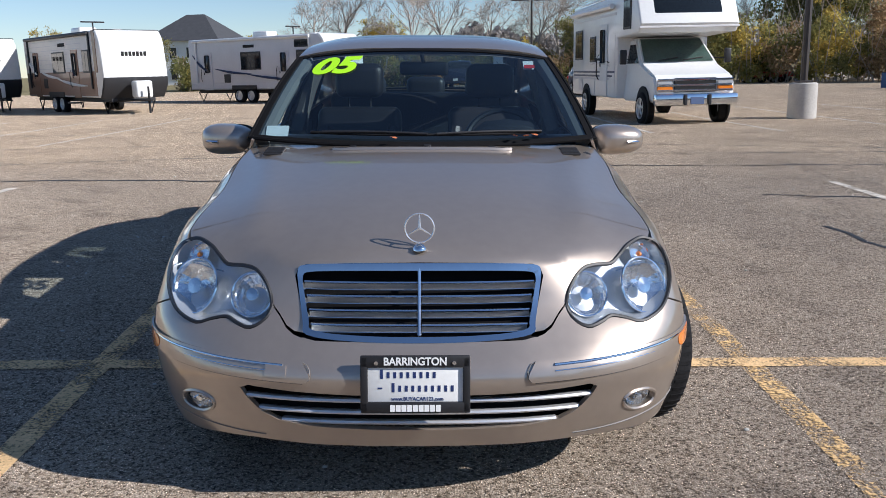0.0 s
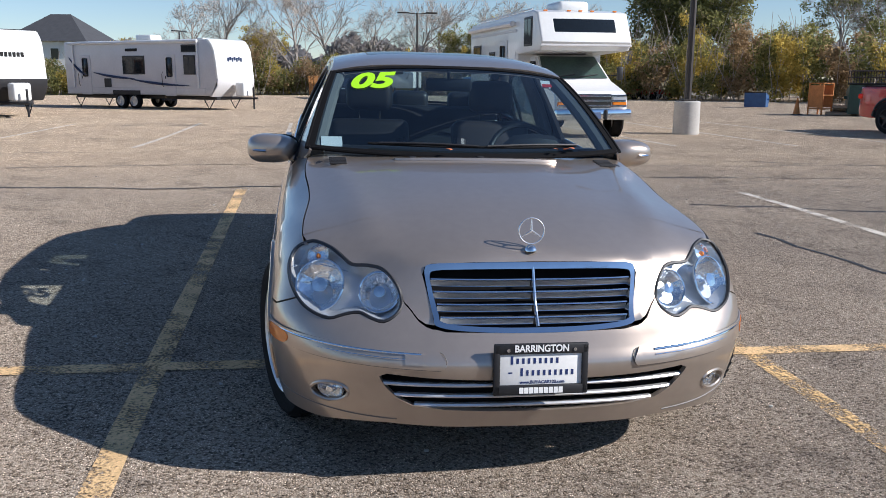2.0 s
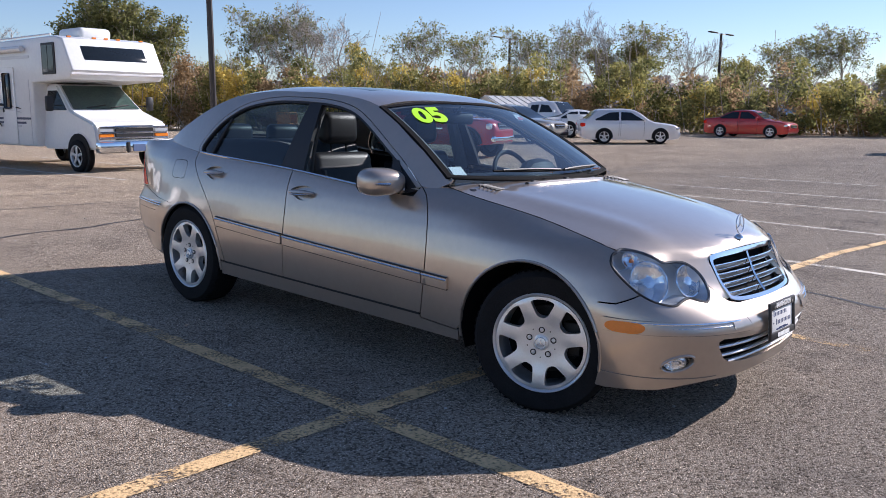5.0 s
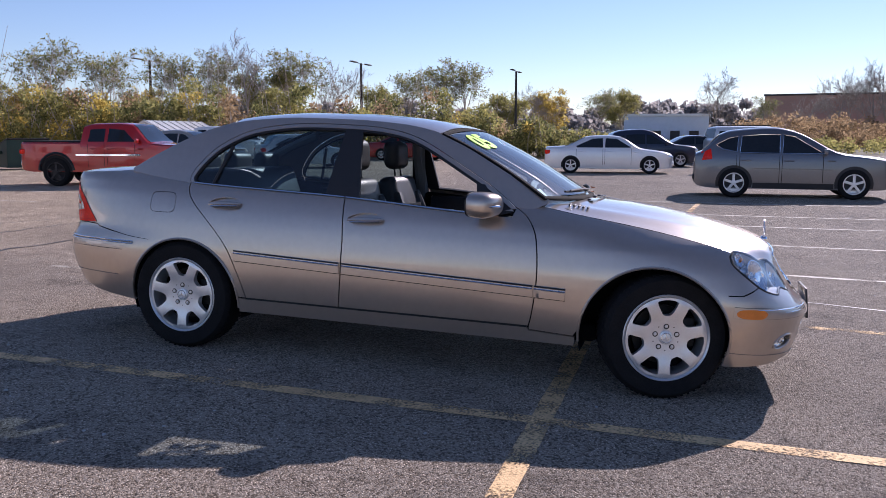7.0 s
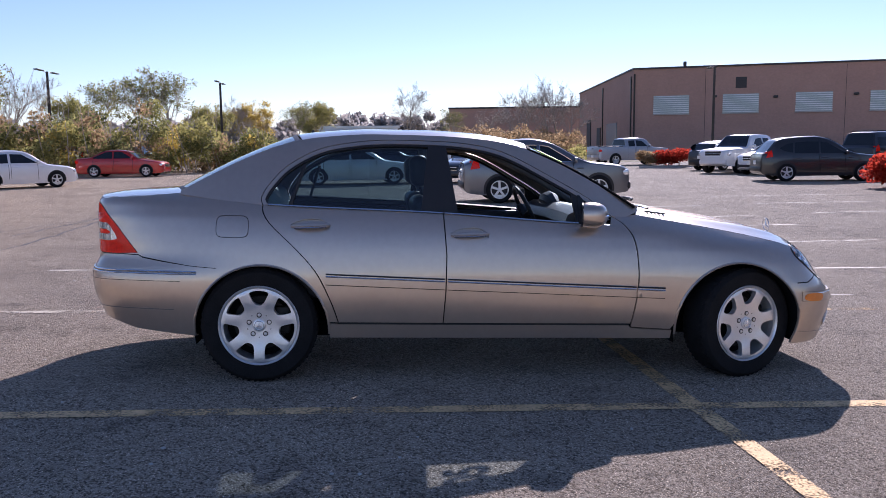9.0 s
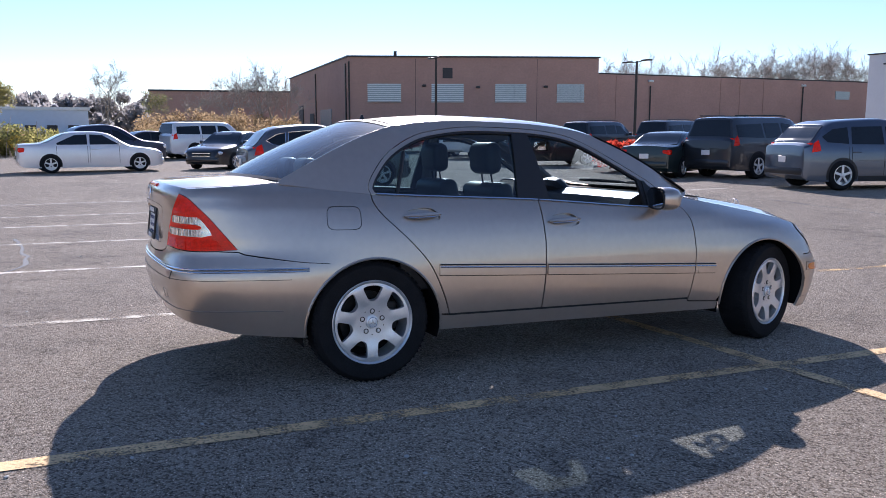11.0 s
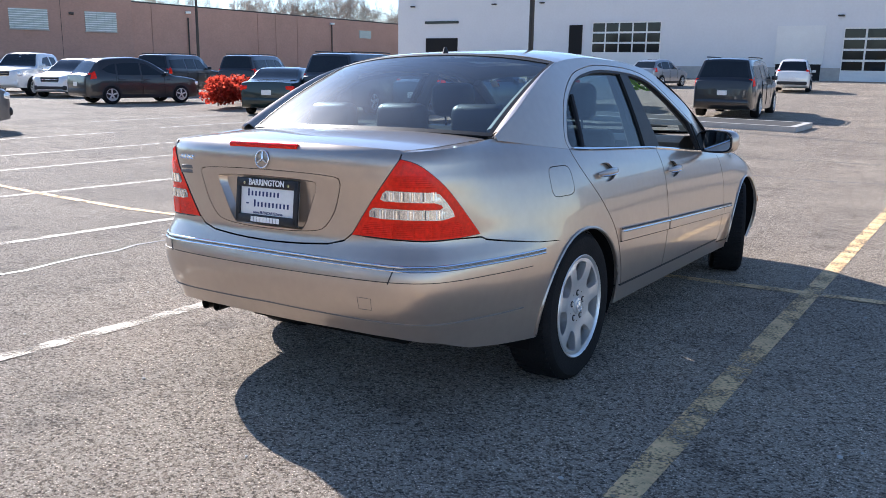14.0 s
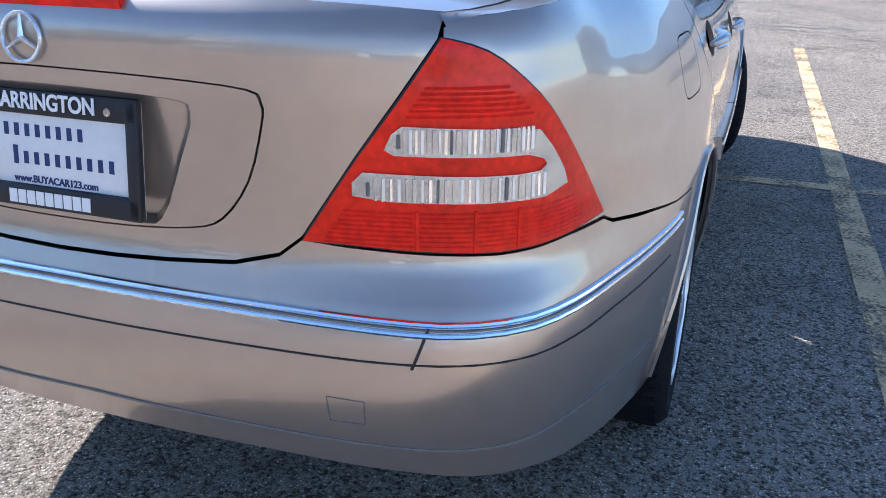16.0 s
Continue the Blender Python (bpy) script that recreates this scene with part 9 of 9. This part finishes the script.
# ==== small things round the lot ====
def dumpster(place, heading, color, label, size=0.85):
    x, y = place
    d = thing("dumpster", label, "dumpster", Matrix.Translation((x, y, ground_z(x, y))) @ pose(0, 0, 0, 0, 0, heading) @ Matrix.Scale(size, 4), "dumpsters")
    m = material("dumpster_paint", color, 0.5, vary=0.2, scale=3)
    bm = bmesh.new()
    v = [bm.verts.new(p) for p in ((-1, -0.75, 0.1), (1, -0.75, 0.1), (1, 0.7, 0.1), (-1, 0.7, 0.1), (-1, -0.85, 1.15), (1, -0.85, 1.15), (1, 0.8, 1.45), (-1, 0.8, 1.45))]
    for f in ((0, 3, 2, 1), (0, 1, 5, 4), (1, 2, 6, 5), (2, 3, 7, 6), (3, 0, 4, 7), (4, 5, 6, 7)):
        bm.faces.new([v[i] for i in f])
    body = part("body", bm, m, d, smooth=False)
    for k in (-0.5, 0.5):
        part("lid", box(0.98, 1.75, 0.06, (k, 0, 1.36), 0.02, 1, m=Matrix.Translation((0, 0, 1.33)) @ pose(0, 0, 0, 10, 0, 0) @ Matrix.Translation((0, 0, -1.33))), BLACK, d)
    for k in (-0.9, -0.3, 0.3, 0.9):
        part("rib", box(0.06, 0.06, 0.95, (k, -0.82, 0.65), 0.01, 1), m, body)
    part("side_pocket", box(2.3, 0.22, 0.14, (0, -0.1, 0.85), 0.02, 1), m, body)


dumpster((21.6, 25.9), 150, (0.022, 0.06, 0.05), "dark green steel dumpster with black lids")
dumpster((24.2, 25.6), 150, (0.022, 0.06, 0.05), "dark green steel dumpster with black lids")
dumpster((21.8, 34.9), 140, (0.03, 0.09, 0.22), "small blue steel dumpster with black lids", 0.52)
cage = thing("steel_cage", "dark steel mesh cage set on top of the dumpster", "cage", Matrix.Translation((21.5, 25.8, ground_z(21.5, 25.8) + 1.22)) @ pose(0, 0, 0, 0, 0, 150))
for k in range(9):
    part("bar", tube([(-0.8 + 0.2 * k, -0.5, 0), (-0.8 + 0.2 * k, -0.5, 0.55), (-0.8 + 0.2 * k, 0.5, 0.55), (-0.8 + 0.2 * k, 0.5, 0)], 0.018, 5), STEELPOLE, cage)
for z_ in (0.05, 0.3, 0.55):
    for y_ in (-0.5, 0.5):
        part("rail", tube([(-0.8, y_, z_), (0.8, y_, z_)], 0.022, 5), STEELPOLE, cage)
ORANGE = material("orange_steel", (0.50, 0.19, 0.05), 0.6, vary=0.25, scale=6)
rack = thing("orange_rack", "upright orange steel rack with two shelves", "rack", Matrix.Translation((20.2, 27.1, ground_z(20.2, 27.1))) @ pose(0, 0, 0, 0, 0, 25))
for sx in (-0.35, 0.35):
    for sy_ in (-0.3, 0.3):
        part("post", box(0.06, 0.06, 1.3, (sx, sy_, 0.65), 0.01, 1), ORANGE, rack)
    part("side_panel", box(0.03, 0.6, 0.9, (sx, 0, 0.75), 0.005, 1), ORANGE, rack)
for z_ in (0.25, 0.8, 1.28):
    part("shelf", box(0.74, 0.66, 0.04, (0, 0, z_), 0.01, 1), ORANGE, rack)
PALLETWOOD = material("weathered_pallet_wood", (0.30, 0.22, 0.15), 0.85, vary=0.3, scale=5)
for k, (px, py) in enumerate(((20.9, 26.5), (20.95, 26.45))):
    pal = thing("pallet", "weathered wooden pallet in a leaning heap", "pallet", Matrix.Translation((px, py, ground_z(px, py) + 0.02 + 0.16 * k)) @ pose(0, 0, 0, 4 * k, 12 * k, 30 + 25 * k), "pallets")
    for j in range(6):
        part("slat", box(1.1, 0.12, 0.022, (0, -0.45 + 0.18 * j, 0.12), 0.004, 1), PALLETWOOD, pal)
    for sx in (-0.5, 0, 0.5):
        part("bearer", box(0.08, 1.02, 0.10, (sx, 0, 0.055), 0.005, 1), PALLETWOOD, pal)
cone = thing("traffic_cone", "orange traffic cone on the asphalt", "traffic cone", Matrix.Translation((19.3, 27.3, ground_z(19.3, 27.3))))
part("base", box(0.36, 0.36, 0.03, (0, 0, 0.015), 0.008, 1), BLACK, cone)
part("cone", lathe([(0.14, 0.03), (0.03, 0.68), (0.001, 0.69)], 18, "z"), ORANGE, cone)
part("band", lathe([(0.098, 0.26), (0.072, 0.42)], 18, "z"), WHITEPLASTIC, cone)
tent = thing("carport", "white fabric carport with a low gable roof", "carport", Matrix.Translation((37.8, 27.3, ground_z(37.8, 27.3))) @ pose(0, 0, 0, 0, 0, -86))
bm = bmesh.new()
pr = [(-1.9, 1.35), (-1.75, 1.62), (0, 2.45), (1.75, 1.62), (1.9, 1.35)]
a, b = [bm.verts.new((x, -4.6, z)) for x, z in pr], [bm.verts.new((x, 4.6, z)) for x, z in pr]
for i in range(4):
    bm.faces.new((a[i], a[i + 1], b[i + 1], b[i]))
bmesh.ops.solidify(bm, geom=bm.faces[:], thickness=0.03)
part("canopy", bm, RVWHITE, tent, smooth=False)
for sg in (1, -1):
    part("side_wall", box(0.04, 9.1, 1.5, (sg * 1.85, 0, 0.95)), RVGREY, tent)
    for y in (-4.5, -1.5, 1.5, 4.5):
        part("post", tube([(sg * 1.8, y, 0), (sg * 1.8, y, 1.6)], 0.035, 6), CHROME, tent)
for k in range(9):
    part("roof_rib", tube([(x, -4.4 + 1.1 * k, z + 0.02) for x, z in pr], 0.03, 5), RVGREY, tent)
tent.scale = (0.85, 0.72, 0.92)
for k in range(3):      # red machines under the trees
    x, y = 21.6 + k * 1.15, 52.0 - k * 0.3
    tr = thing("tractor", "small red tractor parked under the trees", "tractor", Matrix.Translation((x, y, ground_z(x, y))) @ pose(0, 0, 0, 0, 0, 20 * k) @ Matrix.Scale(0.55, 4), "red tractors")
    RED_ = material("tractor_red", (0.45, 0.02, 0.015), 0.45, vary=0.1)
    part("bonnet", box(0.8, 1.6, 0.6, (0, -0.6, 0.95), 0.12, 2), RED_, tr)
    part("mudguard", box(1.5, 0.9, 0.25, (0, 0.8, 1.15), 0.08, 2), RED_, tr)
    part("seat", box(0.5, 0.4, 0.5, (0, 0.7, 1.4), 0.08, 2), BLACK if k else AMBER, tr)
    part("roll_bar", tube([(-0.5, 1.1, 1.1), (-0.5, 1.1, 2.0), (0.5, 1.1, 2.0), (0.5, 1.1, 1.1)], 0.04, 6), BLACK, tr)
    for sg in (1, -1):
        add_wheel(tr, sg * 0.7, 0.8, 0.6)
        add_wheel(tr, sg * 0.5, -1.0, 0.35)
bm = bmesh.new()
bmesh.ops.create_grid(bm, x_segments=24, y_segments=24, size=3.0)
for v in bm.verts:
    d = v.co.length
    v.co.z = max(0, 0.8 * (1 - d / 2.4)) + 0.06 * noise.noise(v.co * 2.5) * (d < 2.4) - 0.05
gp = tagged(part("gravel_mound", bm, material("pale_gravel", (0.42, 0.38, 0.34), 0.9, vary=0.25, scale=6, bump=0.5, bump_scale=25), None), "pale heap of gravel at the lot's edge", "gravel mound", kind="stuff")
gp.matrix_world = Matrix.Translation((29.0, 55.0, ground_z(29, 55)))
for x, y in ((5.2, 64.5), (0.6, 64), (-0.4, 64.4)):
    fc = thing("board_fence", "weathered orange-brown board fence panel", "fence", Matrix.Translation((x, y, ground_z(x, y))), "fence panels")
    for k in range(9):
        part("board", box(0.16, 0.03, 1.5, (k * 0.2, 0, 0.8), 0.005, 1), bpy.data.materials.get("orange_board") or material("orange_board", (0.42, 0.20, 0.07), 0.75, vary=0.25, scale=5), fc)
    part("rail", box(1.9, 0.05, 0.1, (0.8, 0.04, 1.2)), bpy.data.materials["orange_board"], fc)
